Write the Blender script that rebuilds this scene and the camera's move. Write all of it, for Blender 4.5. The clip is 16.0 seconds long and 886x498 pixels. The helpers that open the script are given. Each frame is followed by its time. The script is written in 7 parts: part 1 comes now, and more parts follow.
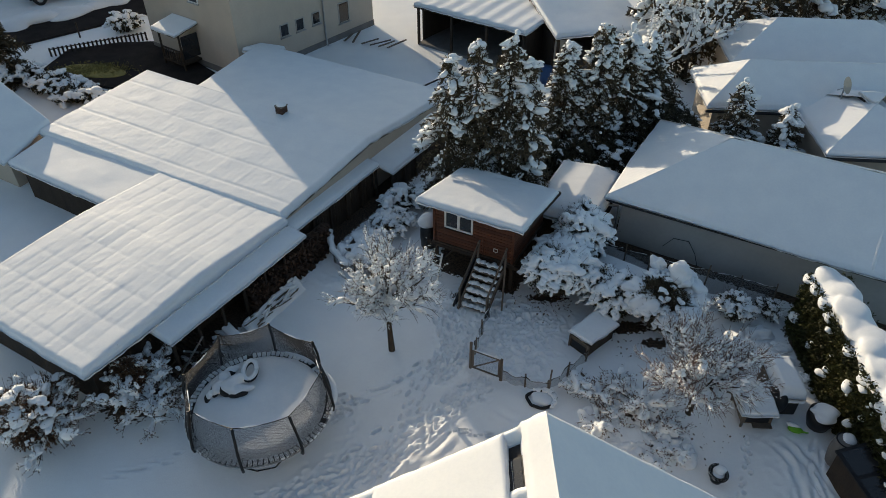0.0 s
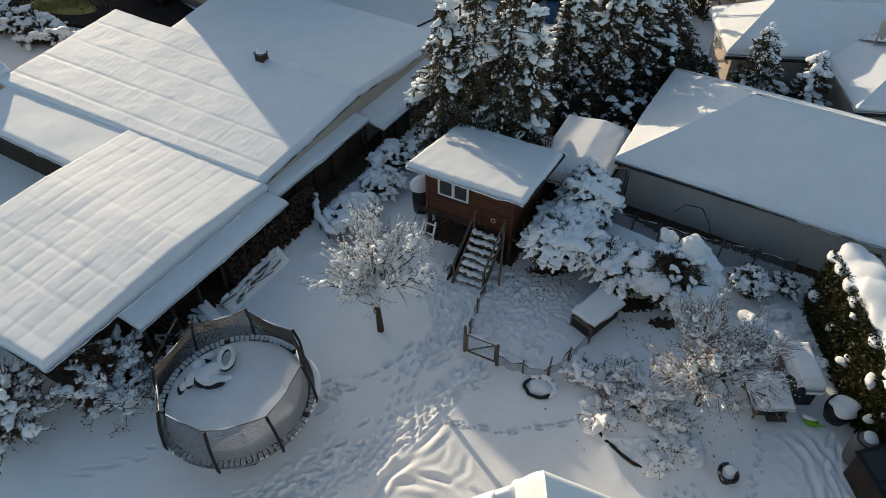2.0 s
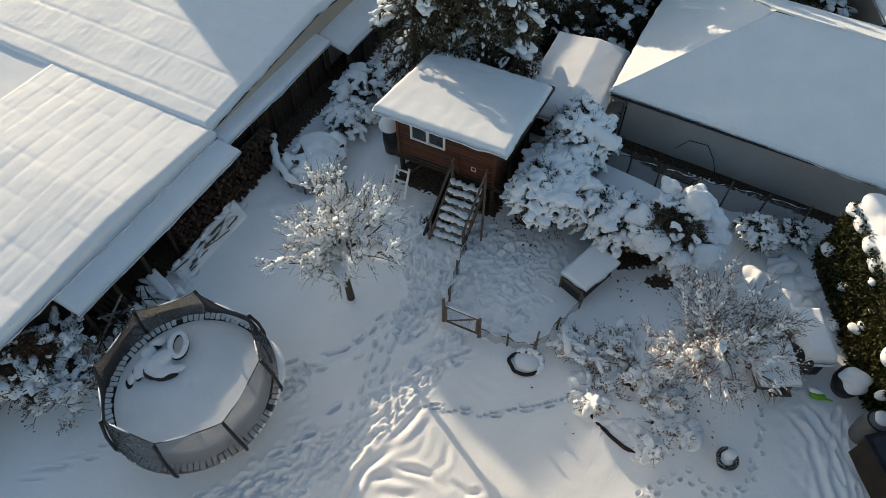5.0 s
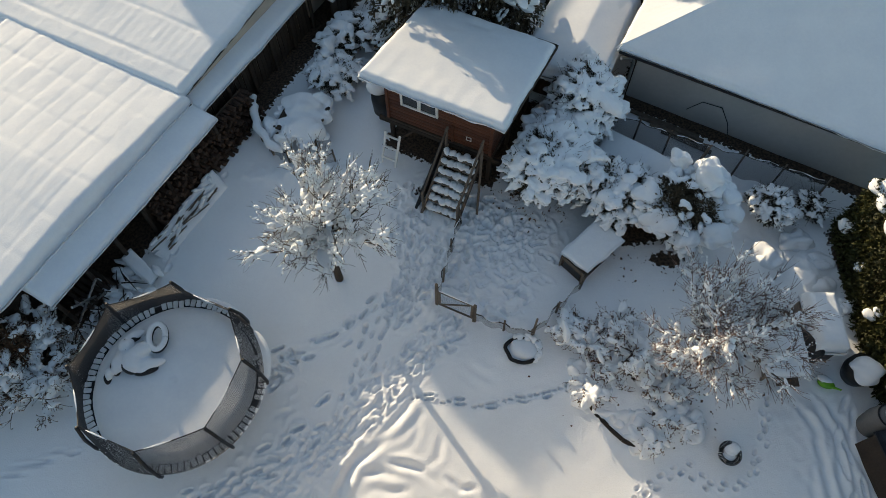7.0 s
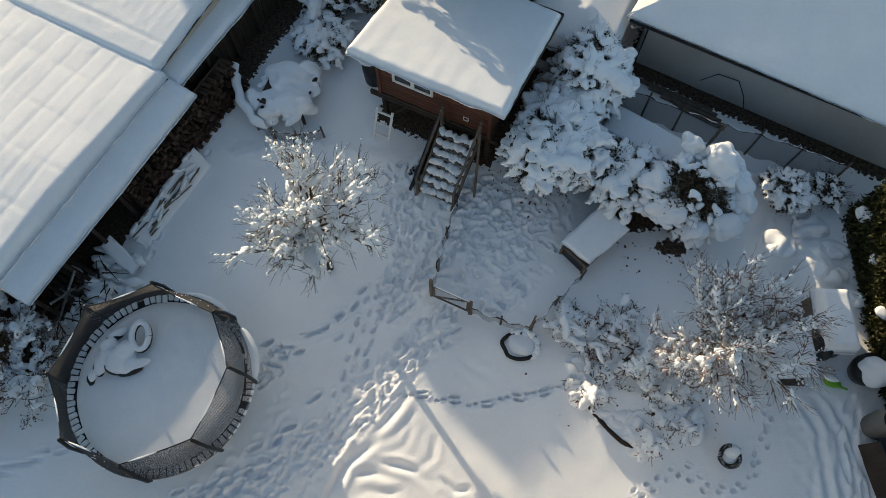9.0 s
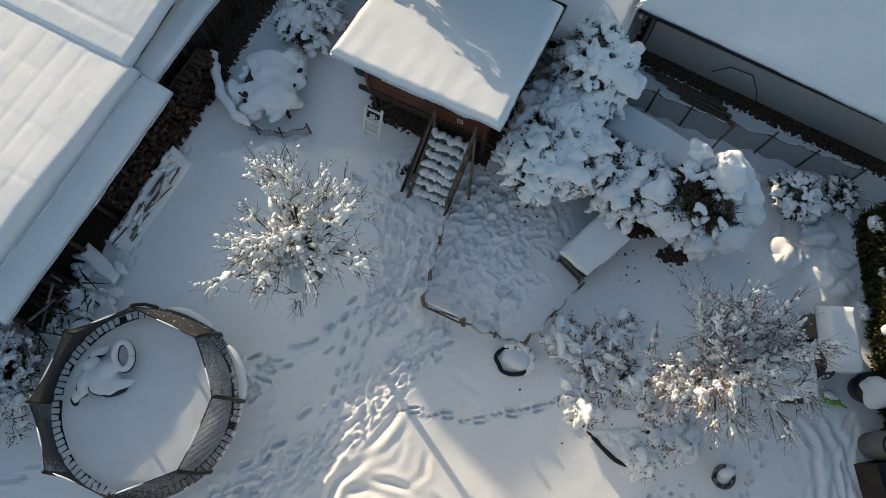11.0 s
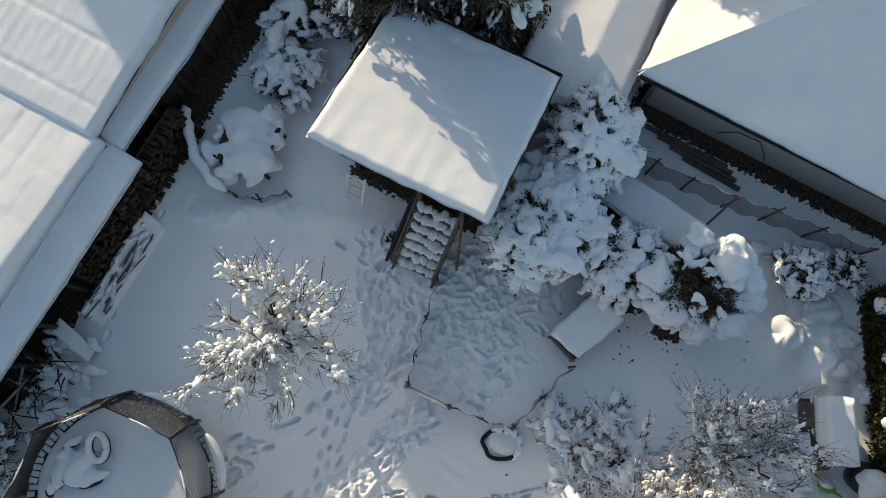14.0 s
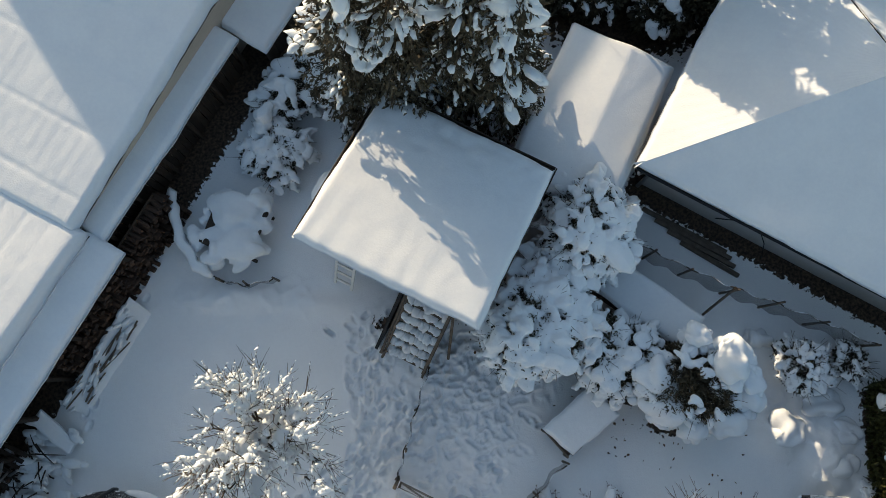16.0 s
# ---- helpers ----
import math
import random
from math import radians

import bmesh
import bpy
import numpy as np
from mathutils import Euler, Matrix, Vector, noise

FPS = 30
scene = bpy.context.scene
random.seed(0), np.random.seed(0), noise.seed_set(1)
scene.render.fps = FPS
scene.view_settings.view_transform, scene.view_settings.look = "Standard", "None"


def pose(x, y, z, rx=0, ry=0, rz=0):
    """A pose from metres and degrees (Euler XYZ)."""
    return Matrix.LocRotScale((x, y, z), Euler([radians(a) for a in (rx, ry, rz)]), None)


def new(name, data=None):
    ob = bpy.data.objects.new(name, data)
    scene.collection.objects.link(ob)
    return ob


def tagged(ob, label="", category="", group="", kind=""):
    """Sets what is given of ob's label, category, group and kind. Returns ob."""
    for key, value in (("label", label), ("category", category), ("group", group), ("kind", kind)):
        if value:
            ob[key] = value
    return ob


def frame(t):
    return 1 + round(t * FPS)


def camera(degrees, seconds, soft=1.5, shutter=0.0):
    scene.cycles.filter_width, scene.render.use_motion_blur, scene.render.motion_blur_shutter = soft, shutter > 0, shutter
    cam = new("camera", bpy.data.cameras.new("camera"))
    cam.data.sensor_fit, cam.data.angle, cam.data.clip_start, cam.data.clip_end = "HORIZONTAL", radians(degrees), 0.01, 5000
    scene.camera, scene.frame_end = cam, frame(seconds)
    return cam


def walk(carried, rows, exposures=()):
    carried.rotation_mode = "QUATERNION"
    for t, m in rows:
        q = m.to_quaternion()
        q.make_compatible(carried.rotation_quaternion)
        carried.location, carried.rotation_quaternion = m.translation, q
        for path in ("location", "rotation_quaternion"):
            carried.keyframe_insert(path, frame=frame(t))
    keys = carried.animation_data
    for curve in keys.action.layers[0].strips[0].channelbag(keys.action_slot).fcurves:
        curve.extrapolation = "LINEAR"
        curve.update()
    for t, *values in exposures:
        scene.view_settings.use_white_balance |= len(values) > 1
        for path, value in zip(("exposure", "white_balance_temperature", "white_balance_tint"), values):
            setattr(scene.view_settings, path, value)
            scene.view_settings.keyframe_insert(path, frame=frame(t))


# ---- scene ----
cam = camera(65.1, 16.0, soft=0.7)
METRES, EYE, TILT, LEAN, TURN = 16.0, 15.1, -38.0, 0.0, 0.0
ROWS = [
    (0.0, 0.0, 0.0, 0.0, 0.0, 0.0, -0.0),
    (0.5, 0.0036, 0.0267, 0.0203, 0.03, -1.48, -0.03),
    (1.0, 0.0077, 0.0552, 0.0419, 0.07, -3.09, -0.04),
    (1.5, 0.0111, 0.0813, 0.0618, 0.1, -4.6, -0.05),
    (2.0, 0.0156, 0.1093, 0.0829, 0.14, -6.21, -0.06),
    (2.5, 0.0191, 0.1346, 0.1026, -0.18, -7.74, 0.22),
    (3.0, 0.0226, 0.1617, 0.1229, -0.62, -9.48, 0.58),
    (3.5, 0.0256, 0.1865, 0.1417, -0.9, -11.2, 0.79),
    (4.0, 0.0296, 0.2131, 0.1605, -1.0, -13.04, 0.9),
    (6.5, 0.0453, 0.3339, 0.25, -1.28, -21.95, 1.2),
    (7.0, 0.0487, 0.3573, 0.2673, -1.28, -23.75, 1.25),
    (7.5, 0.0512, 0.3786, 0.282, -1.27, -25.41, 1.24),
    (8.0, 0.0546, 0.4011, 0.2993, -1.21, -27.2, 1.23),
    (10.5, 0.0715, 0.5217, 0.3963, -1.04, -35.41, 1.13),
    (11.0, 0.0753, 0.5478, 0.4166, -1.02, -37.12, 1.11),
    (11.5, 0.0793, 0.5719, 0.4352, -0.98, -38.7, 1.09),
    (12.0, 0.0832, 0.5974, 0.4553, -0.95, -40.36, 1.06),
    (12.5, 0.0877, 0.6224, 0.4743, -0.89, -41.79, 1.06),
    (13.0, 0.0926, 0.6489, 0.4943, -0.81, -42.14, 1.06),
    (13.5, 0.0964, 0.6729, 0.5118, -0.76, -42.21, 1.03),
    (14.0, 0.1008, 0.6982, 0.5304, -0.71, -42.2, 1.02),
    (14.5, 0.1053, 0.7217, 0.5476, -0.62, -42.22, 1.0),
    (15.0, 0.1098, 0.7466, 0.5661, -0.57, -42.17, 1.02),
    (15.5, 0.1112, 0.7679, 0.5812, -0.61, -42.0, 0.88),
    (16.0, 0.1152, 0.7917, 0.5994, -0.53, -42.07, 0.91),
]
walk(cam, [(t, pose(0, 0, EYE, TILT, LEAN, TURN) @ pose(METRES * x, METRES * y, METRES * z, 90 + pitch, roll, yaw)) for t, x, y, z, yaw, pitch, roll in ROWS],
     [(0.0, 0.10, 6750, 5), (3.5, 0.32, 6900, 5), (7.0, 0.43, 7050, 5), (12.0, 0.43, 7050, 5), (16.0, 0.48, 7050, 5)])

# ---- light ----
SUN_TO = Vector((0.545, -0.839, -math.tan(radians(13.0))))     # the way the sunlight travels
world = bpy.data.worlds.new("winter_sky")
scene.world = world
world.use_nodes = True
wn = world.node_tree
sky = wn.nodes.new("ShaderNodeTexSky")
sky.sky_type, sky.sun_disc = "NISHITA", False
sky.sun_elevation, sky.sun_rotation = radians(13.0), math.atan2(-0.545, 0.839)
sky.altitude, sky.air_density, sky.dust_density, sky.ozone_density = 300, 1.0, 1.4, 1.2
wn.nodes["Background"].inputs["Strength"].default_value = 0.15
wn.links.new(sky.outputs[0], wn.nodes["Background"].inputs["Color"])
sun = new("sun", bpy.data.lights.new("sun", "SUN"))
sun.data.energy, sun.data.angle, sun.data.color = 4.0, radians(0.5), (1.0, 0.82, 0.62)
sun.rotation_mode = "QUATERNION"
sun.rotation_quaternion = SUN_TO.to_track_quat("-Z", "Y")
sun.location = (-30, 40, 30)


# ---- materials ----
def material(name, a, b=None, scale=4.0, rough=0.7, metal=0.0, bump=0.0, bump_scale=30.0, detail=6.0, spec=0.3,
             stretch=(1, 1, 1), fine=0.35, random_tone=0.0, island_tone=0.0, world_space=False):
    """A procedural surface: two colours mixed by a coarse and a fine noise, with a bump of its own."""
    b = b or tuple(c * 0.8 for c in a)
    m = bpy.data.materials.new(name)
    m.use_nodes = True
    t = m.node_tree
    N, L = t.nodes.new, t.links.new
    p = t.nodes["Principled BSDF"]
    p.inputs["Roughness"].default_value, p.inputs["Metallic"].default_value = rough, metal
    p.inputs["Specular IOR Level"].default_value = spec
    if world_space:
        place = N("ShaderNodeNewGeometry").outputs["Position"]
    else:
        place = N("ShaderNodeTexCoord").outputs["Object"]
    mp = N("ShaderNodeMapping")
    mp.inputs["Scale"].default_value = stretch
    L(place, mp.inputs["Vector"])
    n1, n2 = N("ShaderNodeTexNoise"), N("ShaderNodeTexNoise")
    for n, sc in ((n1, scale), (n2, scale * 9)):
        n.inputs["Scale"].default_value, n.inputs["Detail"].default_value = sc, detail
        L(mp.outputs[0], n.inputs["Vector"])
    mix = N("ShaderNodeMix")
    mix.data_type = "FLOAT"
    mix.inputs["Factor"].default_value = fine
    L(n1.outputs["Fac"], mix.inputs["A"])
    L(n2.outputs["Fac"], mix.inputs["B"])
    ramp = N("ShaderNodeValToRGB")
    ramp.color_ramp.elements[0].position, ramp.color_ramp.elements[1].position = 0.36, 0.64
    ramp.color_ramp.elements[0].color, ramp.color_ramp.elements[1].color = (*b, 1), (*a, 1)
    L(mix.outputs["Result"], ramp.inputs["Fac"])
    colour = ramp.outputs["Color"]
    for amount, src, sock in ((random_tone, "ShaderNodeObjectInfo", "Random"), (island_tone, "ShaderNodeNewGeometry", "Random Per Island")):
        if amount:
            r = N("ShaderNodeMapRange")
            r.inputs["To Min"].default_value, r.inputs["To Max"].default_value = 1 - amount, 1 + amount
            L(N(src).outputs[sock], r.inputs["Value"])
            hsv = N("ShaderNodeHueSaturation")
            L(r.outputs["Result"], hsv.inputs["Value"])
            L(colour, hsv.inputs["Color"])
            colour = hsv.outputs["Color"]
    L(colour, p.inputs["Base Color"])
    if bump:
        n3, bp = N("ShaderNodeTexNoise"), N("ShaderNodeBump")
        n3.inputs["Scale"].default_value, n3.inputs["Detail"].default_value = bump_scale, 5.0
        L(mp.outputs[0], n3.inputs["Vector"])
        bp.inputs["Strength"].default_value, bp.inputs["Distance"].default_value = bump, 0.02
        L(n3.outputs["Fac"], bp.inputs["Height"])
        L(bp.outputs[0], p.inputs["Normal"])
    return m


# ground snow is paler than roof snow: a skylight difference put into colour
SNOW = material("snow", (0.84, 0.855, 0.87), (0.78, 0.80, 0.83), 1.5, 0.65, bump=0.2, bump_scale=30, spec=0.25, world_space=True)
SNOW_GROUND = material("snow_ground", (0.90, 0.91, 0.92), (0.86, 0.87, 0.885), 1.2, 0.7, bump=0.38, bump_scale=34, spec=0.2, world_space=True)
SNOW_CLUMP = material("snow_clump", (0.88, 0.89, 0.90), (0.82, 0.84, 0.86), 4.0, 0.6, bump=0.3, bump_scale=30, spec=0.25, world_space=True)
WOOD_RED = material("red_brown_boards", (0.125, 0.044, 0.022), (0.07, 0.026, 0.014), 2.0, 0.6, bump=0.3, bump_scale=40, stretch=(0.4, 3, 6), random_tone=0.22)
WOOD_DARK = material("dark_weathered_wood", (0.055, 0.038, 0.027), (0.028, 0.02, 0.015), 3.0, 0.8, bump=0.5, bump_scale=35, stretch=(1, 1, 0.35), random_tone=0.25)
WOOD_GREY = material("grey_weathered_wood", (0.17, 0.135, 0.105), (0.09, 0.072, 0.058), 4.0, 0.8, bump=0.5, bump_scale=35, stretch=(2, 2, 0.4), random_tone=0.2)
LOG_END = material("split_firewood", (0.075, 0.044, 0.030), (0.030, 0.019, 0.014), 14.0, 0.85, bump=0.6, bump_scale=50, random_tone=0.45)
BARK = material("bark", (0.085, 0.062, 0.042), (0.038, 0.028, 0.021), 9.0, 0.85, bump=0.7, bump_scale=40, stretch=(2, 2, 0.5))
TWIG = material("twigs", (0.12, 0.085, 0.055), (0.06, 0.045, 0.032), 5.0, 0.8, island_tone=0.3)
TWIG_RED = material("reddish_twigs", (0.24, 0.16, 0.13), (0.13, 0.085, 0.07), 5.0, 0.8, island_tone=0.3)
DRY_GRASS = material("dry_lawn_grass", (0.30, 0.25, 0.08), (0.17, 0.15, 0.05), 3.0, 0.8, island_tone=0.3, world_space=True)
PLASTER = material("beige_plaster", (0.50, 0.44, 0.37), (0.45, 0.395, 0.335), 1.2, 0.85, bump=0.25, bump_scale=60)
PLASTER_GREY = material("grey_plaster", (0.42, 0.41, 0.40), (0.36, 0.352, 0.345), 0.8, 0.85, bump=0.25, bump_scale=60)
PLINTH = material("grey_plinth", (0.20, 0.19, 0.185), (0.15, 0.145, 0.14), 2.0, 0.85, bump=0.3)
CONIFER = material("conifer_needles", (0.105, 0.080, 0.046), (0.045, 0.036, 0.022), 3.0, 0.65, island_tone=0.4, world_space=True)
EVERGREEN = material("evergreen_leaves", (0.07, 0.058, 0.032), (0.03, 0.027, 0.016), 3.0, 0.5, island_tone=0.4, world_space=True)
HEDGE_LEAF = material("thuja_leaves", (0.07, 0.068, 0.018), (0.024, 0.026, 0.009), 1.5, 0.6, island_tone=0.4, world_space=True)
LEAF_BROWN = material("withered_leaves", (0.16, 0.085, 0.045), (0.07, 0.038, 0.024), 3.0, 0.75, island_tone=0.4, world_space=True)
BLACK_PLASTIC = material("black_plastic", (0.022, 0.022, 0.024), (0.012, 0.012, 0.013), 5.0, 0.45, bump=0.1)
METAL_DARK = material("dark_painted_metal", (0.03, 0.03, 0.033), (0.018, 0.018, 0.02), 5.0, 0.4, 0.6)
METAL_GREY = material("galvanised_metal", (0.42, 0.43, 0.44), (0.30, 0.31, 0.32), 6.0, 0.4, 0.9)
WHITE_PAINT = material("white_paint", (0.78, 0.77, 0.74), (0.68, 0.67, 0.64), 3.0, 0.5, bump=0.1)
ROOF_TILE = material("dark_roofing", (0.06, 0.05, 0.047), (0.035, 0.03, 0.03), 5.0, 0.8, bump=0.4)
BRICK = material("chimney_brick", (0.10, 0.055, 0.042), (0.055, 0.034, 0.028), 8.0, 0.85, bump=0.4, random_tone=0.3)
MORTAR = material("mortar", (0.25, 0.235, 0.22), None, 8.0, 0.9, bump=0.3)
ASPHALT = material("wet_asphalt", (0.035, 0.03, 0.029), (0.02, 0.018, 0.018), 1.5, 0.95, bump=0.4, bump_scale=60, spec=0.05, world_space=True)
GLASS = material("window_glass", (0.02, 0.022, 0.025), (0.014, 0.015, 0.018), 1.0, 0.06, spec=0.6)
RUBBER = material("black_rubber", (0.02, 0.02, 0.02), (0.011, 0.011, 0.011), 8.0, 0.7, bump=0.2)
GREEN_PLASTIC = material("bright_green_plastic", (0.16, 0.42, 0.03), (0.12, 0.33, 0.025), 4.0, 0.4)
GREY_PAINT = material("grey_white_paint", (0.42, 0.41, 0.39), (0.33, 0.32, 0.31), 3.0, 0.5, bump=0.1)
SOLAR = material("solar_cells", (0.02, 0.021, 0.026), (0.013, 0.014, 0.018), 3.0, 0.2, spec=0.5)


def with_earth_shade(m):
    """Lets bare soil and leaf mould, and shade painted behind the shed, show where the sheet's mask is high, with a
    ragged edge.
    """
    t = m.node_tree
    p = t.nodes["Principled BSDF"]
    N, L = t.nodes.new, t.links.new
    snow_colour = p.inputs["Base Color"].links[0].from_socket
    at, nz, add, ramp, mix, dirt, dn = N("ShaderNodeAttribute"), N("ShaderNodeTexNoise"), N("ShaderNodeMath"), N("ShaderNodeValToRGB"), N("ShaderNodeMix"), N("ShaderNodeValToRGB"), N("ShaderNodeTexNoise")
    at.attribute_name = "earth_shade"
    pos = N("ShaderNodeNewGeometry").outputs["Position"]
    for n, sc in ((nz, 9.0), (dn, 16.0)):
        n.inputs["Scale"].default_value, n.inputs["Detail"].default_value = sc, 8.0
        L(pos, n.inputs["Vector"])
    L(at.outputs["Fac"], add.inputs[0])
    L(nz.outputs["Fac"], add.inputs[1])
    ramp.color_ramp.elements[0].position, ramp.color_ramp.elements[1].position = 0.93, 1.07
    L(add.outputs[0], ramp.inputs["Fac"])
    dirt.color_ramp.elements[0].position, dirt.color_ramp.elements[1].position = 0.35, 0.7
    dirt.color_ramp.elements[0].color, dirt.color_ramp.elements[1].color = (0.028, 0.02, 0.015, 1), (0.12, 0.08, 0.055, 1)
    L(dn.outputs["Fac"], dirt.inputs["Fac"])
    mix.data_type = "RGBA"
    L(ramp.outputs["Color"], mix.inputs["Factor"])
    L(snow_colour, mix.inputs["A"])
    L(dirt.outputs["Color"], mix.inputs["B"])
    L(mix.outputs["Result"], p.inputs["Base Color"])
    return m


with_earth_shade(SNOW_GROUND)


def net_material(name, colour, solid):
    m = material(name, colour, None, 6.0, 0.6)
    t = m.node_tree
    p = t.nodes["Principled BSDF"]
    mix, tr = t.nodes.new("ShaderNodeMixShader"), t.nodes.new("ShaderNodeBsdfTransparent")
    mix.inputs[0].default_value = solid
    t.links.new(tr.outputs[0], mix.inputs[1])
    t.links.new(p.outputs[0], mix.inputs[2])
    t.links.new(mix.outputs[0], t.nodes["Material Output"].inputs["Surface"])
    return m


NET = material("safety_net", (0.05, 0.05, 0.055), (0.032, 0.032, 0.036), 6.0, 0.6)
CHAIN_LINK = net_material("chain_link", (0.15, 0.15, 0.155), 0.55)
MESH_WIRE = net_material("wire_mesh", (0.20, 0.20, 0.20), 0.42)


# ---- mesh tools ----
def vnoise(x, y, seed=0):
    """Smooth value noise in 0..1 for arrays."""
    x, y = np.asarray(x, float), np.asarray(y, float)
    ix, iy = np.floor(x), np.floor(y)
    fx, fy = x - ix, y - iy
    fx, fy = fx * fx * (3 - 2 * fx), fy * fy * (3 - 2 * fy)

    def h(a, b):
        v = np.sin(a * 127.1 + b * 311.7 + seed * 74.7) * 43758.5453
        return v - np.floor(v)
    return (h(ix, iy) * (1 - fx) + h(ix + 1, iy) * fx) * (1 - fy) + (h(ix, iy + 1) * (1 - fx) + h(ix + 1, iy + 1) * fx) * fy


def fbm(x, y, seed=0, octaves=3):
    total, amp = 0, 0.5
    for k in range(octaves):
        total = total + amp * vnoise(np.asarray(x) * 2 ** k, np.asarray(y) * 2 ** k, seed + 7 * k)
        amp *= 0.5
    return total


def ico(level):
    bm = bmesh.new()
    bmesh.ops.create_icosphere(bm, subdivisions=level, radius=1)
    v = np.array([p.co[:] for p in bm.verts])
    f = np.array([[q.index for q in p.verts] for p in bm.faces])
    bm.free()
    return v, f


ICO1, ICO2, ICO3, ICO4 = ico(1), ico(2), ico(3), ico(4)


class Bag:
    """Collects pieces of one mesh."""

    def __init__(self):
        self.v, self.flat, self.counts, self.n = [], [], [], 0

    def add(self, verts, faces=None, flat=None, counts=None):
        verts = np.asarray(verts, float).reshape(-1, 3)
        if flat is None:
            if isinstance(faces, np.ndarray):
                flat, counts = faces.reshape(-1), np.full(len(faces), faces.shape[1])
            else:
                counts = np.array([len(f) for f in faces])
                flat = np.array([i for f in faces for i in f])
        self.v.append(verts)
        self.flat.append(np.asarray(flat, np.int64) + self.n)
        self.counts.append(np.asarray(counts, np.int64))
        self.n += len(verts)
        return self

    def box(self, size, at=(0, 0, 0), turn=(0, 0, 0), bevel=0.012):
        hx, hy, hz = (s / 2 for s in size)
        b = min(bevel, hx * 0.45, hy * 0.45, hz * 0.45)
        pts, index = [], {}
        for sx in (-1, 1):
            for sy in (-1, 1):
                for sz in (-1, 1):
                    for ax in range(3):
                        p = [sx * (hx - b), sy * (hy - b), sz * (hz - b)]
                        p[ax] += (sx, sy, sz)[ax] * b
                        index[sx, sy, sz, ax] = len(pts)
                        pts.append(p)
        fs = []
        for ax in range(3):
            u, w = (ax + 1) % 3, (ax + 2) % 3
            for s in (-1, 1):
                loop = []
                for a, c in ((-1, -1), (1, -1), (1, 1), (-1, 1)):
                    k = [0, 0, 0]
                    k[ax], k[u], k[w] = s, a, c
                    loop.append(index[(*k, ax)])
                fs.append(loop if s > 0 else loop[::-1])
            for a in (-1, 1):
                for c in (-1, 1):
                    k0, k1 = [0, 0, 0], [0, 0, 0]
                    k0[ax], k1[ax] = -1, 1
                    k0[u] = k1[u] = a
                    k0[w] = k1[w] = c
                    loop = [index[(*k0, u)], index[(*k1, u)], index[(*k1, w)], index[(*k0, w)]]
                    fs.append(loop if a * c < 0 else loop[::-1])
        for sx in (-1, 1):
            for sy in (-1, 1):
                for sz in (-1, 1):
                    loop = [index[sx, sy, sz, k] for k in range(3)]
                    fs.append(loop if sx * sy * sz > 0 else loop[::-1])
        m = pose(*at, *turn)
        return self.add([m @ Vector(p) for p in pts], fs)

    def beam(self, a, b, w=0.06, h=None, bevel=0.008):
        """A squared timber from a to b."""
        a, b = Vector(a), Vector(b)
        d = b - a
        m = Matrix.Translation((a + b) / 2) @ d.to_track_quat("Z", "Y").to_matrix().to_4x4()
        t = Bag().box((w, h or w, d.length), bevel=bevel)
        return self.add([m @ Vector(p) for p in t.v[0]], flat=t.flat[0], counts=t.counts[0])

    def tube(self, points, radii, n=6, cap=True):
        pts = np.array([tuple(p) for p in points], float)
        m = len(pts)
        radii = np.full(m, radii) if isinstance(radii, (int, float)) else np.asarray(radii, float)
        d = np.empty_like(pts)
        d[1:-1], d[0], d[-1] = pts[2:] - pts[:-2], pts[1] - pts[0], pts[-1] - pts[-2]
        d /= np.linalg.norm(d, axis=1)[:, None] + 1e-9
        side = np.cross(d[0], (0, 0, 1) if abs(d[0][2]) < 0.9 else (1, 0, 0))
        a = np.arange(n) * (2 * math.pi / n)
        ca, sa = np.cos(a)[:, None], np.sin(a)[:, None]
        out = np.empty((m, n, 3))
        for i in range(m):
            side = side - d[i] * (side @ d[i])
            side = side / (math.sqrt(side @ side) + 1e-9)
            w = np.array((d[i][1] * side[2] - d[i][2] * side[1], d[i][2] * side[0] - d[i][0] * side[2], d[i][0] * side[1] - d[i][1] * side[0]))
            out[i] = pts[i] + (side * ca + w * sa) * radii[i]
        k = np.arange(n)
        ring = np.stack((k, (k + 1) % n, (k + 1) % n + n, k + n), 1)
        fs = (np.arange(m - 1)[:, None, None] * n + ring).reshape(-1, 4)
        flat, counts = fs.reshape(-1), np.full(len(fs), 4)
        if cap:
            flat = np.concatenate((flat, k[::-1], (m - 1) * n + k))
            counts = np.concatenate((counts, (n, n)))
        return self.add(out, flat=flat, counts=counts)

    def blob(self, at, size, rng, base=ICO2, rough=0.22, sink=0.0, turn=0.0):
        v, f = base
        k = rng.normal(size=(3, 3)) * 1.7
        ph = rng.uniform(0, 6.28, 3)
        w = 1 + rough * np.sin(v @ k.T + ph).mean(1) * 1.6
        p = v * w[:, None] * np.asarray(size)
        if sink:
            p[:, 2] = np.where(p[:, 2] < 0, p[:, 2] * (1 - sink), p[:, 2])
        if turn:
            c, s = math.cos(turn), math.sin(turn)
            p = np.stack((p[:, 0] * c - p[:, 1] * s, p[:, 0] * s + p[:, 1] * c, p[:, 2]), 1)
        return self.add(p + np.asarray(at), f)

    def lump(self, at, size, rng, rough=0.2, turn=0.0):
        """One rounded heap with bulges of several sizes."""
        v, f = ICO4
        w = np.ones(len(v))
        for k in range(9):
            fr = 1.6 + 0.9 * k
            d = rng.normal(size=3)
            d *= fr / np.linalg.norm(d)
            w += rough * 1.3 / (1 + 0.45 * k) * np.sin(v @ d + rng.uniform(0, 6.28))
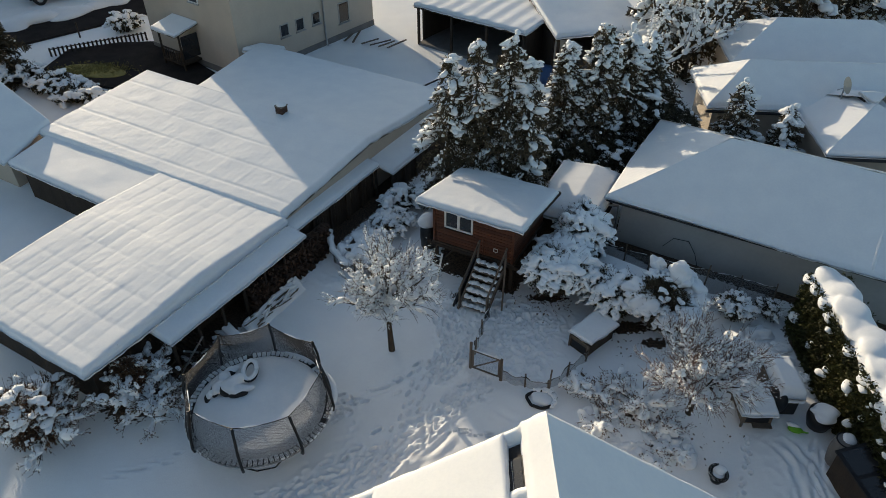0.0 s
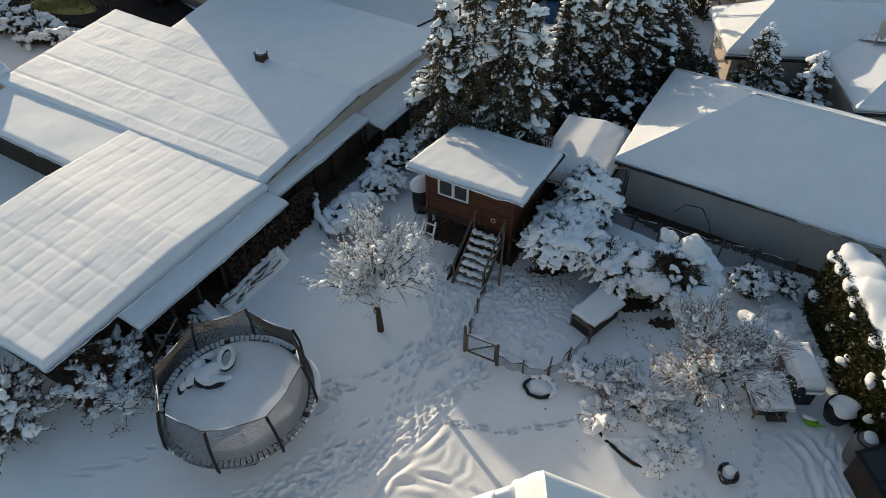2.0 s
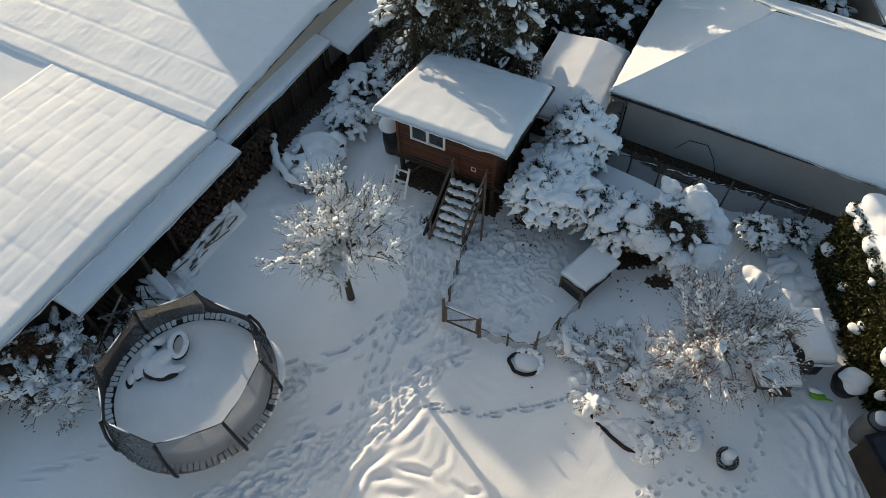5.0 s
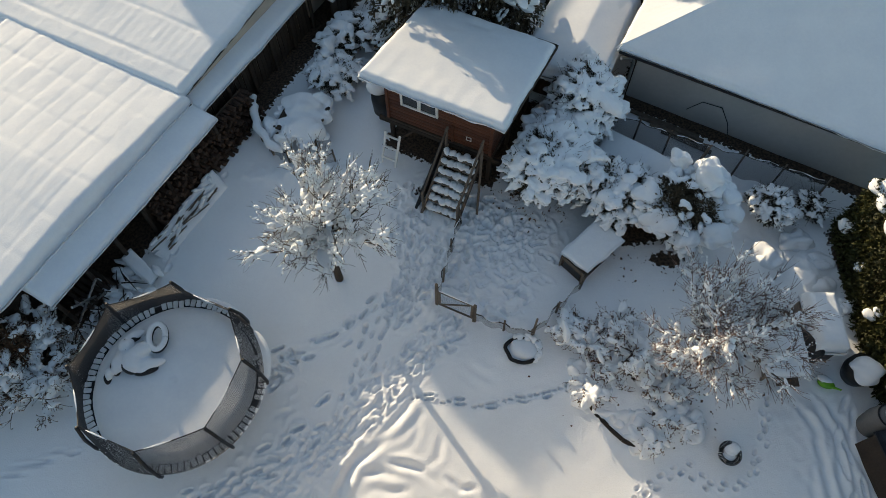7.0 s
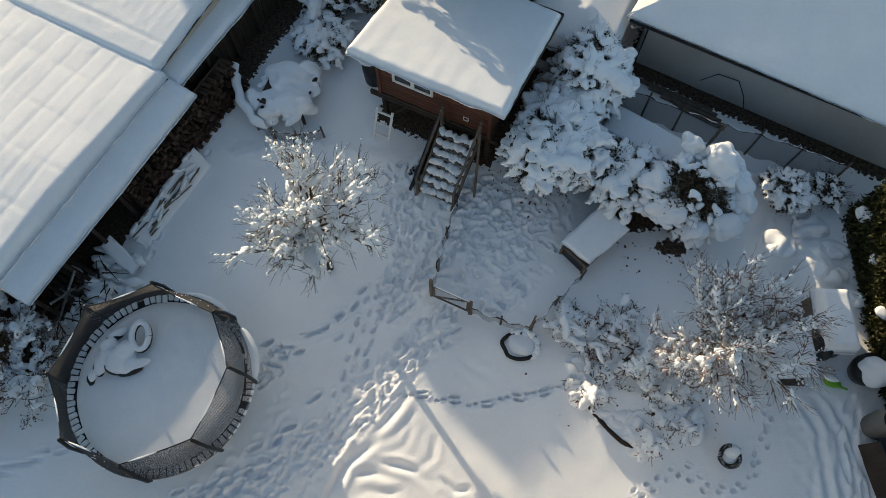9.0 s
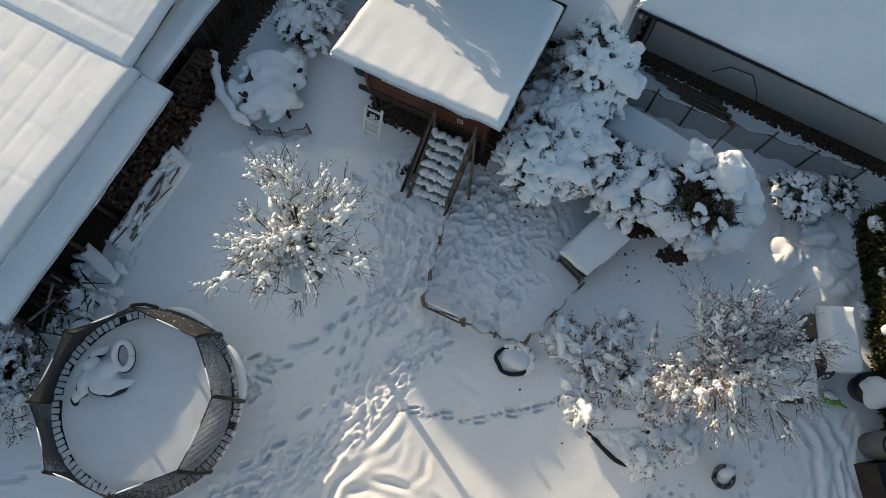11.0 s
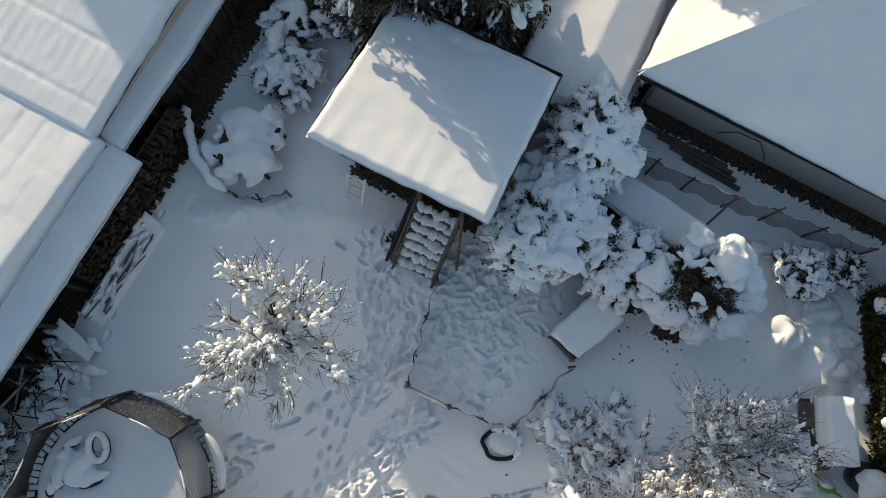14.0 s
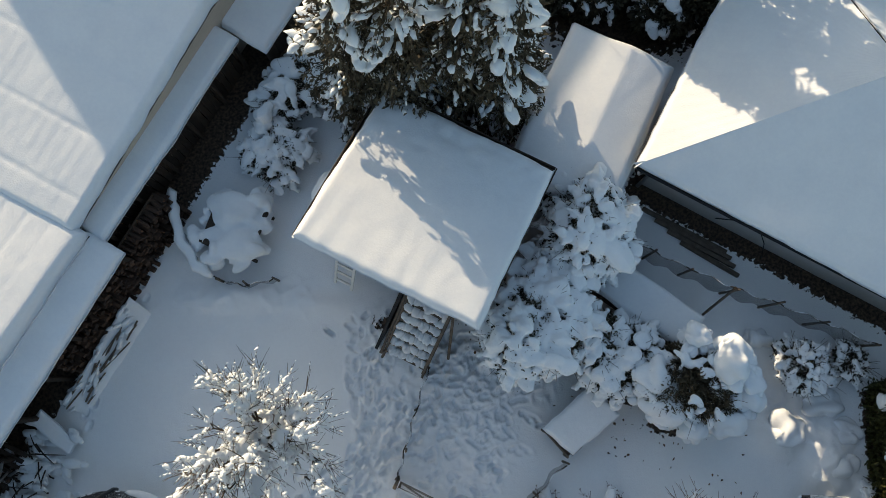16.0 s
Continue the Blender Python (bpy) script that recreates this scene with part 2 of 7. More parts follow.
        p = v * np.clip(w, 0.45, 1.7)[:, None] * np.asarray(size)
        p[:, 2] = np.where(p[:, 2] < 0, p[:, 2] * 0.5, p[:, 2])
        c, s = math.cos(turn), math.sin(turn)
        p = np.stack((p[:, 0] * c - p[:, 1] * s, p[:, 0] * s + p[:, 1] * c, p[:, 2]), 1)
        return self.add(p + np.asarray(at), f)

    def leaves(self, at, length, width, rng, up=None, droop=0.0):
        """Bent leaf blades, each of two quads, at many places."""
        at = np.asarray(at, float)
        n = len(at)
        d = rng.normal(size=(n, 3))
        if up is not None:
            d = d * 0.6 + np.asarray(up)
        d[:, 2] -= droop
        d /= np.linalg.norm(d, axis=1)[:, None] + 1e-9
        s = np.cross(d, rng.normal(size=(n, 3)))
        s /= np.linalg.norm(s, axis=1)[:, None] + 1e-9
        nn = np.cross(d, s)
        ln = length * rng.uniform(0.6, 1.3, (n, 1))
        wd = width * rng.uniform(0.6, 1.3, (n, 1)) / 2
        mid = at + d * ln * 0.5 + nn * ln * 0.12
        tip = at + d * ln
        v = np.stack((at - s * wd * 0.4, at + s * wd * 0.4, mid - s * wd, mid + s * wd, tip), 1).reshape(-1, 3)
        flat = (np.arange(n)[:, None] * 5 + np.array((0, 1, 3, 2, 2, 3, 4))).reshape(-1)
        return self.add(v, flat=flat, counts=np.tile((4, 3), n))

    def mesh(self, name, smooth=False):
        me = bpy.data.meshes.new(name)
        co, flat, counts = np.concatenate(self.v), np.concatenate(self.flat), np.concatenate(self.counts)
        me.vertices.add(len(co))
        me.vertices.foreach_set("co", co.astype(np.float32).reshape(-1))
        me.loops.add(len(flat))
        me.loops.foreach_set("vertex_index", flat.astype(np.int32))
        me.polygons.add(len(counts))
        me.polygons.foreach_set("loop_start", np.concatenate(([0], np.cumsum(counts)[:-1])).astype(np.int32))
        me.polygons.foreach_set("use_smooth", np.full(len(counts), smooth))
        me.update(calc_edges=True)
        return me


def part(name, bag, mat, parent=None, label="", smooth=False, at=None, stuff=False):
    me = bag if isinstance(bag, bpy.types.Mesh) else bag.mesh(name, smooth)
    if not me.materials:
        me.materials.append(mat)
    ob = new(name, me)
    if parent:
        ob.parent = parent
    if at is not None:
        ob.matrix_basis = at
    return tagged(ob, label, kind="stuff" if stuff else "")


def melt(ob, voxel, passes=3):
    """Runs the heaped lumps of a snow mesh together into one settled skin."""
    m = ob.modifiers.new("melt", "REMESH")
    m.mode, m.voxel_size, m.use_smooth_shade = "VOXEL", voxel, True
    sm = ob.modifiers.new("settle", "SMOOTH")
    sm.factor, sm.iterations = 0.5, passes
    return ob


def thing(name, at, label, category, group="", kind=""):
    ob = new(name)
    ob.empty_display_size = 0.2
    ob.matrix_basis = at
    return tagged(ob, label, category, group, kind)


def sheet(c00, c10, c11, c01, thick, step=0.12, rim=0.16, wobble=0.05, seed=0, relief=None, over=0.04, ragged=0.03, lump=1.0, join=""):
    """A snow cover over the four-cornered face c00 c10 c11 c01: thick in the middle, rounded down at the rim, uneven on top.
    join names the sides ("a" c00-c10, "b" c10-c11, "c" c01-c11, "d" c00-c01) that run on into the next cover."""
    c = [np.array(p, float) for p in (c00, c10, c11, c01)]
    lu = max(np.linalg.norm(c[1] - c[0]), np.linalg.norm(c[2] - c[3]))
    lv = max(np.linalg.norm(c[3] - c[0]), np.linalg.norm(c[2] - c[1]))
    nu, nv = max(int(lu / step), 8), max(int(lv / step), 8)

    def spaced(n, length):
        e = min(rim / length, 0.3)
        return np.concatenate((np.linspace(0, e, 5)[:-1], np.linspace(e, 1 - e, n), np.linspace(1 - e, 1, 5)[1:]))
    su, sv = spaced(nu, lu), spaced(nv, lv)
    U, V = np.meshgrid(su, sv, indexing="ij")
    far_off = np.full(U.shape, 9.0)
    edge = np.minimum.reduce([far_off if s in join else q for s, q in (("d", U * lu), ("b", (1 - U) * lu), ("a", V * lv), ("c", (1 - V) * lv))])
    k = np.clip(1 - edge / rim, 0, 1)
    prof = np.sqrt(np.clip(1 - k ** 2, 0, 1))
    P = ((1 - U) * (1 - V))[..., None] * c[0] + (U * (1 - V))[..., None] * c[1] + (U * V)[..., None] * c[2] + ((1 - U) * V)[..., None] * c[3]
    centre = sum(c) / 4
    out = P - centre
    out[..., 2] = 0
    out /= np.linalg.norm(out, axis=2)[..., None] + 1e-6
    jag = (fbm(P[..., 0] * 2.2 + P[..., 1] * 1.3, P[..., 1] * 2.2 - P[..., 0] * 1.3, seed, 3) - 0.4)
    P = P + out * ((over + ragged * 3 * jag) * (k > 0) * k)[..., None]
    h = thick * prof * (1 + 0.0 * U)
    h = h + prof * wobble * lump * (fbm(P[..., 0] * 0.6, P[..., 1] * 0.6, seed + 3, 3) - 0.45) * 2
    h = h + prof * 0.012 * (fbm(P[..., 0] * 5, P[..., 1] * 5, seed + 5, 2) - 0.4)
    if relief is not None:
        h = h + prof * relief(U * lu, V * lv)
    top = P.copy()
    top[..., 2] += np.maximum(h, 0.01)
    # below the rim the snow hangs a little over the edge
    n0, n1 = U.shape
    idx = np.arange(n0 * n1).reshape(n0, n1)
    fs = np.stack((idx[:-1, :-1], idx[1:, :-1], idx[1:, 1:], idx[:-1, 1:]), -1).reshape(-1, 4).tolist()
    ring = np.concatenate((idx[:, 0], idx[-1, 1:], idx[-2::-1, -1], idx[0, -2:0:-1]))
    low = top.reshape(-1, 3)[ring].copy()
    low[:, 2] -= thick * (0.25 + 0.5 * fbm(low[:, 0] * 4, low[:, 1] * 4, seed + 9, 2))
    low += (centre - low) * np.array([0.012, 0.012, 0])
    base = n0 * n1
    m = len(ring)
    fs += [(int(ring[i]), base + i, base + (i + 1) % m, int(ring[(i + 1) % m]))[::-1] for i in range(m)]
    fs.append(tuple(base + i for i in range(m))[::-1])
    n = np.cross(np.array(c[2]) - c[0], np.array(c[3]) - c[1])
    if n[2] < 0:
        fs = [f[::-1] for f in fs]
    return Bag().add(np.concatenate((top.reshape(-1, 3), low)), fs)


def slab(c00, c10, c11, c01, thick):
    """A flat four-cornered plate hanging down from its top corners."""
    t = np.array([c00, c10, c11, c01], float)
    lo = t - np.array([0, 0, thick])
    f = [(0, 1, 2, 3), (7, 6, 5, 4), (0, 4, 5, 1), (1, 5, 6, 2), (2, 6, 7, 3), (3, 7, 4, 0)]
    if np.cross(t[1] - t[0], t[3] - t[0])[2] < 0:
        f = [q[::-1] for q in f]
    return Bag().add(np.concatenate((t, lo)), f)


def prism(outline, z0, z1):
    """An upright body over a plan outline (counter-clockwise); z1 may be one height per corner."""
    n = len(outline)
    z1 = [z1] * n if isinstance(z1, (int, float)) else z1
    v = [(x, y, z0) for x, y in outline] + [(x, y, z) for (x, y), z in zip(outline, z1)]
    f = [tuple(range(n))[::-1], tuple(range(n, 2 * n))] + [(i, (i + 1) % n, n + (i + 1) % n, n + i) for i in range(n)]
    return Bag().add(v, f)


# ---- ground ----
def axis_steps(lo, hi, fine, reach):
    inner = np.arange(lo, hi + fine / 2, fine)
    out, d, p = [], fine, hi
    while p < reach:
        d *= 1.10
        p += d
        out.append(p)
    out2, d, p = [], fine, lo
    while p > -reach:
        d *= 1.10
        p -= d
        out2.append(p)
    return np.concatenate((out2[::-1], inner, out))


def trail(points, stride=0.5, apart=0.12, size=(0.125, 0.05), depth=0.10, rng=None):
    """Footprints along a line of points: x, y, heading, length, width, depth."""
    pts = np.array(points, float)
    seg = np.linalg.norm(np.diff(pts, axis=0), axis=1)
    s = np.concatenate(([0], np.cumsum(seg)))
    out = []
    for i, d in enumerate(np.arange(0, s[-1], stride)):
        x, y = np.interp(d, s, pts[:, 0]), np.interp(d, s, pts[:, 1])
        x2, y2 = np.interp(d + 0.1, s, pts[:, 0]), np.interp(d + 0.1, s, pts[:, 1])
        a = math.atan2(y2 - y, x2 - x) + rng.normal() * 0.15
        o = (apart if i % 2 else -apart) + rng.normal() * 0.03
        out.append((x - math.sin(a) * o + rng.normal() * 0.03, y + math.cos(a) * o + rng.normal() * 0.03, a,
                    size[0] * rng.uniform(0.85, 1.2), size[1] * rng.uniform(0.85, 1.2), depth * rng.uniform(0.6, 1.2)))
    return out


gx, gy = axis_steps(-6.5, 9.8, 0.026, 900), axis_steps(8.6, 18.6, 0.026, 900)
GX, GY = np.meshgrid(gx, gy, indexing="ij")
near_field = np.clip(1 - np.maximum(np.abs(GX - 1) - 12, np.abs(GY - 15) - 10) / 8, 0, 1)
GZ = 0.10 * (fbm(GX * 0.35, GY * 0.35, 11, 3) - 0.45) + 0.030 * (fbm(GX * 1.3, GY * 1.3, 12, 3) - 0.45) + 0.006 * (fbm(GX * 7, GY * 7, 13, 2) - 0.4) * near_field


PZ, RZS = np.zeros_like(GZ), np.zeros_like(GZ)      # hollows and lips of the footprints


def press(points):
    for x, y, a, lx, ly, d in points:
        i0, i1 = np.searchsorted(gx, (x - 0.5, x + 0.5))
        j0, j1 = np.searchsorted(gy, (y - 0.5, y + 0.5))
        dx, dy = GX[i0:i1, j0:j1] - x, GY[i0:i1, j0:j1] - y
        u, v = dx * math.cos(a) + dy * math.sin(a), -dx * math.sin(a) + dy * math.cos(a)
        r = np.sqrt((u / lx) ** 2 + (v / ly) ** 2)
        # a boot's sole: waisted, soft-edged, with a low broken lip of pushed-up snow
        r = r + 0.18 * np.exp(-(u / (0.35 * lx)) ** 2) * np.minimum(np.abs(v) / ly, 1.5) + 0.22 * (vnoise(dx * 16 + x * 7, dy * 16 + y * 5, 3) - 0.5)
        k = np.clip((1.28 - r) / 0.50, 0, 1)
        PZ[i0:i1, j0:j1] = np.minimum(PZ[i0:i1, j0:j1], -d * 1.3 * k * k * (3 - 2 * k) * (0.82 + 0.18 * np.abs(u) / lx))
        RZS[i0:i1, j0:j1] = np.maximum(RZS[i0:i1, j0:j1], 0.42 * d * np.exp(-((r - 1.6) / 0.32) ** 2) * vnoise(dx * 9 + x * 3, dy * 9 + y * 3, 8))


def stomp(cx, cy, rx, ry, turn, count, depth=0.09, heading=None, size=(0.11, 0.05)):
    """Many footprints of every heading over an oval."""
    a, out = radians(turn), []
    for _ in range(count):
        r, t = math.sqrt(prints.uniform()), prints.uniform(0, 6.28)
        u, v = r * rx * math.cos(t), r * ry * math.sin(t)
        h = prints.uniform(0, 6.28) if heading is None else radians(heading) + prints.normal() * 0.45
        out.append((cx + u * math.cos(a) - v * math.sin(a), cy + u * math.sin(a) + v * math.cos(a), h,
                    size[0] * prints.uniform(0.7, 1.3), size[1] * prints.uniform(0.8, 1.3), depth * prints.uniform(0.35, 1.15)))
    press(out)


def furrow(points, width, depth, bend=0.0):
    """A dragged groove with a raised lip along a line of points."""
    q = np.array(points, float)
    s = np.concatenate(([0], np.cumsum(np.linalg.norm(np.diff(q, axis=0), axis=1))))
    d = np.arange(0, s[-1], 0.05)
    px, py = np.interp(d, s, q[:, 0]), np.interp(d, s, q[:, 1])
    w = prints.uniform(0, 6.28)
    px, py = px + bend * np.sin(d * 2.3 + w), py + bend * np.cos(d * 1.9 + w)
    i0, i1 = np.searchsorted(gx, (px.min() - 0.6, px.max() + 0.6))
    j0, j1 = np.searchsorted(gy, (py.min() - 0.6, py.max() + 0.6))
    best = np.full((i1 - i0, j1 - j0), 9.0)
    fade = np.zeros_like(best)
    for k in range(len(d)):
        r = np.hypot(GX[i0:i1, j0:j1] - px[k], GY[i0:i1, j0:j1] - py[k])
        e = min(1.0, 4 * min(k, len(d) - k) / len(d)) * (0.6 + 0.4 * math.sin(d[k] * 3.1 + w))
        fade = np.where(r < best, e, fade)
        best = np.minimum(r, best)
    GZ[i0:i1, j0:j1] += fade * depth * (-np.exp(-(best / width) ** 2) + 0.45 * np.exp(-((best - 1.9 * width) / width) ** 2))


def turned(x, y, ox, oy, deg):
    a = radians(deg)
    return (x - ox) * math.cos(a) + (y - oy) * math.sin(a), -(x - ox) * math.sin(a) + (y - oy) * math.cos(a)


def lumpy(cx, cy, rx, ry, turn, amount, seed, scale=7.0):
    """Kicked-up crumbs of snow within an oval."""
    a = radians(turn)
    u, v = turned(GX, GY, cx, cy, turn)
    w = np.clip((1.15 - np.sqrt((u / rx) ** 2 + (v / ry) ** 2)) * 3, 0, 1)
    n = vnoise(GX * scale, GY * scale, seed) * 0.55 + vnoise(GX * scale * 1.37 + GY * 3, GY * scale * 1.37 - GX * 3, seed + 3) * 0.45
    GZ[...] += w * amount * (np.clip((n - 0.38) * 3.4, -0.5, 1.0))


def mound(cx, cy, rx, ry, h, seed=0):
    r2 = ((GX - cx) / rx) ** 2 + ((GY - cy) / ry) ** 2
    GZ[...] += h * np.exp(-r2 * 1.5) * (0.8 + 0.5 * fbm(GX * 2.5, GY * 2.5, seed, 2))


def churn(points, width, amount, scale, seed):
    """Crumbled, kicked-about snow along a line of points."""
    q = np.array(points, float)
    best = np.full(GX.shape, 99.0)
    for a, b in zip(q[:-1], q[1:]):
        d = b - a
        s = np.clip(((GX - a[0]) * d[0] + (GY - a[1]) * d[1]) / (d @ d), 0, 1)
        best = np.minimum(best, np.hypot(GX - a[0] - s * d[0], GY - a[1] - s * d[1]))
    w = np.clip(1.25 - best / width + 0.9 * (vnoise(GX * 2.3, GY * 2.3, seed + 9) - 0.5), 0, 1)
    n1 = vnoise(GX * scale + GY * 1.7, GY * scale - GX * 1.7, seed)
    n2 = vnoise(GX * scale * 2.1 - GY * 4, GY * scale * 2.1 + GX * 4, seed + 1)
    GZ[...] += w * amount * ((1 - 2 * np.abs(n1 - 0.5)) * 1.1 - 0.75 + 0.6 * (n2 - 0.5))


prints = np.random.default_rng(5)
churn([(1.05, 12.9), (0.32, 12.25), (-0.32, 11.6), (-0.92, 10.95), (-1.5, 10.2), (-1.9, 9.3), (-2.1, 8.6)], 0.42, 0.042, 6.0, 301)
churn([(0.6, 17.0), (0.3, 16.0), (0.15, 15.2), (0.15, 14.4), (0.4, 13.6), (0.9, 13.0)], 0.50, 0.046, 4.5, 302)
churn([(1.7, 16.1), (2.6, 15.9), (3.6, 15.6)], 0.55, 0.055, 6.0, 303)
churn([(1.4, 15.4), (2.0, 14.6), (2.6, 13.8)], 0.75, 0.034, 2.6, 304)
churn([(-2.4, 10.9), (-3.3, 10.0), (-4.4, 9.3), (-5.4, 8.8)], 0.50, 0.042, 4.5, 305)
churn([(-3.0, 12.4), (-2.3, 12.0), (-2.5, 11.2), (-1.9, 10.6)], 0.34, 0.028, 4.5, 306)
churn([(8.8, 11.2), (8.9, 10.2), (8.9, 9.0)], 0.60, 0.030, 3.5, 307)
churn([(-4.0, 17.6), (-2.8, 17.3), (-1.2, 17.5)], 0.40, 0.055, 3.0, 308)
churn([(8.6, 15.0), (9.4, 14.6), (9.9, 13.6)], 0.55, 0.070, 3.0, 310)
mound(4.7, 11.3, 1.0, 1.2, 0.22, 3)
mound(5.6, 12.3, 1.6, 1.0, 0.20, 4)
mound(8.7, 14.45, 0.55, 0.45, 0.38, 5)
mound(9.3, 16.0, 0.8, 0.5, 0.20, 6)
mound(2.7, 12.5, 0.7, 0.6, 0.10, 7)
mound(-2.6, 17.55, 1.2, 0.35, 0.16, 8)
mound(-0.9, 17.3, 0.8, 0.3, 0.18, 9)
mound(9.6, 13.9, 0.5, 0.8, 0.28, 10)
mound(0.55, 13.85, 0.5, 0.4, 0.10, 12)
# the sledge way and the trodden ground round it
for off in (-0.26, -0.08, 0.10, 0.30):
    furrow([(1.05 + off * 0.7, 12.9 - off * 0.7), (0.32 + off * 0.7, 12.25 - off * 0.7), (-0.32 + off * 0.75, 11.6 - off * 0.7), (-0.92 + off * 0.8, 10.95 - off * 0.6), (-1.4 + off * 0.8, 10.25 - off * 0.6), (-1.75 + off * 0.8, 9.5 - off * 0.5), (-1.9 + off, 8.7)], 0.055, 0.030, 0.03)
# sweeping ridges that the sledge and the children left on the sunlit slope
for pts, w, d, b in (
        ([(0.35, 11.7), (-0.1, 11.15), (-0.51, 10.69), (-1.08, 10.09), (-1.37, 9.47), (-1.55, 8.8)], 0.10, 0.085, 0.02),
        ([(0.43, 11.22), (0.02, 10.72), (-0.35, 10.58), (-1.03, 10.08)], 0.085, 0.05, 0.03),
        ([(0.79, 10.7), (0.75, 10.23), (0.43, 9.99), (-0.09, 10.1)], 0.08, 0.055, 0.03),
        ([(-0.56, 10.12), (0.02, 10.05), (0.33, 9.94), (0.74, 9.68), (1.0, 9.82)], 0.08, 0.055, 0.03),
        ([(-0.97, 9.88), (-0.5, 9.94), (-0.04, 9.85)], 0.09, 0.04, 0.03),
        ([(0.84, 9.82), (1.14, 9.52), (1.5, 9.55)], 0.07, 0.04, 0.03),
        ([(-0.95, 9.45), (-0.55, 9.58), (-0.15, 9.5), (0.12, 9.52)], 0.08, 0.045, 0.04),
        ([(-1.0, 9.1), (-0.3, 9.2), (0.4, 9.0), (1.0, 9.1)], 0.09, 0.045, 0.05),
        ([(0.35, 11.0), (0.2, 10.5), (-0.1, 10.35)], 0.08, 0.035, 0.03),
        ([(1.37, 12.24), (1.69, 11.94), (2.01, 11.81)], 0.10, 0.025, 0.03),
        ([(1.2, 12.1), (1.5, 11.8), (1.7, 11.6)], 0.09, 0.02, 0.03),
        ([(-0.37, 12.65), (0.03, 12.13), (-0.5, 11.75)], 0.10, 0.04, 0.03)):
    furrow(pts, w, d, b)
stomp(1.95, 14.7, 1.25, 1.55, 20, 130, 0.085)
stomp(3.0, 14.9, 0.8, 0.8, 0, 34, 0.06)
stomp(2.2, 16.0, 1.0, 0.55, -28, 70, 0.08, size=(0.09, 0.07))
stomp(0.25, 15.5, 0.5, 1.7, 8, 95, 0.09, 85)
stomp(0.05, 13.9, 0.5, 0.8, -35, 45, 0.095, 55)
stomp(0.65, 12.75, 0.45, 0.95, -50, 80, 0.075, 45)
stomp(-0.65, 11.5, 0.42, 1.1, -38, 60, 0.05, 50)
stomp(-1.85, 10.4, 0.40, 1.3, -55, 90, 0.06, 35)
stomp(-3.4, 9.6, 0.5, 1.5, -68, 80, 0.06, 25)
stomp(-2.75, 12.2, 0.30, 0.5, -20, 16, 0.08)
lumpy(1.95, 14.7, 1.25, 1.55, 20, 0.032, 61)
lumpy(2.2, 16.0, 1.0, 0.5, -28, 0.04, 62, 9.0)
lumpy(0.25, 15.3, 0.5, 1.8, 8, 0.030, 63, 6.0)
lumpy(0.1, 13.6, 0.5, 0.7, -35, 0.028, 64, 6.0)
lumpy(0.5, 12.6, 0.45, 1.1, -50, 0.030, 65, 6.0)
lumpy(-0.75, 11.4, 0.40, 1.2, -40, 0.012, 66, 7.0)
lumpy(-1.9, 10.3, 0.5, 1.4, -58, 0.014, 67, 7.0)
lumpy(-3.5, 9.5, 0.6, 1.5, -70, 0.016, 68, 7.0)
for k in range(9):
    furrow([(8.5 + 0.14 * k + prints.normal() * 0.1, 11.2), (8.75 + 0.12 * k, 10.4), (8.5 + 0.16 * k, 9.5), (8.6 + 0.12 * k, 8.8)], 0.075, 0.05, 0.1)
for pts, kw in (
        ([(-3.14, 12.33), (-2.62, 12.66), (-1.93, 12.85), (-1.28, 13.26), (-0.8, 13.75), (-0.25, 14.02)], {"stride": 0.42}),
        ([(-2.95, 12.25), (-2.5, 12.45), (-1.99, 12.66), (-1.4, 12.92), (-0.9, 13.4)], {"stride": 0.42}),
        ([(-0.25, 13.9), (-0.73, 13.33), (-0.85, 12.81), (-1.02, 12.16), (-1.23, 11.6), (-1.35, 11.0)], {"stride": 0.22, "size": (0.09, 0.045), "apart": 0.09, "depth": 0.075}),
        ([(0.02, 13.7), (-0.45, 13.1), (-0.62, 12.6), (-0.75, 12.2)], {"stride": 0.24, "size": (0.09, 0.045), "apart": 0.05, "depth": 0.07}),
        ([(0.5, 16.81), (0.13, 15.69), (0.06, 14.77), (0.32, 13.74), (-0.14, 13.34)], {"stride": 0.3}),
        ([(7.92, 11.24), (7.66, 10.4), (7.09, 9.5), (6.36, 9.39), (5.84, 9.82), (5.08, 9.48), (4.58, 9.25)], {"stride": 0.15, "size": (0.055, 0.04), "apart": 0.06, "depth": 0.07}),
        ([(-5.74, 14.88), (-5.4, 15.87), (-5.14, 16.5), (-4.53, 18.0)], {"stride": 0.24, "size": (0.09, 0.05), "apart": 0.06, "depth": 0.06}),
        ([(-8.12, 10.15), (-7.7, 10.36), (-7.28, 10.58), (-6.5, 10.85)], {"stride": 0.3, "size": (0.09, 0.05), "apart": 0.06, "depth": 0.06}),
        ([(-1.6, 11.3), (-2.1, 10.9), (-2.6, 10.7), (-3.0, 10.3)], {"stride": 0.4}),
        ([(-1.3, 11.0), (-1.9, 10.5), (-2.6, 10.1), (-3.5, 9.8), (-4.9, 9.3)], {"stride": 0.35}),
        ([(-0.6, 16.9), (0.2, 16.4), (0.1, 15.3)], {"stride": 0.35}),
        ([(9.6, 11.0), (9.2, 10.2), (9.4, 9.3), (8.9, 8.4)], {"stride": 0.35, "size": (0.2, 0.06), "depth": 0.05})):
    press(trail(pts, rng=prints, **kw))
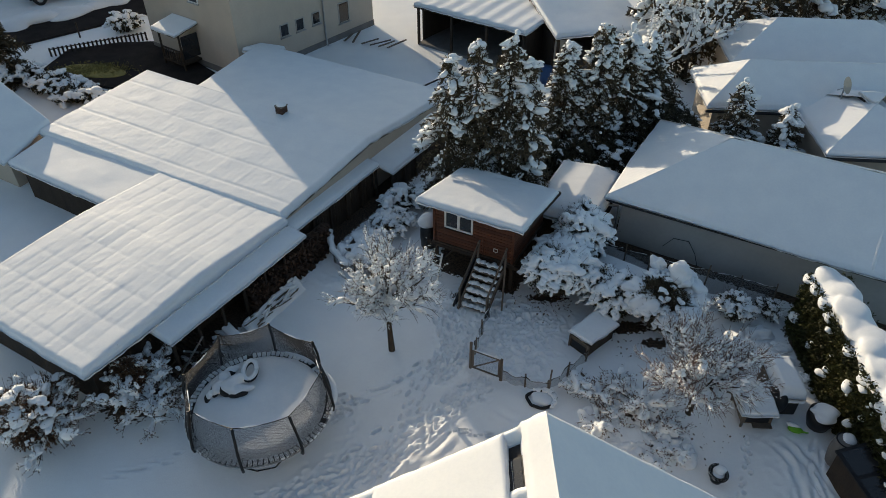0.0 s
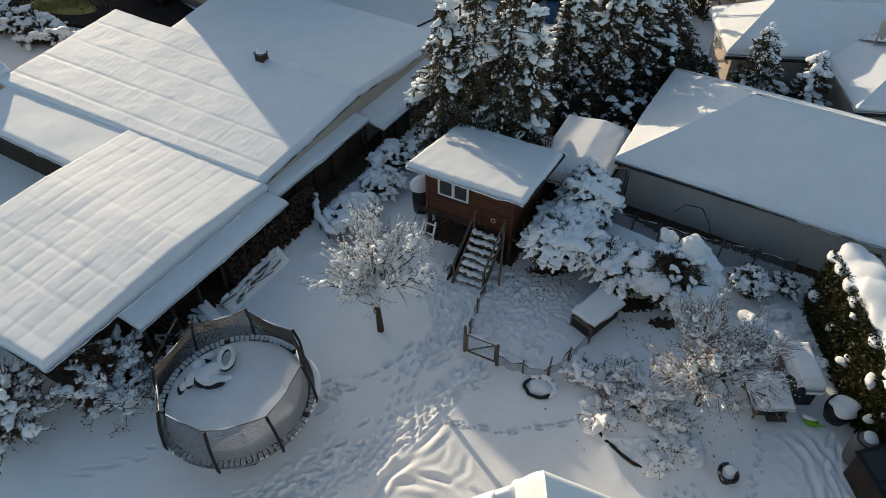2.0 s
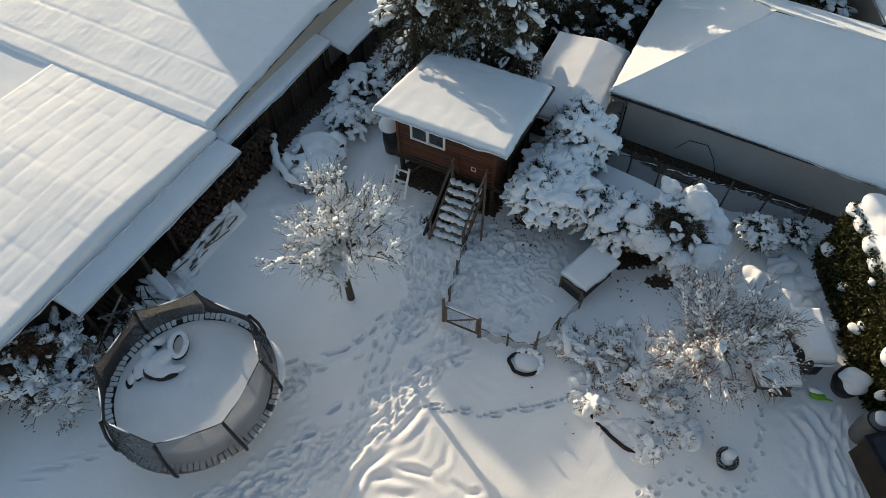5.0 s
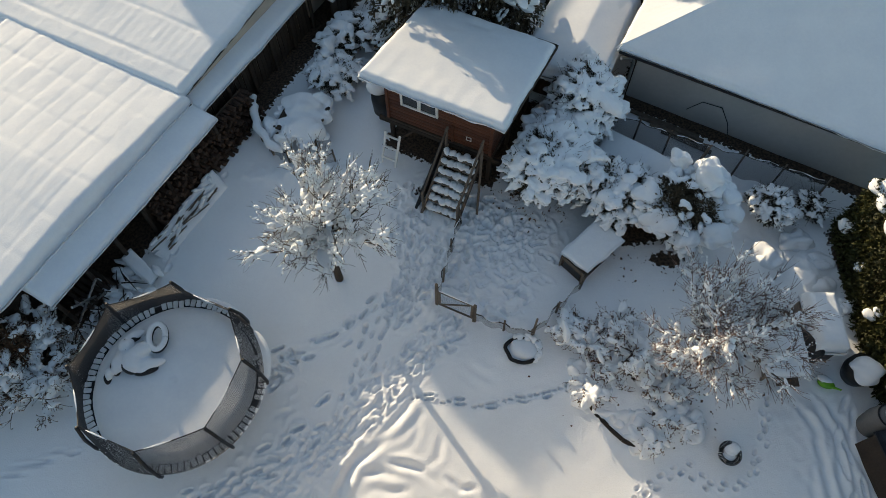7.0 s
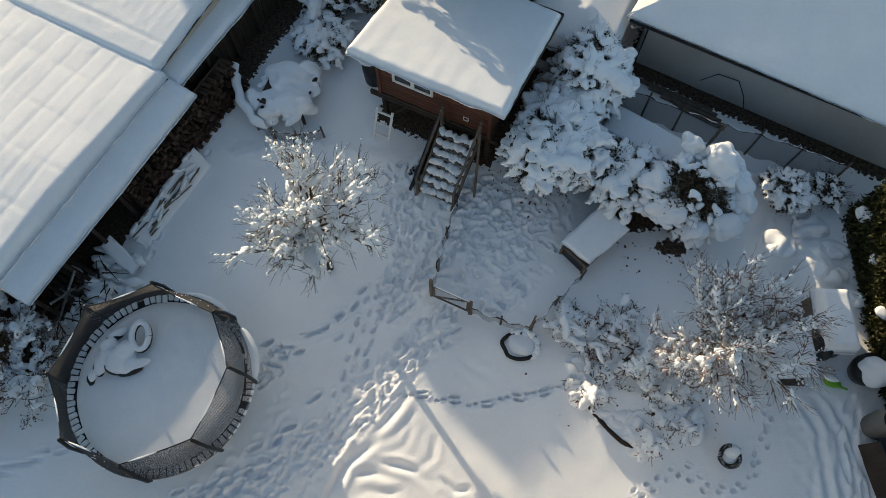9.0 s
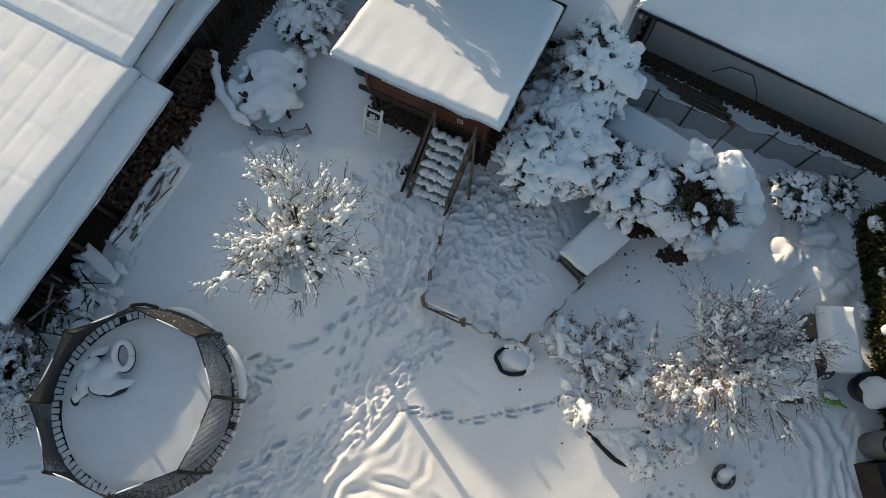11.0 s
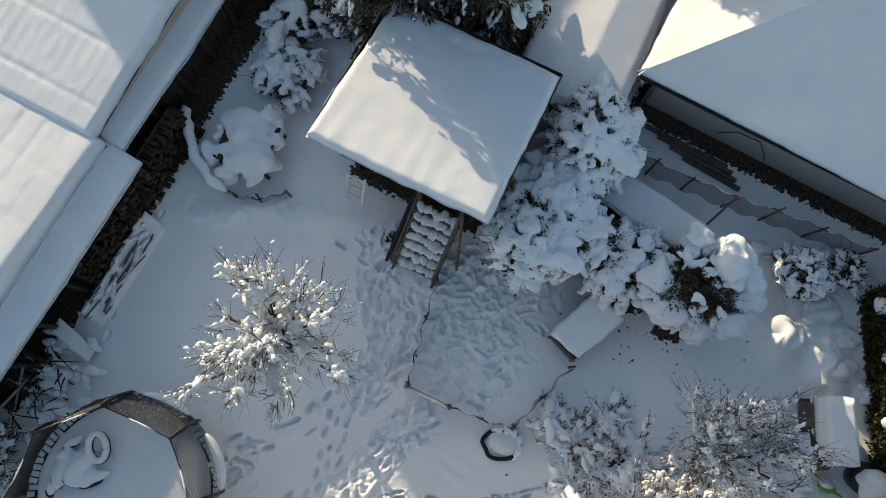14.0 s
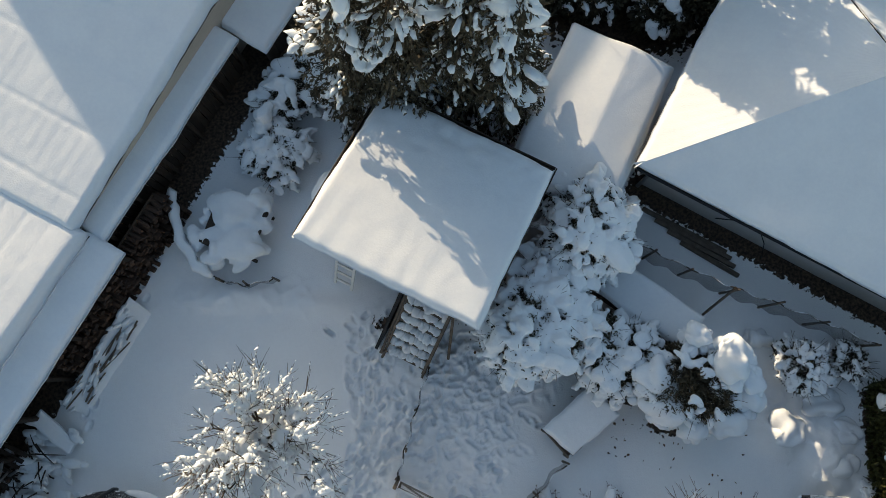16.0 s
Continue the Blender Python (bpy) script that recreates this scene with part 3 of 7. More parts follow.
for pts in ([(-3.14, 12.33), (-2.62, 12.66), (-1.93, 12.85), (-1.28, 13.26), (-0.8, 13.75)], [(-2.95, 12.25), (-2.5, 12.45), (-1.99, 12.66), (-1.4, 12.92), (-0.9, 13.4)], [(-1.3, 11.0), (-1.9, 10.5), (-2.6, 10.1), (-3.5, 9.8)], [(-0.85, 12.8), (-1.02, 12.16), (-1.23, 11.6), (-1.45, 10.9)], [(-0.62, 12.6), (-0.8, 12.0), (-1.0, 11.5)]):
    furrow(pts, 0.055, 0.026, 0.04)
# hare tracks: two long hind prints abreast, two small fore prints behind them
for x, y in ((0.42, 11.50), (1.10, 11.38), (1.78, 11.27), (2.45, 11.38), (3.02, 11.47), (3.55, 11.58)):
    h = prints.normal() * 0.12
    press([(x + 0.12, y + 0.055, h, 0.10, 0.030, 0.09), (x + 0.14, y - 0.055, h, 0.10, 0.030, 0.09), (x - 0.10, y + 0.01, h, 0.05, 0.028, 0.07), (x - 0.24, y - 0.02, h, 0.05, 0.028, 0.06)])
    furrow([(x - 0.36, y - 0.02), (x, y), (x + 0.32, y + 0.02)], 0.06, 0.018, 0.01)
GZ = GZ + PZ + RZS
far = np.maximum(np.abs(GX) - 60, np.abs(GY - 20) - 80)
GZ = np.where(far > 0, GZ * 0.3, GZ)
gi = np.arange(GX.size).reshape(GX.shape)
gf = np.stack((gi[:-1, :-1], gi[1:, :-1], gi[1:, 1:], gi[:-1, 1:]), -1).reshape(-1, 4)
gm = bpy.data.meshes.new("ground")
gm.from_pydata(np.stack((GX, GY, GZ), -1).reshape(-1, 3).tolist(), [], gf.tolist())
gm.materials.append(SNOW_GROUND)
cx, cy = GX, GY


def box_field(u, v, u0, u1, v0, v1, soft):
    """1 deep inside the oblong, falling to 0 outside it."""
    d = np.minimum.reduce([u - u0, u1 - u, v - v0, v1 - v])
    return np.clip(0.5 + d / soft, 0, 1)


hu, hv = turned(cx, cy, 5.6, 19.73, -30.0)
pu, pv = turned(cx, cy, 1.53, 18.95, -27.5)
bu, bv = turned(cx, cy, -5.3, 18.7, -30.5)
# the oval at (6.2, 23.9) paints in deep shade behind the garden shed
ovals = ((3.4, 16.75, 1.0, 0.35, 0.6), (6.2, 23.9, 2.4, 1.2, 1.0), (5.3, 11.9, 0.9, 0.4, 0.62), (-8.5, 12.5, 1.1, 0.9, 0.75), (5.6, 15.4, 1.2, 0.4, 0.7), (6.4, 14.7, 0.7, 0.35, 0.62), (7.6, 25.2, 2.6, 2.2, 1.0), (1.7, 22.3, 2.0, 0.9, 0.95), (0.9, 16.9, 0.8, 0.35, 0.7))
earth_shade = np.maximum.reduce([box_field(hu, hv, 0.2, 14, 0.02, 6, 0.5), box_field(pu, pv, -1.5, 1.6, -1.45, 1.6, 0.6), box_field(bu, bv, -1, 0.85, -5.8, 9, 0.6),
                           box_field(cx, cy, 10.45, 12, 7, 15.3, 0.5)] + [np.clip(s * (1.35 - np.sqrt(((cx - x) / a) ** 2 + ((cy - y) / b) ** 2)), 0, 1) for x, y, a, b, s in ovals])
gm.attributes.new("earth_shade", "FLOAT", "POINT").data.foreach_set("value", earth_shade.astype(np.float32).reshape(-1))
gm.polygons.foreach_set("use_smooth", [True] * len(gm.polygons))
gm.update()
tagged(new("ground", gm), "deep white snow with footprints over a garden", "ground", kind="structure")

tagged(part("road", prism([(-60, 12), (-56.5, 8), (-21.5, 40.0), (-14, 47.0), (3, 64), (0, 67), (-17.5, 49.8), (-24.8, 42.4)], -0.3, 0.13), ASPHALT), "wet cleared asphalt road between snow banks", "road", kind="structure")
tagged(part("pavement", prism([(-21.0, 34.6), (-18.6, 32.9), (-12.6, 31.2), (-11.2, 33.4), (-16.0, 38.4), (-18.4, 38.2), (-20.8, 37.2)], -0.3, 0.12), ASPHALT), "dark wet paved forecourt cleared of snow", "pavement", kind="structure")


lawn = thing("lawn_patch", pose(-18.2, 34.3, 0.13), "bare sunlit patch of yellow-green lawn", "lawn")
part("turf", Bag().blob((0, 0, -0.02), (1.6, 0.75, 0.10), np.random.default_rng(7), ICO3, 0.2, turn=-0.2), DRY_GRASS, lawn, smooth=True)
tuft = np.random.default_rng(8)
part("grass", Bag().leaves(np.stack((tuft.normal(size=2500) * 0.8, tuft.normal(size=2500) * 0.35, np.full(2500, 0.04)), 1), 0.14, 0.03, tuft, up=np.tile((0, 0, 0.7), (2500, 1))), DRY_GRASS, lawn, stuff=True)


# ---- buildings ----
def window_unit(parent, w, h, at, frame_mat=WHITE_PAINT, leaves=1, sill=True, bar=0.055):
    # the black backing behind the panes stands in for the unlit room
    win = part("window", Bag().box((w - 0.02, 0.03, h - 0.02), (0, 0.03, 0), bevel=0.004), BLACK_PLASTIC, parent, "window with pale frame", at=at)
    fr = Bag()
    for s in (-1, 1):
        fr.box((bar, 0.07, h), (s * (w / 2 - bar / 2), 0, 0))
        fr.box((w - 2 * bar, 0.07, bar), (0, 0, s * (h / 2 - bar / 2)))
    for k in range(1, leaves):
        fr.box((bar * 1.5, 0.065, h - 2 * bar), (-w / 2 + w * k / leaves, 0, 0))
    part("window_frame", fr, frame_mat, win, "painted frame")
    for k in range(leaves):
        pw = w / leaves - bar * 1.6
        part("pane", Bag().box((pw, 0.012, h - 2 * bar), (-w / 2 + w * (k + 0.5) / leaves, 0.005, 0), bevel=0.002), GLASS, win)
    if sill:
        part("sill", Bag().box((w + 0.1, 0.14, 0.04), (0, -0.04, -h / 2 - 0.02)), METAL_GREY, win, "metal sill")
    return win


def ribs(du, dv, au, av, grooves=False):
    """Fine ribs (or grooves) along the slope and shallow sunk bands across it, as the roofing below presses through."""
    def relief(u, v):
        k = np.mod(v + 0.010 * np.sin(u * 1.7), dv) - dv / 2
        m = fbm(u * 0.9, v * 0.9, 41, 2)
        if grooves:
            g = np.mod(u + 0.012 * np.sin(v * 1.3), du) - du / 2
            along = -au * np.exp(-(g / 0.045) ** 2) * (0.3 + 1.4 * m)
        else:
            along = au * np.sin(2 * math.pi * u / du) * (0.5 + m)
        return along - av * np.exp(-(k / 0.055) ** 2) * (0.2 + 1.5 * m)
    return relief


BARN = pose(-5.3, 18.7, 0, 0, 0, -30.5)
BARN_BASE = BARN @ pose(0, 0, -0.10)
barn = thing("barn", BARN_BASE, "long low pale-plastered barn with thick snow on its gable roof", "barn")
RZ, RV = 2.24, 5.05                               # height and line of the barn's ridge
part("wall", prism([(-11.9, .1), (-.07, .2), (-.07, RV), (-11.9, RV)], -0.2, [1.70, 1.72, RZ - .04, RZ - .04]), PLASTER, barn, "pale beige plaster wall")
part("wall", prism([(-8.9, RV), (-.07, RV), (-.07, 10.7), (-10.6, 10.7)], -0.2, [RZ - .04, RZ - .04, 1.66, 1.66]), PLASTER, barn, "pale beige plaster wall")
part("roof", slab((-12.15, -0.35, 1.80), (0, 0, 1.80), (0, RV, RZ), (-12.15, RV, RZ), 0.06), ROOF_TILE, barn)
part("roof", slab((-9.0, RV, RZ), (0, RV, RZ), (0, 10.95, 1.72), (-11.0, 10.95, 1.72), 0.06), ROOF_TILE, barn)
part("snow_cover", sheet((-12.15, -0.45, 1.82), (0, -0.06, 1.82), (0, RV, RZ + .02), (-12.15, RV, RZ + .02), 0.24, 0.055, 0.12, 0.03, 1, ribs(0.25, 1.28, 0.0014, 0.022), join="c"), SNOW, barn, "ribbed snow cover", smooth=True)
part("snow_cover", sheet((-9.0, RV, RZ + .02), (0, RV, RZ + .02), (0, 10.95, 1.74), (-11.0, 10.95, 1.74), 0.24, 0.15, 0.12, 0.03, 1, join="a"), SNOW, barn, "smooth snow cover", smooth=True)
part("snow_cover", sheet((-11.4, 10.2, 1.72), (-9.9, 10.6, 1.72), (-9.9, 11.6, 1.62), (-11.2, 11.3, 1.62), 0.2, 0.1, 0.12, 0.02, 2), SNOW, barn, "snow on the eave corner", smooth=True)

chim = thing("chimney", BARN_BASE @ pose(-4.2, 4.95, 2.16) @ Matrix.Diagonal((0.85, 0.85, 0.9, 1)), "small brick chimney with a snow cap on the barn roof", "chimney")
part("core", Bag().box((0.34, 0.34, 0.75), (0, 0, 0.3)), MORTAR, chim)
brick = Bag().box((0.115, 0.05, 0.062), bevel=0.006).mesh("brick")
brick.materials.append(BRICK)
for row in range(8):
    for sidek in range(4):
        for k in range(3):
            off = (k - 1) * 0.124 + (0.03 if row % 2 else -0.03)
            part("brick", brick, BRICK, chim, at=pose(0, 0, 0, 0, 0, 90 * sidek) @ pose(off, -0.165, 0.13 + row * 0.072))
part("cap", Bag().box((0.46, 0.46, 0.05), (0, 0, 0.70)), MORTAR, chim)
part("snow_cap", Bag().blob((0, 0, 0.74), (0.24, 0.24, 0.13), np.random.default_rng(1), ICO3, 0.12, 0.8), SNOW, chim, smooth=True)

annex = thing("shed", BARN_BASE @ pose(0, 0, 0.08), "low barn annex with a shallow snowy gable roof", "shed")
part("wall", prism([(-5.0, -7.5), (-0.1, -7.5), (-0.1, 0.1), (-5.0, 0.1)], -0.2, 1.5), WOOD_DARK, annex, "dark wooden wall")
part("roof", slab((-5.65, -7.8, 1.66), (0.2, -7.8, 1.66), (0.2, -3.4, 1.84), (-5.65, -3.4, 1.84), 0.10), ROOF_TILE, annex)
part("roof", slab((-5.65, -3.4, 1.84), (0.2, -3.4, 1.84), (0.2, 0.0, 1.66), (-5.65, 0.0, 1.66), 0.10), ROOF_TILE, annex)
grooved = ribs(0.50, 1.05, 0.009, 0.012, True)
rise_to_ridge = lambda v: 0.20 - 0.20 * np.sqrt(((v - 4.45) / np.where(v < 4.45, 4.45, 3.42)) ** 2 + 0.004)
part("snow_cover", sheet((-5.65, -7.85, 1.68), (0.22, -7.85, 1.68), (0.22, 0.02, 1.68), (-5.65, 0.02, 1.68), 0.24, 0.06, 0.14, 0.035, 3, lambda u, v: grooved(u, v) + rise_to_ridge(v)), SNOW, annex, "faintly grooved snow cover", smooth=True)

front_shed = thing("lean_to", BARN, "narrow lean-to along the barn under smooth snow", "shed", "lean-tos along the barn")
part("wall", prism([(-11.2, -2.0), (-5.1, -2.0), (-5.1, 0.1), (-10.8, 0.1)], -0.2, 1.3), WOOD_DARK, front_shed)
part("roof", slab((-11.6, -2.25, 1.42), (-5.2, -2.25, 1.42), (-5.2, 0.0, 1.66), (-11.8, 0.0, 1.66), 0.08), ROOF_TILE, front_shed)
part("snow_cover", sheet((-11.6, -2.25, 1.44), (-5.2, -2.25, 1.44), (-5.2, 0.05, 1.68), (-11.8, 0.05, 1.68), 0.20, 0.12, 0.14, 0.03, 5), SNOW, front_shed, smooth=True)


def lean_to(u0, u1, v0, v1, z_in, z_out, seed, boards):
    ob = thing("lean_to", BARN, "narrow lean-to along the barn under smooth snow", "shed", "lean-tos along the barn")
    part("roof", slab((u0, v0, z_in), (u1, v0, z_out), (u1, v1, z_out), (u0, v1, z_in), 0.05), ROOF_TILE, ob)
    part("snow_cover", sheet((u0, v0, z_in + .01), (u1, v0, z_out + .01), (u1, v1, z_out + .01), (u0, v1, z_in + .01), 0.15, 0.08, 0.10, 0.02, seed, ragged=0.02), SNOW, ob, smooth=True)
    n = int((v1 - v0) / 0.9)
    for k in range(n + 1):
        v = v0 + 0.1 + (v1 - v0 - 0.2) * k / n
        part("post", Bag().box((0.09, 0.09, z_out + 0.1), (u1 - 0.12, v, z_out / 2 - 0.08)), WOOD_DARK, ob)
    if boards:
        rng = np.random.default_rng(seed)
        bd = Bag().box((0.03, 0.15, z_out - 0.1), (0, 0, z_out / 2 - 0.06)).mesh("board")
        bd.materials.append(WOOD_DARK)
        for k in range(int((v1 - v0 - 0.2) / 0.16)):
            part("board", bd, WOOD_DARK, ob, at=pose(u1 - 0.22 + rng.normal() * 0.006, v0 + 0.18 + k * 0.16, 0, rng.normal() * 0.6))
    return ob


lean_to(0.05, 0.90, -5.70, 0.02, 1.42, 1.33, 11, False)
lean_to(-0.30, 0.42, 0.06, 4.95, 1.42, 1.33, 12, True)
lean_to(-0.30, 0.95, 5.10, 9.60, 1.32, 1.05, 13, True)

# farmhouse with a porch behind the barn
HOUSE = pose(-10.2, 33.3, 0, 0, 0, 53)
house = thing("house", HOUSE, "tall beige plastered house with small white windows", "house")
# the upper house is unseen; this lopsided profile is shaped for its shadow
HE, HB, HR, HY = 5.9, 7.1, 7.35, 6.6              # front eave, back eave, ridge and its line
part("wall", Bag().add([(0, 0, -.2), (10, 0, -.2), (10, 7.5, -.2), (0, 7.5, -.2), (0, 0, HE), (10, 0, HE), (10, 7.5, HB), (0, 7.5, HB), (0, HY, HR), (10, HY, HR)],
     [(0, 1, 5, 4), (1, 2, 6, 9, 5), (2, 3, 7, 6), (3, 0, 4, 8, 7), (4, 5, 9, 8), (8, 9, 6, 7), (3, 2, 1, 0)]), PLASTER, house, "beige plaster wall")
part("plinth", prism([(-.03, -.03), (10.03, -.03), (10.03, 7.53), (-.03, 7.53)], -0.2, 0.32), PLINTH, house, "grey plinth")
for y0, z0 in ((-0.4, HE - 0.4 * (HR - HE) / HY), (7.56, HB)):
    part("roof", slab((-.06, y0, z0 + .08), (10.2, y0, z0 + .08), (10.2, HY, HR + .1), (-.06, HY, HR + .1), 0.12), ROOF_TILE, house)
    part("snow_cover", sheet((-.06, y0, z0 + .09), (10.2, y0, z0 + .09), (10.2, HY, HR + .12), (-.06, HY, HR + .12), 0.2, 0.4, 0.2, 0.04, 6, join="c"), SNOW, house, smooth=True)
for a in (3.1, 4.2, 5.4):
    window_unit(house, 0.6, 0.68, pose(a, -0.02, 1.72), GREY_PAINT)
window_unit(house, 0.85, 1.15, pose(7.55, -0.02, 1.45), GREY_PAINT)
window_unit(house, 0.8, 0.9, pose(-0.02, 2.9, 3.85, 0, 0, -90))
part("downpipe", Bag().tube([(5.95, -0.08, 5.6), (5.95, -0.08, 0.5), (5.8, -0.3, 0.1)], 0.05, 8), METAL_GREY, house, "grey downpipe")
porch = part("porch", Bag().box((1.15, 1.7, 0.12), (-0.62, 4.0, 0.42)), WOOD_DARK, house, "small roofed wooden porch")
part("porch_roof", slab((-1.45, 3.0, 2.05), (0, 3.0, 2.35), (0, 5.0, 2.35), (-1.45, 5.0, 2.05), 0.08), WOOD_DARK, porch)
part("porch_snow", sheet((-1.45, 3.0, 2.06), (0, 3.0, 2.36), (0, 5.0, 2.36), (-1.45, 5.0, 2.06), 0.12, 0.15, 0.1, 0.02, 8), SNOW, porch, smooth=True)
for y in (3.15, 4.85):
    part("post", Bag().box((0.09, 0.09, 2.0), (-1.15, y, 1.05)), WOOD_DARK, porch)
for k in range(8):
    part("baluster", Bag().box((0.03, 0.05, 0.6), (-1.15, 3.3 + 0.2 * k, 0.78)), WOOD_DARK, porch)
part("handrail", Bag().box((0.07, 1.75, 0.06), (-1.15, 4.0, 1.08)), WOOD_DARK, porch)
part("side_glazing", Bag().box((1.0, 0.02, 1.2), (-0.6, 3.08, 1.3)), GLASS, porch)

# bungalow beside the garden
RIGHT = pose(5.6, 19.73, 0, 0, 0, -30.0)
RL, RW = 14.0, 6.18
bungalow = thing("house", RIGHT, "low grey plastered bungalow under a snowy hip roof", "house")
part("wall", prism([(0.45, 0.4), (RL - .4, 0.4), (RL - .4, RW - .4), (0.45, RW - .4)], -0.2, 1.86), PLASTER_GREY, bungalow, "grey plaster wall")
h, e = 3.40, 1.88
A, B, C, D = (0, 0, e), (RL, 0, e), (RL, RW, e), (0, RW, e)
R0, R1 = (RW / 2, RW / 2, h), (RL - RW / 2, RW / 2, h)
part("roof", Bag().add([A, B, C, D, R0, R1], [(0, 1, 5, 4), (1, 2, 5), (2, 3, 4, 5), (3, 0, 4), (3, 2, 1, 0)]), ROOF_TILE, bungalow)
up = lambda p, d=0.02: (p[0], p[1], p[2] + d)
part("snow_cover", sheet(up(A), up(B), up(R1, .03), up(R0, .03), 0.15, 0.12, 0.10, 0.03, 31, lump=0.8, over=0.13, ragged=0.04, join="bcd"), SNOW, bungalow, smooth=True)
part("snow_cover", sheet(up(D), up(A), up(R0, .03), up(R0, .03), 0.15, 0.09, 0.10, 0.03, 32, ribs(0.3, 9.0, 0.003, 0.0), over=0.11, ragged=0.04, join="bcd"), SNOW, bungalow, smooth=True)
part("snow_cover", sheet(up(C), up(D), up(R0, .06), up(R1, .06), 0.2, 0.25, 0.10, 0.03, 33, join="bcd"), SNOW, bungalow, smooth=True)
part("snow_cover", sheet(up(B), up(C), up(R1, .06), up(R1, .06), 0.2, 0.25, 0.10, 0.03, 34, join="bcd"), SNOW, bungalow, smooth=True)
part("gutter", Bag().tube([(0.0, -0.05, 1.84), (RL, -0.05, 1.84)], 0.035, 8), METAL_DARK, bungalow, "dark gutter")
part("gutter", Bag().tube([(-0.05, 0, 1.84), (-0.05, RW, 1.84)], 0.035, 8), METAL_DARK, bungalow, "dark gutter")
part("downpipe", Bag().tube([(0.1, -0.06, 1.68), (0.35, 0.3, 1.5), (0.38, 0.33, 1.3), (0.38, 0.33, 0.0)], 0.045, 8), METAL_GREY, bungalow, "grey downpipe")
part("snow_ridge", Bag().tube([(8.1, 0.02 + 3.0 * k, e + 0.13 + (h - e) * k * 0.98 + 0.02 * math.sin(9 * k)) for k in np.linspace(0, 1, 14)], 0.07, 8), SNOW, bungalow, "raised seam of snow on the roof", smooth=True)
part("soffit", slab((0, 0, e - 0.01), (RL, 0, e - .01), (RL, 0.42, e - .01), (0, 0.42, e - .01), 0.04), WOOD_DARK, bungalow)

# flat-roofed garden shed behind the playhouse
GS = pose(3.35, 20.1, 0, 0, 0, -26)
gshed = thing("shed", GS, "garden shed with a shallow snow-laden roof", "shed")
part("wall", prism([(0.0, 0.1), (2.0, 0.1), (2.0, 3.0), (0.0, 3.0)], -0.2, 1.25), WOOD_DARK, gshed)
part("roof", slab((-.12, 0, 1.28), (1.1, 0, 1.40), (1.1, 3.1, 1.40), (-.12, 3.1, 1.28), 0.06), ROOF_TILE, gshed)
part("roof", slab((1.1, 0, 1.40), (2.12, 0, 1.28), (2.12, 3.1, 1.28), (1.1, 3.1, 1.40), 0.06), ROOF_TILE, gshed)
part("snow_cover", sheet((-.14, -.4, 1.30), (2.14, -.4, 1.30), (2.14, 3.05, 1.30), (-.14, 3.12, 1.30), 0.24, 0.06, 0.16, 0.04, 41, lambda u, v: 0.16 * np.clip(1 - np.abs(u - 1.3) / 1.1, 0, 1)), SNOW, gshed, smooth=True)

# house under the camera's start
NEAR = pose(1.48, 6.44, 0)
nh = thing("house", NEAR, "house with a steep snow-covered gable roof and solar panels", "house")
S = math.tan(radians(36))
part("wall", Bag().add([(-4.2, -10, -.2), (4.2, -10, -.2), (4.2, -.3, -.2), (-4.2, -.3, -.2), (-4.2, -10, 6.75 - 4.2 * S), (4.2, -10, 6.75 - 4.2 * S), (4.2, -.3, 6.75 - 4.2 * S), (-4.2, -.3, 6.75 - 4.2 * S), (0, -10, 6.75), (0, -.3, 6.75)],
     [(0, 1, 5, 8, 4), (1, 2, 6, 5), (2, 3, 7, 9, 6), (3, 0, 4, 7), (4, 8, 9, 7), (8, 5, 6, 9), (3, 2, 1, 0)]), PLASTER, nh, "plaster wall")
for s, seed in ((-1, 51), (1, 52)):
    part("roof", slab((0, 0, 6.9), (4.7 * s, 0, 6.9 - 4.7 * S), (4.7 * s, -10.3, 6.9 - 4.7 * S), (0, -10.3, 6.9), 0.14), ROOF_TILE, nh)
part("snow_cover", sheet((0, 0.03, 6.92), (4.7, 0.03, 6.92 - 4.7 * S), (4.7, -10.3, 6.92 - 4.7 * S), (0, -10.3, 6.92), 0.22, 0.09, 0.12, 0.03, 52, join="d"), SNOW, nh, smooth=True)
# snow on the slope with the panels lies in slipped patches
for (x0, x1, y0, y1, th, sd) in ((-0.36, 0.0, 0.03, -10.3, 0.22, 53), (-4.7, -0.34, 0.03, -0.22, 0.2, 55), (-4.7, -2.74, -0.02, -3.4, 0.24, 58), (-0.58, -0.30, -0.98, -1.14, 0.12, 59), (-2.6, -0.56, -0.02, -3.4, 0.25, 57), (-4.7, -0.7, -3.4, -10.3, 0.24, 56)):
    part("snow_cover", sheet((x0, y0, 6.92 + x0 * S), (x1, y0, 6.92 + x1 * S), (x1, y1, 6.92 + x1 * S), (x0, y1, 6.92 + x0 * S), th, 0.07, 0.14, 0.05, sd, ragged=0.06, join="b" if x1 == 0 else ""), SNOW, nh, smooth=True)
for j in range(3):
    for i in range(2):
        pan = part("solar_panel", Bag().box((1.66, 0.98, 0.04)), METAL_DARK, nh, "dark solar panel", at=pose(-0.33 - 0.67 - i * 1.36, -0.95 - j * 1.02, 6.95 - (1.0 + i * 1.36) * S, 0, -36, 0))
        part("cell_field", Bag().box((1.58, 0.90, 0.01), (0, 0, 0.022), bevel=0.002), SOLAR, pan)
        bars = Bag()
        for k in range(1, 10):
            bars.box((0.008, 0.90, 0.004), (-0.79 + 0.158 * k, 0, 0.029), bevel=0.001)
        part("bus_bars", bars, METAL_GREY, pan)

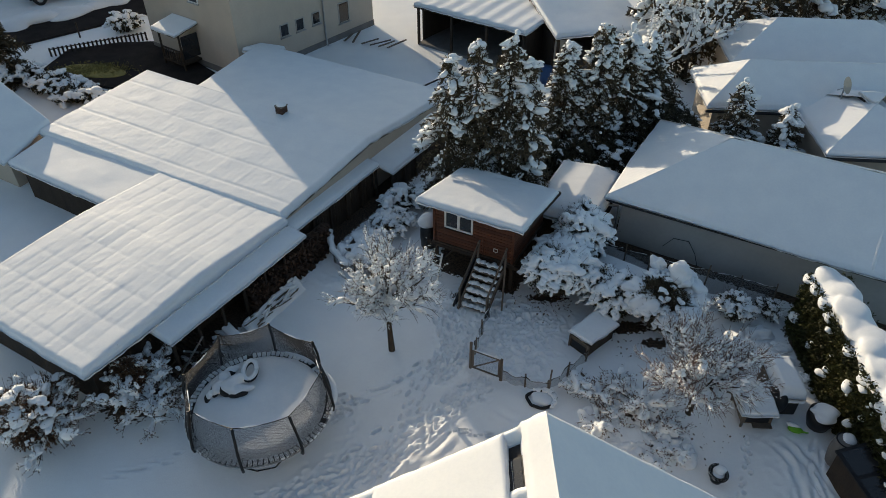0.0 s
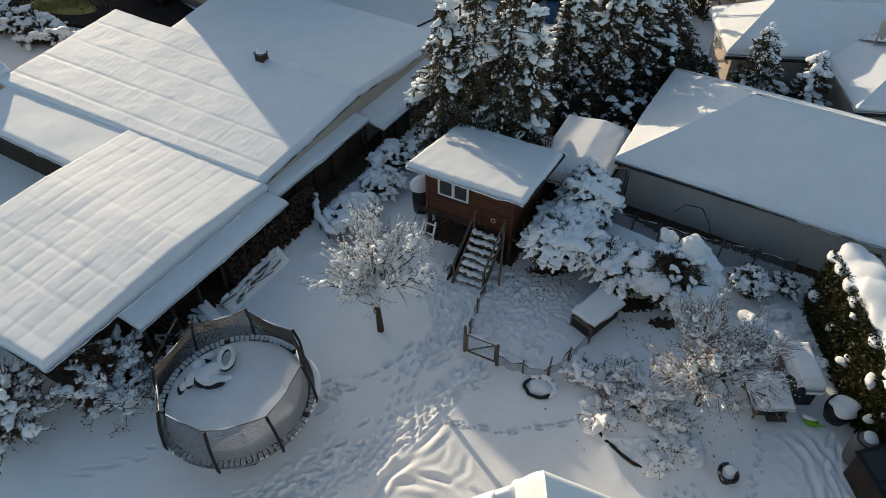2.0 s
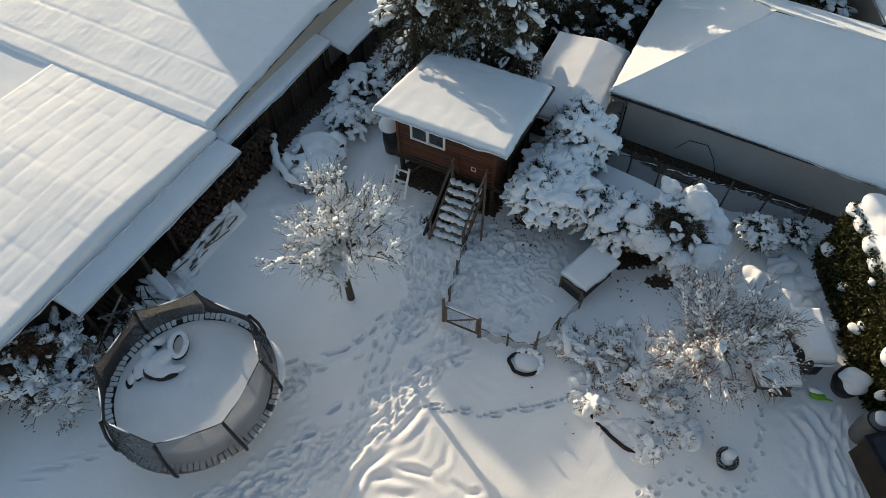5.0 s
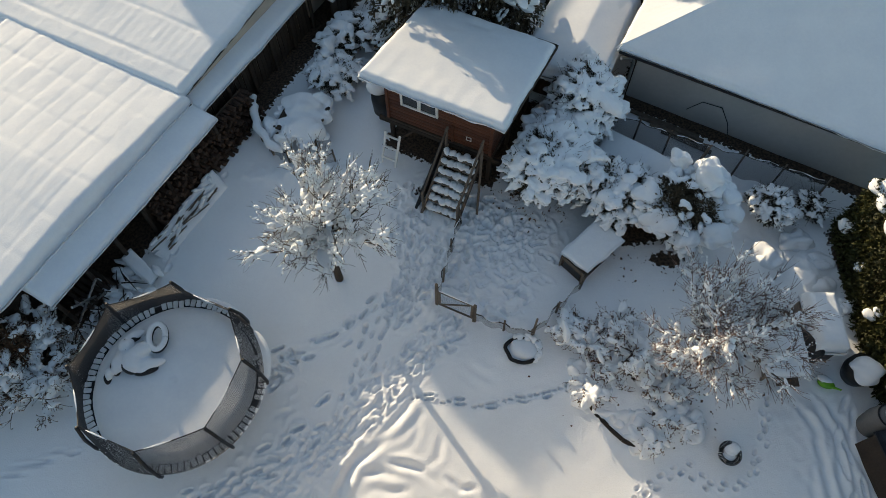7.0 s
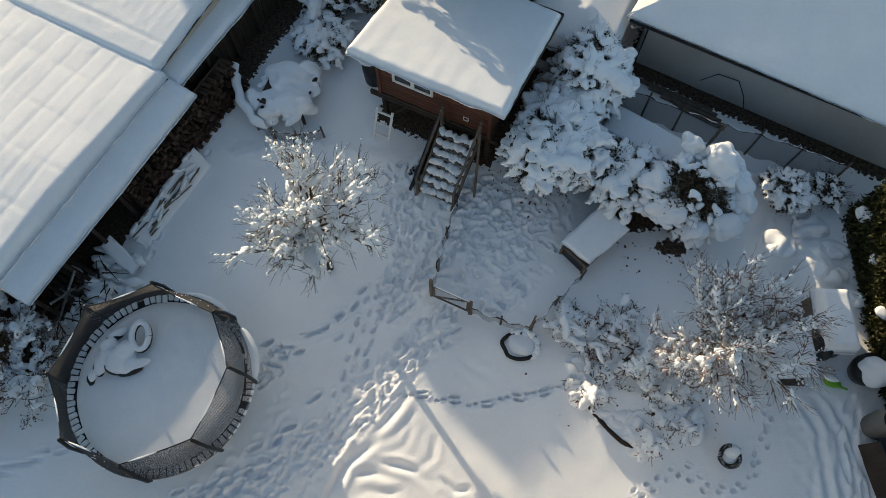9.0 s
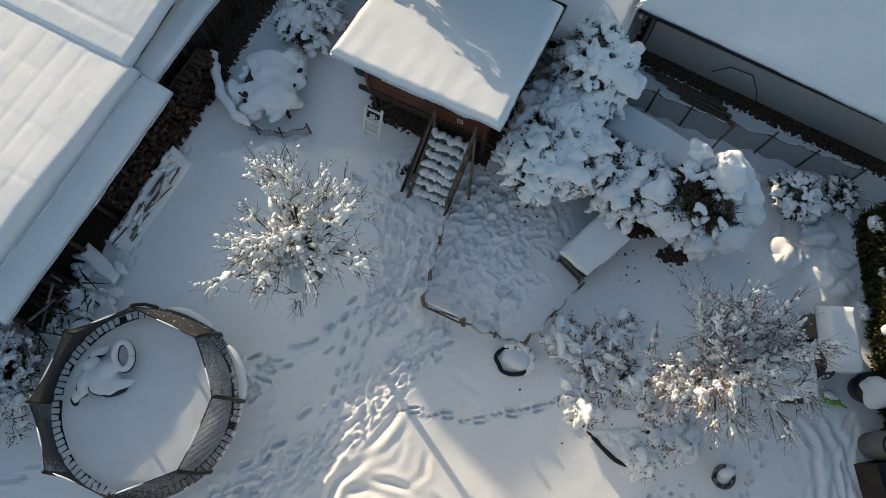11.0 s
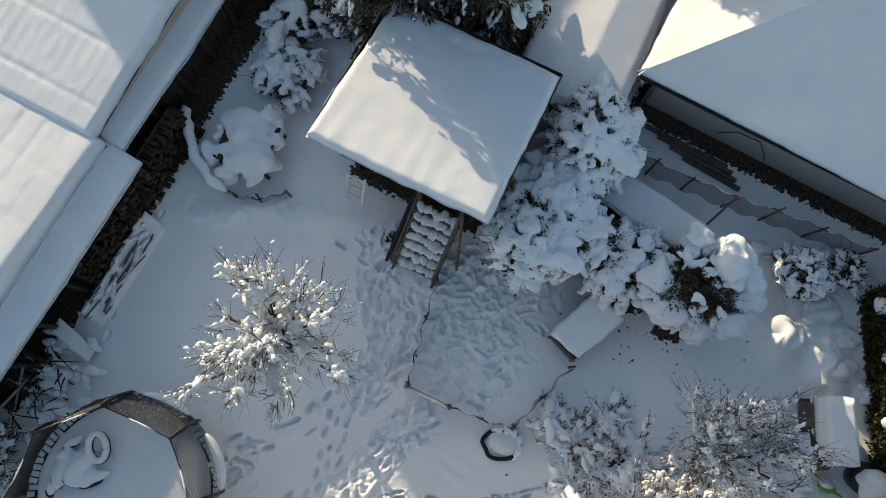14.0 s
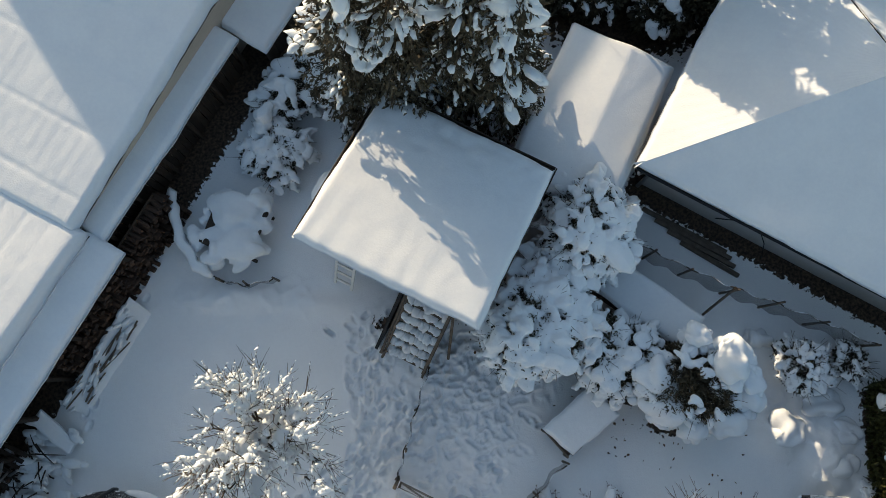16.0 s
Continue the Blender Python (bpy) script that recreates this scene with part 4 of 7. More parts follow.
# ---- playhouse on stilts ----
PH = pose(1.53, 18.95, 0, 0, 0, -27.5)
FL = 1.12                                        # height of the playhouse floor
ph = thing("playhouse", PH, "red-brown wooden playhouse on stilts with a snow-laden roof", "playhouse")
ZF, ZB = 2.73, 2.20
roof_z = lambda y: ZF + (ZB - ZF) * (y + 1.70) / 3.4
part("roof", slab((-1.8, -1.68, ZF), (1.82, -1.68, ZF), (1.82, 1.66, ZB), (-1.8, 1.66, ZB), 0.07), WOOD_DARK, ph, "dark roof boards")
part("snow_cover", sheet((-1.82, -1.70, ZF + .01), (1.84, -1.70, ZF + .01), (1.82, 1.6, ZB + .01), (-1.72, 1.6, ZB + .01), 0.19, 0.05, 0.12, 0.035, 61, lambda u, v: 0.004 * np.sin(u * 14 + np.sin(u * 3)) * np.clip(1 - v / 1.6, 0, 1) - 0.05 * np.clip((v - 1.9) / 1.5, 0, 1) * vnoise(u * 5, v * 5, 62) ** 2), SNOW, ph, "thick snow cover", smooth=True)
for (x0, y0, x1, y1) in ((-1.84, 1.70, 1.84, 1.70), (-1.84, -1.70, -1.84, 1.70), (1.86, -1.70, 1.86, 1.70)):
    part("fascia", Bag().beam((x0, y0, roof_z(y0) - 0.03), (x1, y1, roof_z(y1) - 0.03), 0.03, 0.12), WOOD_DARK, ph)
X0, X1, Y0, Y1 = -1.38, 1.46, -1.30, 1.30
part("floor", Bag().box((X1 - X0 + .1, Y1 - Y0 + .1, 0.08), ((X0 + X1) / 2, 0, FL - 0.04)), WOOD_DARK, ph)
BH = 0.118


def boarded(x0, x1, y, along, z_top, gaps=()):
    """Horizontal boards of one wall as separate pieces."""
    k, z = 0, FL
    while z < z_top - 0.02:
        hgt = min(BH, z_top - z)
        runs = [(x0, x1)]
        for g0, g1, gz0, gz1 in gaps:
            if z + hgt > gz0 and z < gz1:
                runs = [q for a, b in runs for q in ((a, min(b, g0)), (max(a, g1), b)) if q[1] - q[0] > 0.03]
        for a, b in runs:
            bag = Bag().box((b - a, 0.028, hgt - 0.008), bevel=0.006)
            at = pose((a + b) / 2, y, z + hgt / 2, 0, 0, 0) if along else pose(y, (a + b) / 2, z + hgt / 2, 0, 0, 90)
            part("board", bag, WOOD_RED, ph, at=at)
        z += BH
        k += 1


WX0, WX1, WZ0, WZ1 = -0.98, 0.03, 1.78, 2.54
boarded(X0, X1, Y0, True, roof_z(Y0) - 0.08, ((WX0, WX1, WZ0, WZ1),))
boarded(X0, X1, Y1, True, roof_z(Y1) - 0.08)
boarded(Y0, Y1, X0, False, roof_z(0) - 0.12)
boarded(Y0, Y1, X1, False, roof_z(0) - 0.12)
part("wall", Bag().box((X1 - X0 - .05, 0.02, 1.1), ((X0 + X1) / 2, Y1 - .03, FL + .5)).box((0.02, 2.5, 1.15), (X0 + .03, 0, FL + .55)).box((0.02, 2.5, 1.15), (X1 - .03, 0, FL + .55)), WOOD_DARK, ph, "inner lining")
window_unit(ph, WX1 - WX0, WZ1 - WZ0, pose((WX0 + WX1) / 2, Y0 - 0.015, (WZ0 + WZ1) / 2), leaves=2, sill=False, bar=0.06)
for x in (X0 + .03, X1 - .03):
    part("corner_post", Bag().box((0.08, 0.08, roof_z(Y0) - FL - 0.06), (x, Y0 - 0.02, (FL + roof_z(Y0) - .06) / 2)), WOOD_RED, ph)
part("batten", Bag().box((0.06, 0.04, 0.62), (0.42, Y0 - .03, FL + .31)), WOOD_RED, ph)
vent = Bag()
for s in (-1, 1):
    vent.box((0.018, 0.02, 0.14), (s * 0.06, 0, 0)).box((0.138, 0.02, 0.018), (0, 0, s * 0.061))
part("vent_frame", vent, WHITE_PAINT, ph, "pale little vent frame", at=pose(0.85, Y0 - 0.025, 1.45))
for x in (X0 + 0.06, 0.1, X1 - 0.06):
    for y in (Y0 + 0.06, 0, Y1 - 0.06):
        part("stilt", Bag().box((0.11, 0.11, FL), (x, y, FL / 2 - 0.06)), WOOD_DARK, ph)
part("rail_beam", Bag().box((X1 - X0 + 0.5, 0.08, 0.14), ((X0 + X1) / 2, Y0 - 0.02, FL - 0.14)), WOOD_DARK, ph)
part("brace", Bag().beam((X0 + .1, Y0, 0.1), (X0 + .8, Y0, FL - .1), 0.06), WOOD_DARK, ph)

# stairs up to it
st = thing("stairs", PH, "steep wooden garden stairs with snow on every tread", "stairs")
N, SX0, SX1 = 7, 0.36, 1.24
for k in range(N):
    f = (k + 0.6) / N
    y, z = -2.80 + 1.22 * f, FL * f
    tr = part("tread", Bag().box((SX1 - SX0, 0.20, 0.035), ((SX0 + SX1) / 2, y, z)), WOOD_GREY, st)
    rg = np.random.default_rng(70 + k)
    lumps = Bag()
    for x in np.arange(SX0 + 0.05, SX1 - 0.02, 0.085):
        w = rg.uniform(0.035, 0.07) if rg.uniform() < 0.9 else 0.02
        lumps.blob((x, y + 0.005 + rg.normal() * 0.014, z + 0.03), (0.085, 0.062 + w * 0.75, w * 0.9), rg, ICO2, 0.35, 0.4)
    part("snow", lumps, SNOW_CLUMP, tr, "ragged snow on the tread", smooth=True)
for x in (SX0 - 0.03, SX1 + 0.03):
    part("stringer", Bag().beam((x, -2.92, 0.02), (x, -1.42, FL - 0.02), 0.05, 0.16), WOOD_GREY, st)
    part("handrail", Bag().beam((x, -2.86, 0.75), (x, -1.40, FL + 0.62), 0.05, 0.07), WOOD_GREY, st)
    part("rail_post", Bag().beam((x, -2.80, 0.0), (x, -2.84, 0.82), 0.06), WOOD_GREY, st)
    part("rail_post", Bag().beam((x, -1.5, FL - .2), (x, -1.5, FL + 0.62), 0.06), WOOD_GREY, st)
part("brace", Bag().beam((SX1 + .35, -2.35, 0), (SX1 + .05, -1.5, FL + .3), 0.06), WOOD_GREY, st)
board = thing("board", PH, "dark board leaning against the stairs", "board")
part("plank", Bag().add([(0.10, -2.85, -.02), (0.16, -2.85, -.02), (0.20, -1.45, -.02), (0.12, -1.45, -.02), (0.10, -2.83, .05), (0.16, -2.83, .05), (0.20, -1.45, 0.98), (0.12, -1.45, 0.98)],
     [(3, 2, 1, 0), (4, 5, 6, 7), (0, 1, 5, 4), (1, 2, 6, 5), (2, 3, 7, 6), (3, 0, 4, 7)]), BLACK_PLASTIC, board)

lad = thing("ladder", PH @ pose(-1.12, -1.98, 0, -24, 0, 0), "pale old wooden ladder leaning on the playhouse", "ladder")
for x in (-0.2, 0.2):
    part("rail", Bag().box((0.065, 0.035, 0.98), (x, 0, 0.47)), WHITE_PAINT, lad)
for k in range(3):
    part("rung", Bag().box((0.40, 0.04, 0.055), (0, 0, 0.20 + 0.32 * k)), WHITE_PAINT, lad)

# ---- trampoline ----
TR = pose(-4.78, 11.78, 0)
tram = thing("trampoline", TR, "round trampoline with dark safety net, mat buried in snow", "trampoline")
ring = lambda r, z, n=64: [(r * math.cos(2 * math.pi * k / n), r * math.sin(2 * math.pi * k / n), z) for k in range(n + 1)]
part("frame", Bag().tube(ring(1.88, 0.70), 0.028, 8), METAL_GREY, tram, smooth=True)
v, f = [], []
n = 96
for r, z in ((1.62, 0.70), (1.62, 0.74), (1.88, 0.72), (1.88, 0.68)):
    v += [(r * math.cos(2 * math.pi * k / n), r * math.sin(2 * math.pi * k / n), z) for k in range(n)]
for a, b in ((0, 1), (1, 2), (2, 3)):
    f += [(a * n + k, b * n + k, b * n + (k + 1) % n, a * n + (k + 1) % n) for k in range(n)]
part("pad", Bag().add(v, f), BLACK_PLASTIC, tram, "dark edge pad", smooth=True)
rg = np.random.default_rng(81)
nr, na = 26, 96
v, f = [(0, 0, 0.90)], []
for i in range(1, nr + 1):
    rr = 1.745 * i / nr
    for k in range(na):
        a = 2 * math.pi * k / na
        x, y = rr * math.cos(a), rr * math.sin(a)
        z = 0.86 - 0.13 * max(0, (rr - 1.5) / 0.21) ** 2 + 0.09 * (float(fbm(x * 1.5, y * 1.5, 82, 3)) - 0.45) + 0.012 * float(vnoise(x * 9, y * 9, 83))
        v.append((x, y, z))
f += [(0, 1 + k, 1 + (k + 1) % na) for k in range(na)]
for i in range(1, nr):
    f += [(1 + (i - 1) * na + k, 1 + i * na + k, 1 + i * na + (k + 1) % na, 1 + (i - 1) * na + (k + 1) % na) for k in range(na)]
part("snow_cover", Bag().add(v, f), SNOW, tram, "deep snow on the mat", smooth=True)
pad_snow = Bag().box((0.168, 0.100, 0.06), bevel=0.028).mesh("snow_clump")
pad_snow.materials.append(SNOW_CLUMP)
for k in range(88):
    if rg.uniform() < 0.93:
        a = 360 * k / 88
        part("snow_clump", pad_snow, SNOW_CLUMP, tram, at=pose(0, 0, 0, 0, 0, a) @ pose(1.815 + rg.normal() * 0.02, 0, 0.738, rg.normal() * 4, rg.normal() * 4, rg.normal() * 6))
tops = []
net_snow = Bag().blob((0, 0, 0), (0.045, 0.012, 0.03), rg, ICO1).mesh("snow_clump")
net_snow.materials.append(SNOW_CLUMP)
for k in range(8):
    a = radians(45 * k - 1)
    lean = rg.normal() * 0.03
    top = Vector((1.74 * math.cos(a + lean), 1.74 * math.sin(a + lean), 1.96 + rg.normal() * 0.03))
    foot = Vector((1.90 * math.cos(a), 1.90 * math.sin(a), 0.55))
    mid = Vector((1.93 * math.cos(a), 1.93 * math.sin(a), 0.72))
    tops.append((top, mid))
    part("post", Bag().tube([foot, mid, mid.lerp(top, 0.5) + Vector((0.04 * math.cos(a), 0.04 * math.sin(a), 0)), top], 0.036, 8), BLACK_PLASTIC, tram, "foam-sleeved post", smooth=True)
    part("leg", Bag().tube([(1.86 * math.cos(a), 1.86 * math.sin(a), 0.68), (1.5 * math.cos(a + .1), 1.5 * math.sin(a + .1), 0.0), (1.5 * math.cos(a + .4), 1.5 * math.sin(a + .4), 0.0), (1.86 * math.cos(a + .5), 1.86 * math.sin(a + .5), 0.68)], 0.022, 6), BLACK_PLASTIC, tram)
for k in range(8):
    (t0, m0), (t1, m1) = tops[k], tops[(k + 1) % 8]
    v, f = [], []
    for j in range(7):
        for i in range(9):
            s, w = i / 8, j / 6
            p = m0.lerp(m1, s).lerp(t0.lerp(t1, s), w)
            d = Vector((p.x, p.y, 0)).normalized()
            bulge = 0.14 * (1 - (2 * s - 1) ** 2) * (1 - w)
            p = p + d * bulge - d * 0.03 + Vector((0, 0, -0.09 * w ** 3 * (1 - (2 * s - 1) ** 2)))
            v.append(p)
    # sunward panels get thicker thread, added to keep sun off the mat
    weave, thread = Bag(), 0.0040 if k in (1, 2, 3) else 0.0029
    grid = np.array([q[:] for q in v]).reshape(7, 9, 3)
    for w in np.linspace(0.01, 0.99, 56):
        row = np.array([[np.interp(w * 6, range(7), grid[:, i, c]) for c in range(3)] for i in range(9)])
        weave.tube(row, thread, 3, cap=False)
    for s in np.linspace(0.01, 0.99, 64):
        weave.tube(np.array([[np.interp(s * 8, range(9), grid[j, :, c]) for c in range(3)] for j in range(7)]), thread, 3, cap=False)
    net = part("net", weave, NET, tram, "dark sagging safety net")
    part("top_rope", Bag().tube(v[54:63], 0.012, 6), BLACK_PLASTIC, net)
    for _ in range((14, 26, 20, 46, 46, 12, 8, 10)[k]):
        s, w = rg.uniform(0.05, 0.9), rg.uniform(0.1, 0.95)
        i, j, fi, fj = int(s * 8), min(int(w * 6), 5), rg.uniform(), rg.uniform()
        q = v[j * 9 + i].lerp(v[j * 9 + i + 1], fi).lerp(v[j * 9 + 9 + i].lerp(v[j * 9 + 10 + i], fi), fj)
        ang = math.degrees(math.atan2(q.y, q.x))
        part("snow_clump", net_snow, SNOW_CLUMP, net, at=Matrix.Translation(q * 1.006) @ pose(0, 0, 0, 0, 0, ang + 90) @ Matrix.Diagonal((rg.uniform(0.08, 0.55), 0.5, rg.uniform(0.12, 0.4), 1)))
    s0 = rg.uniform(0, 0.5)
    strip = [Vector(q) + Vector((0, 0, 0.012)) for q in v[54 + int(s0 * 8):54 + int(s0 * 8) + 4]]
    part("snow", Bag().tube(strip, [0.006, 0.017, 0.015, 0.006], 6), SNOW_CLUMP, net, smooth=True)
# snow lying on the rim outside two of the nets
for a0, a1, wide in ((-0.02, 0.62, 0.13), (0.86, 1.42, 0.10)):
    v, f, na, nr = [], [], 28, 7
    for i in range(na + 1):
        s = i / na
        a, half = a0 + (a1 - a0) * s, wide * math.sqrt(max(4 * s * (1 - s), 0.0)) * (0.75 + 0.4 * float(vnoise(s * 6, 0.5, 7 + i // 40)))
        for j in range(nr):
            q = 2 * j / (nr - 1) - 1
            r = 1.90 + half * q
            v.append((r * math.cos(a), r * math.sin(a), 0.73 + 0.10 * math.sqrt(max(1 - q * q, 0)) * min(1, half / 0.06)))
    f = [(i * nr + j, (i + 1) * nr + j, (i + 1) * nr + j + 1, i * nr + j + 1) for i in range(na) for j in range(nr - 1)]
    part("snow_drift", Bag().add(v, f), SNOW, tram, "snow drift on the rim outside the net", smooth=True)
TOY = TR @ pose(-0.86, 0.50, 0.82) @ Matrix.Scale(1.15, 4)
toy = thing("inflatable_toy", TOY, "snow-covered inflatable toy lying on the trampoline", "toy")
loop = [(0.40 + 0.15 * math.cos(a), 0.34 + 0.23 * math.sin(a), 0.20 + 0.06 * math.sin(a)) for a in np.linspace(0, 2 * math.pi, 25)]
part("ring", Bag().tube(loop, 0.06, 10), BLACK_PLASTIC, toy, "dark inflated ring", smooth=True)
part("snow", Bag().tube([(x, y + 0.006, z + 0.035) for x, y, z in loop], 0.055, 10), SNOW, toy, smooth=True)
heap = Bag()
for p, s, w in (((0.06, 0.04, 0.10), (0.26, 0.13, 0.13), 0.5), ((-0.20, 0.20, 0.09), (0.12, 0.09, 0.12), 0.2), ((-0.30, -0.16, 0.09), (0.10, 0.17, 0.13), 0.1), ((0.24, -0.20, 0.07), (0.24, 0.10, 0.10), 0.3), ((-0.04, -0.16, 0.10), (0.17, 0.11, 0.14), -0.4), ((-0.42, -0.34, 0.06), (0.07, 0.11, 0.09), 0.0), ((-0.10, 0.40, 0.08), (0.16, 0.06, 0.10), 0.4)):
    part("inflated_limb", Bag().blob((p[0] - 0.012, p[1] - 0.025, p[2]), s, rg, ICO3, 0.12, turn=w), BLACK_PLASTIC, toy, smooth=True)
    heap.blob((p[0] + 0.015, p[1] + 0.03, p[2] + 0.04), (s[0] * 1.2, s[1] * 1.2, s[2]), rg, ICO3, 0.18, 0.3, turn=w)
for p, s in (((0.16, 0.20, 0.06), (0.24, 0.16, 0.12)), ((-0.22, 0.02, 0.06), (0.16, 0.16, 0.11)), ((0.02, -0.06, 0.06), (0.32, 0.20, 0.10))):
    heap.blob(p, s, rg, ICO3, 0.2, 0.3)
melt(part("snow", heap, SNOW, toy, "snow over the inflated limbs", smooth=True), 0.018, 5)


# ---- plants ----
def grow(start, direction, length, radius, depth, rng, out, spread=0.55, lift=0.15, split=(2, 4), shrink=0.72, steps=5, wander=0.12, min_r=0.003):
    """A branch and its forks: out takes (points, radii, depth)."""
    p, d = Vector(start), Vector(direction).normalized()
    pts, rs = [p.copy()], [radius]
    forks = []
    for i in range(steps):
        d = (d + Vector(rng.normal(size=3)) * wander + Vector((0, 0, lift * 0.2))).normalized()
        p = p + d * (length / steps)
        pts.append(p.copy())
        rs.append(max(radius * (1 - 0.55 * (i + 1) / steps), min_r))
        if i >= 1:
            forks.append((p.copy(), d.copy(), rs[-1]))
    out.append((pts, rs, depth))
    if depth <= 0:
        return
    for _ in range(rng.integers(split[0], split[1] + 1)):
        q, dd, r = forks[rng.integers(0, len(forks))]
        side = dd.cross(Vector(rng.normal(size=3))).normalized()
        nd = (dd + side * spread * rng.uniform(0.7, 1.5) + Vector((0, 0, lift))).normalized()
        grow(q, nd, length * shrink * rng.uniform(0.7, 1.15), r * 0.72, depth - 1, rng, out, spread, lift, split, shrink, steps, wander, min_r)


def bare_tree(name, at, seed, trunk_h, trunk_r, limbs, length, label, depth=3, lean=(0, 0), snow=1.0, rise=0.75, spread=0.6, leaf=0, clump=0.055, split=(2, 4), squash=1.0, shoots=2, dry=0.0):
    rng = np.random.default_rng(seed)
    tree = thing(name, at, label, "tree")
    top = Vector((lean[0], lean[1], trunk_h))
    pts = [Vector((0, 0, -0.1)), Vector((lean[0] * 0.3, lean[1] * 0.3, trunk_h * 0.4)), top]
    part("trunk", Bag().tube(pts, [trunk_r * 1.3, trunk_r, trunk_r * 0.85], 10), BARK, tree, smooth=True)
    out = []
    for k in range(limbs):
        a = 2 * math.pi * (k + rng.uniform(-0.3, 0.3)) / limbs
        up = rise * rng.uniform(0.5, 1.5)
        grow(top - Vector((0, 0, trunk_h * rng.uniform(0, 0.22))), (math.cos(a), math.sin(a), up), length * rng.uniform(0.8, 1.15), trunk_r * 0.5, depth, rng, out, spread, 0.22, split)
    twig, white, dead = Bag(), Bag(), []
    for p, r, dep in out:
        p = [Vector((q.x, q.y, trunk_h + (q.z - trunk_h) * squash)) for q in p]
        if dep == depth:
            part("limb", Bag().tube(p, r, 7), BARK, tree, smooth=True)
        else:
            twig.tube(p, r, 5 if dep >= depth - 1 else 3, cap=False)
        if dep <= 1:
            for _ in range(shoots):
                q = p[rng.integers(1, len(p))]
                d = ((p[-1] - p[0]).normalized() + Vector(rng.normal(size=3)) * 0.45 + Vector((0, 0, 0.35))).normalized()
                e = q + d * rng.uniform(0.15, 0.5)
                twig.tube([q, q.lerp(e, 0.5) + Vector(rng.normal(size=3)) * 0.01, e], [0.005, 0.004, 0.0025], 3, cap=False)
                if rng.uniform() < snow * 0.5:
                    s = clump * rng.uniform(0.25, 0.6)
                    white.blob(q.lerp(e, rng.uniform(0.3, 0.95)) + Vector((0, 0, s * 0.4)), (s, s, s * 0.8), rng, ICO1, 0.3)
                if dry and rng.uniform() < dry:
                    dead.append(e)
        # snow lies along the upper side of the stouter wood, and in lumps on the thin
        i = 0
        while i < len(p) - 1:
            k = min(i + int(rng.integers(1, 4)), len(p) - 1)
            if rng.uniform() < (0.95 if dep == depth else snow * (1.2 if dep >= 2 else 0.9)):
                w = clump * (1.0 if dep == depth else 0.6 if dep >= 2 else 0.36) * rng.uniform(0.7, 1.3)
                run = [p[i].lerp(p[i + 1], 0.15)] + [p[m] for m in range(i + 1, k)] + [p[k - 1].lerp(p[k], 0.85)]
                pts3, rr = [], []
                for a, b in zip(run[:-1], run[1:]):
                    for s in (0.0, 0.33, 0.66):
                        q = a.lerp(b, s)
                        ww = w * rng.uniform(0.5, 1.25)
                        pts3.append(q + Vector((rng.normal() * ww * 0.2, rng.normal() * ww * 0.2, r[i] + ww * 0.45)))
                        rr.append(ww)
                rr[0] *= 0.4
                pts3.append(run[-1] + Vector((0, 0, r[i])))
                rr.append(w * 0.25)
                white.tube(pts3, rr, 6)
            if rng.uniform() < snow * 0.6:
                s = clump * min(0.4 * math.exp(abs(rng.normal()) * 0.7), 1.6)
                q = p[i].lerp(p[i + 1], rng.uniform())
                white.blob(q + Vector((0, 0, r[i] + s * 0.4)), (s * rng.uniform(0.8, 1.5), s * rng.uniform(0.8, 1.3), s * 0.75), rng, ICO2, 0.3)
            i = k
        if leaf and dep <= 1:
            for _ in range(leaf):
                dead.append(p[rng.integers(1, len(p))] + Vector(rng.normal(size=3)) * 0.03)
    part("crown", twig, TWIG, tree, "bare brown twigs", stuff=True)
    if white.n:
        part("snow", white, SNOW_CLUMP, tree, "clumps of snow on the twigs", smooth=True, stuff=True)
    if dead:
        part("leaves", Bag().leaves([q[:] for q in dead], 0.05, 0.035, rng, droop=0.6), LEAF_BROWN, tree, "withered brown leaves", stuff=True)
    return tree


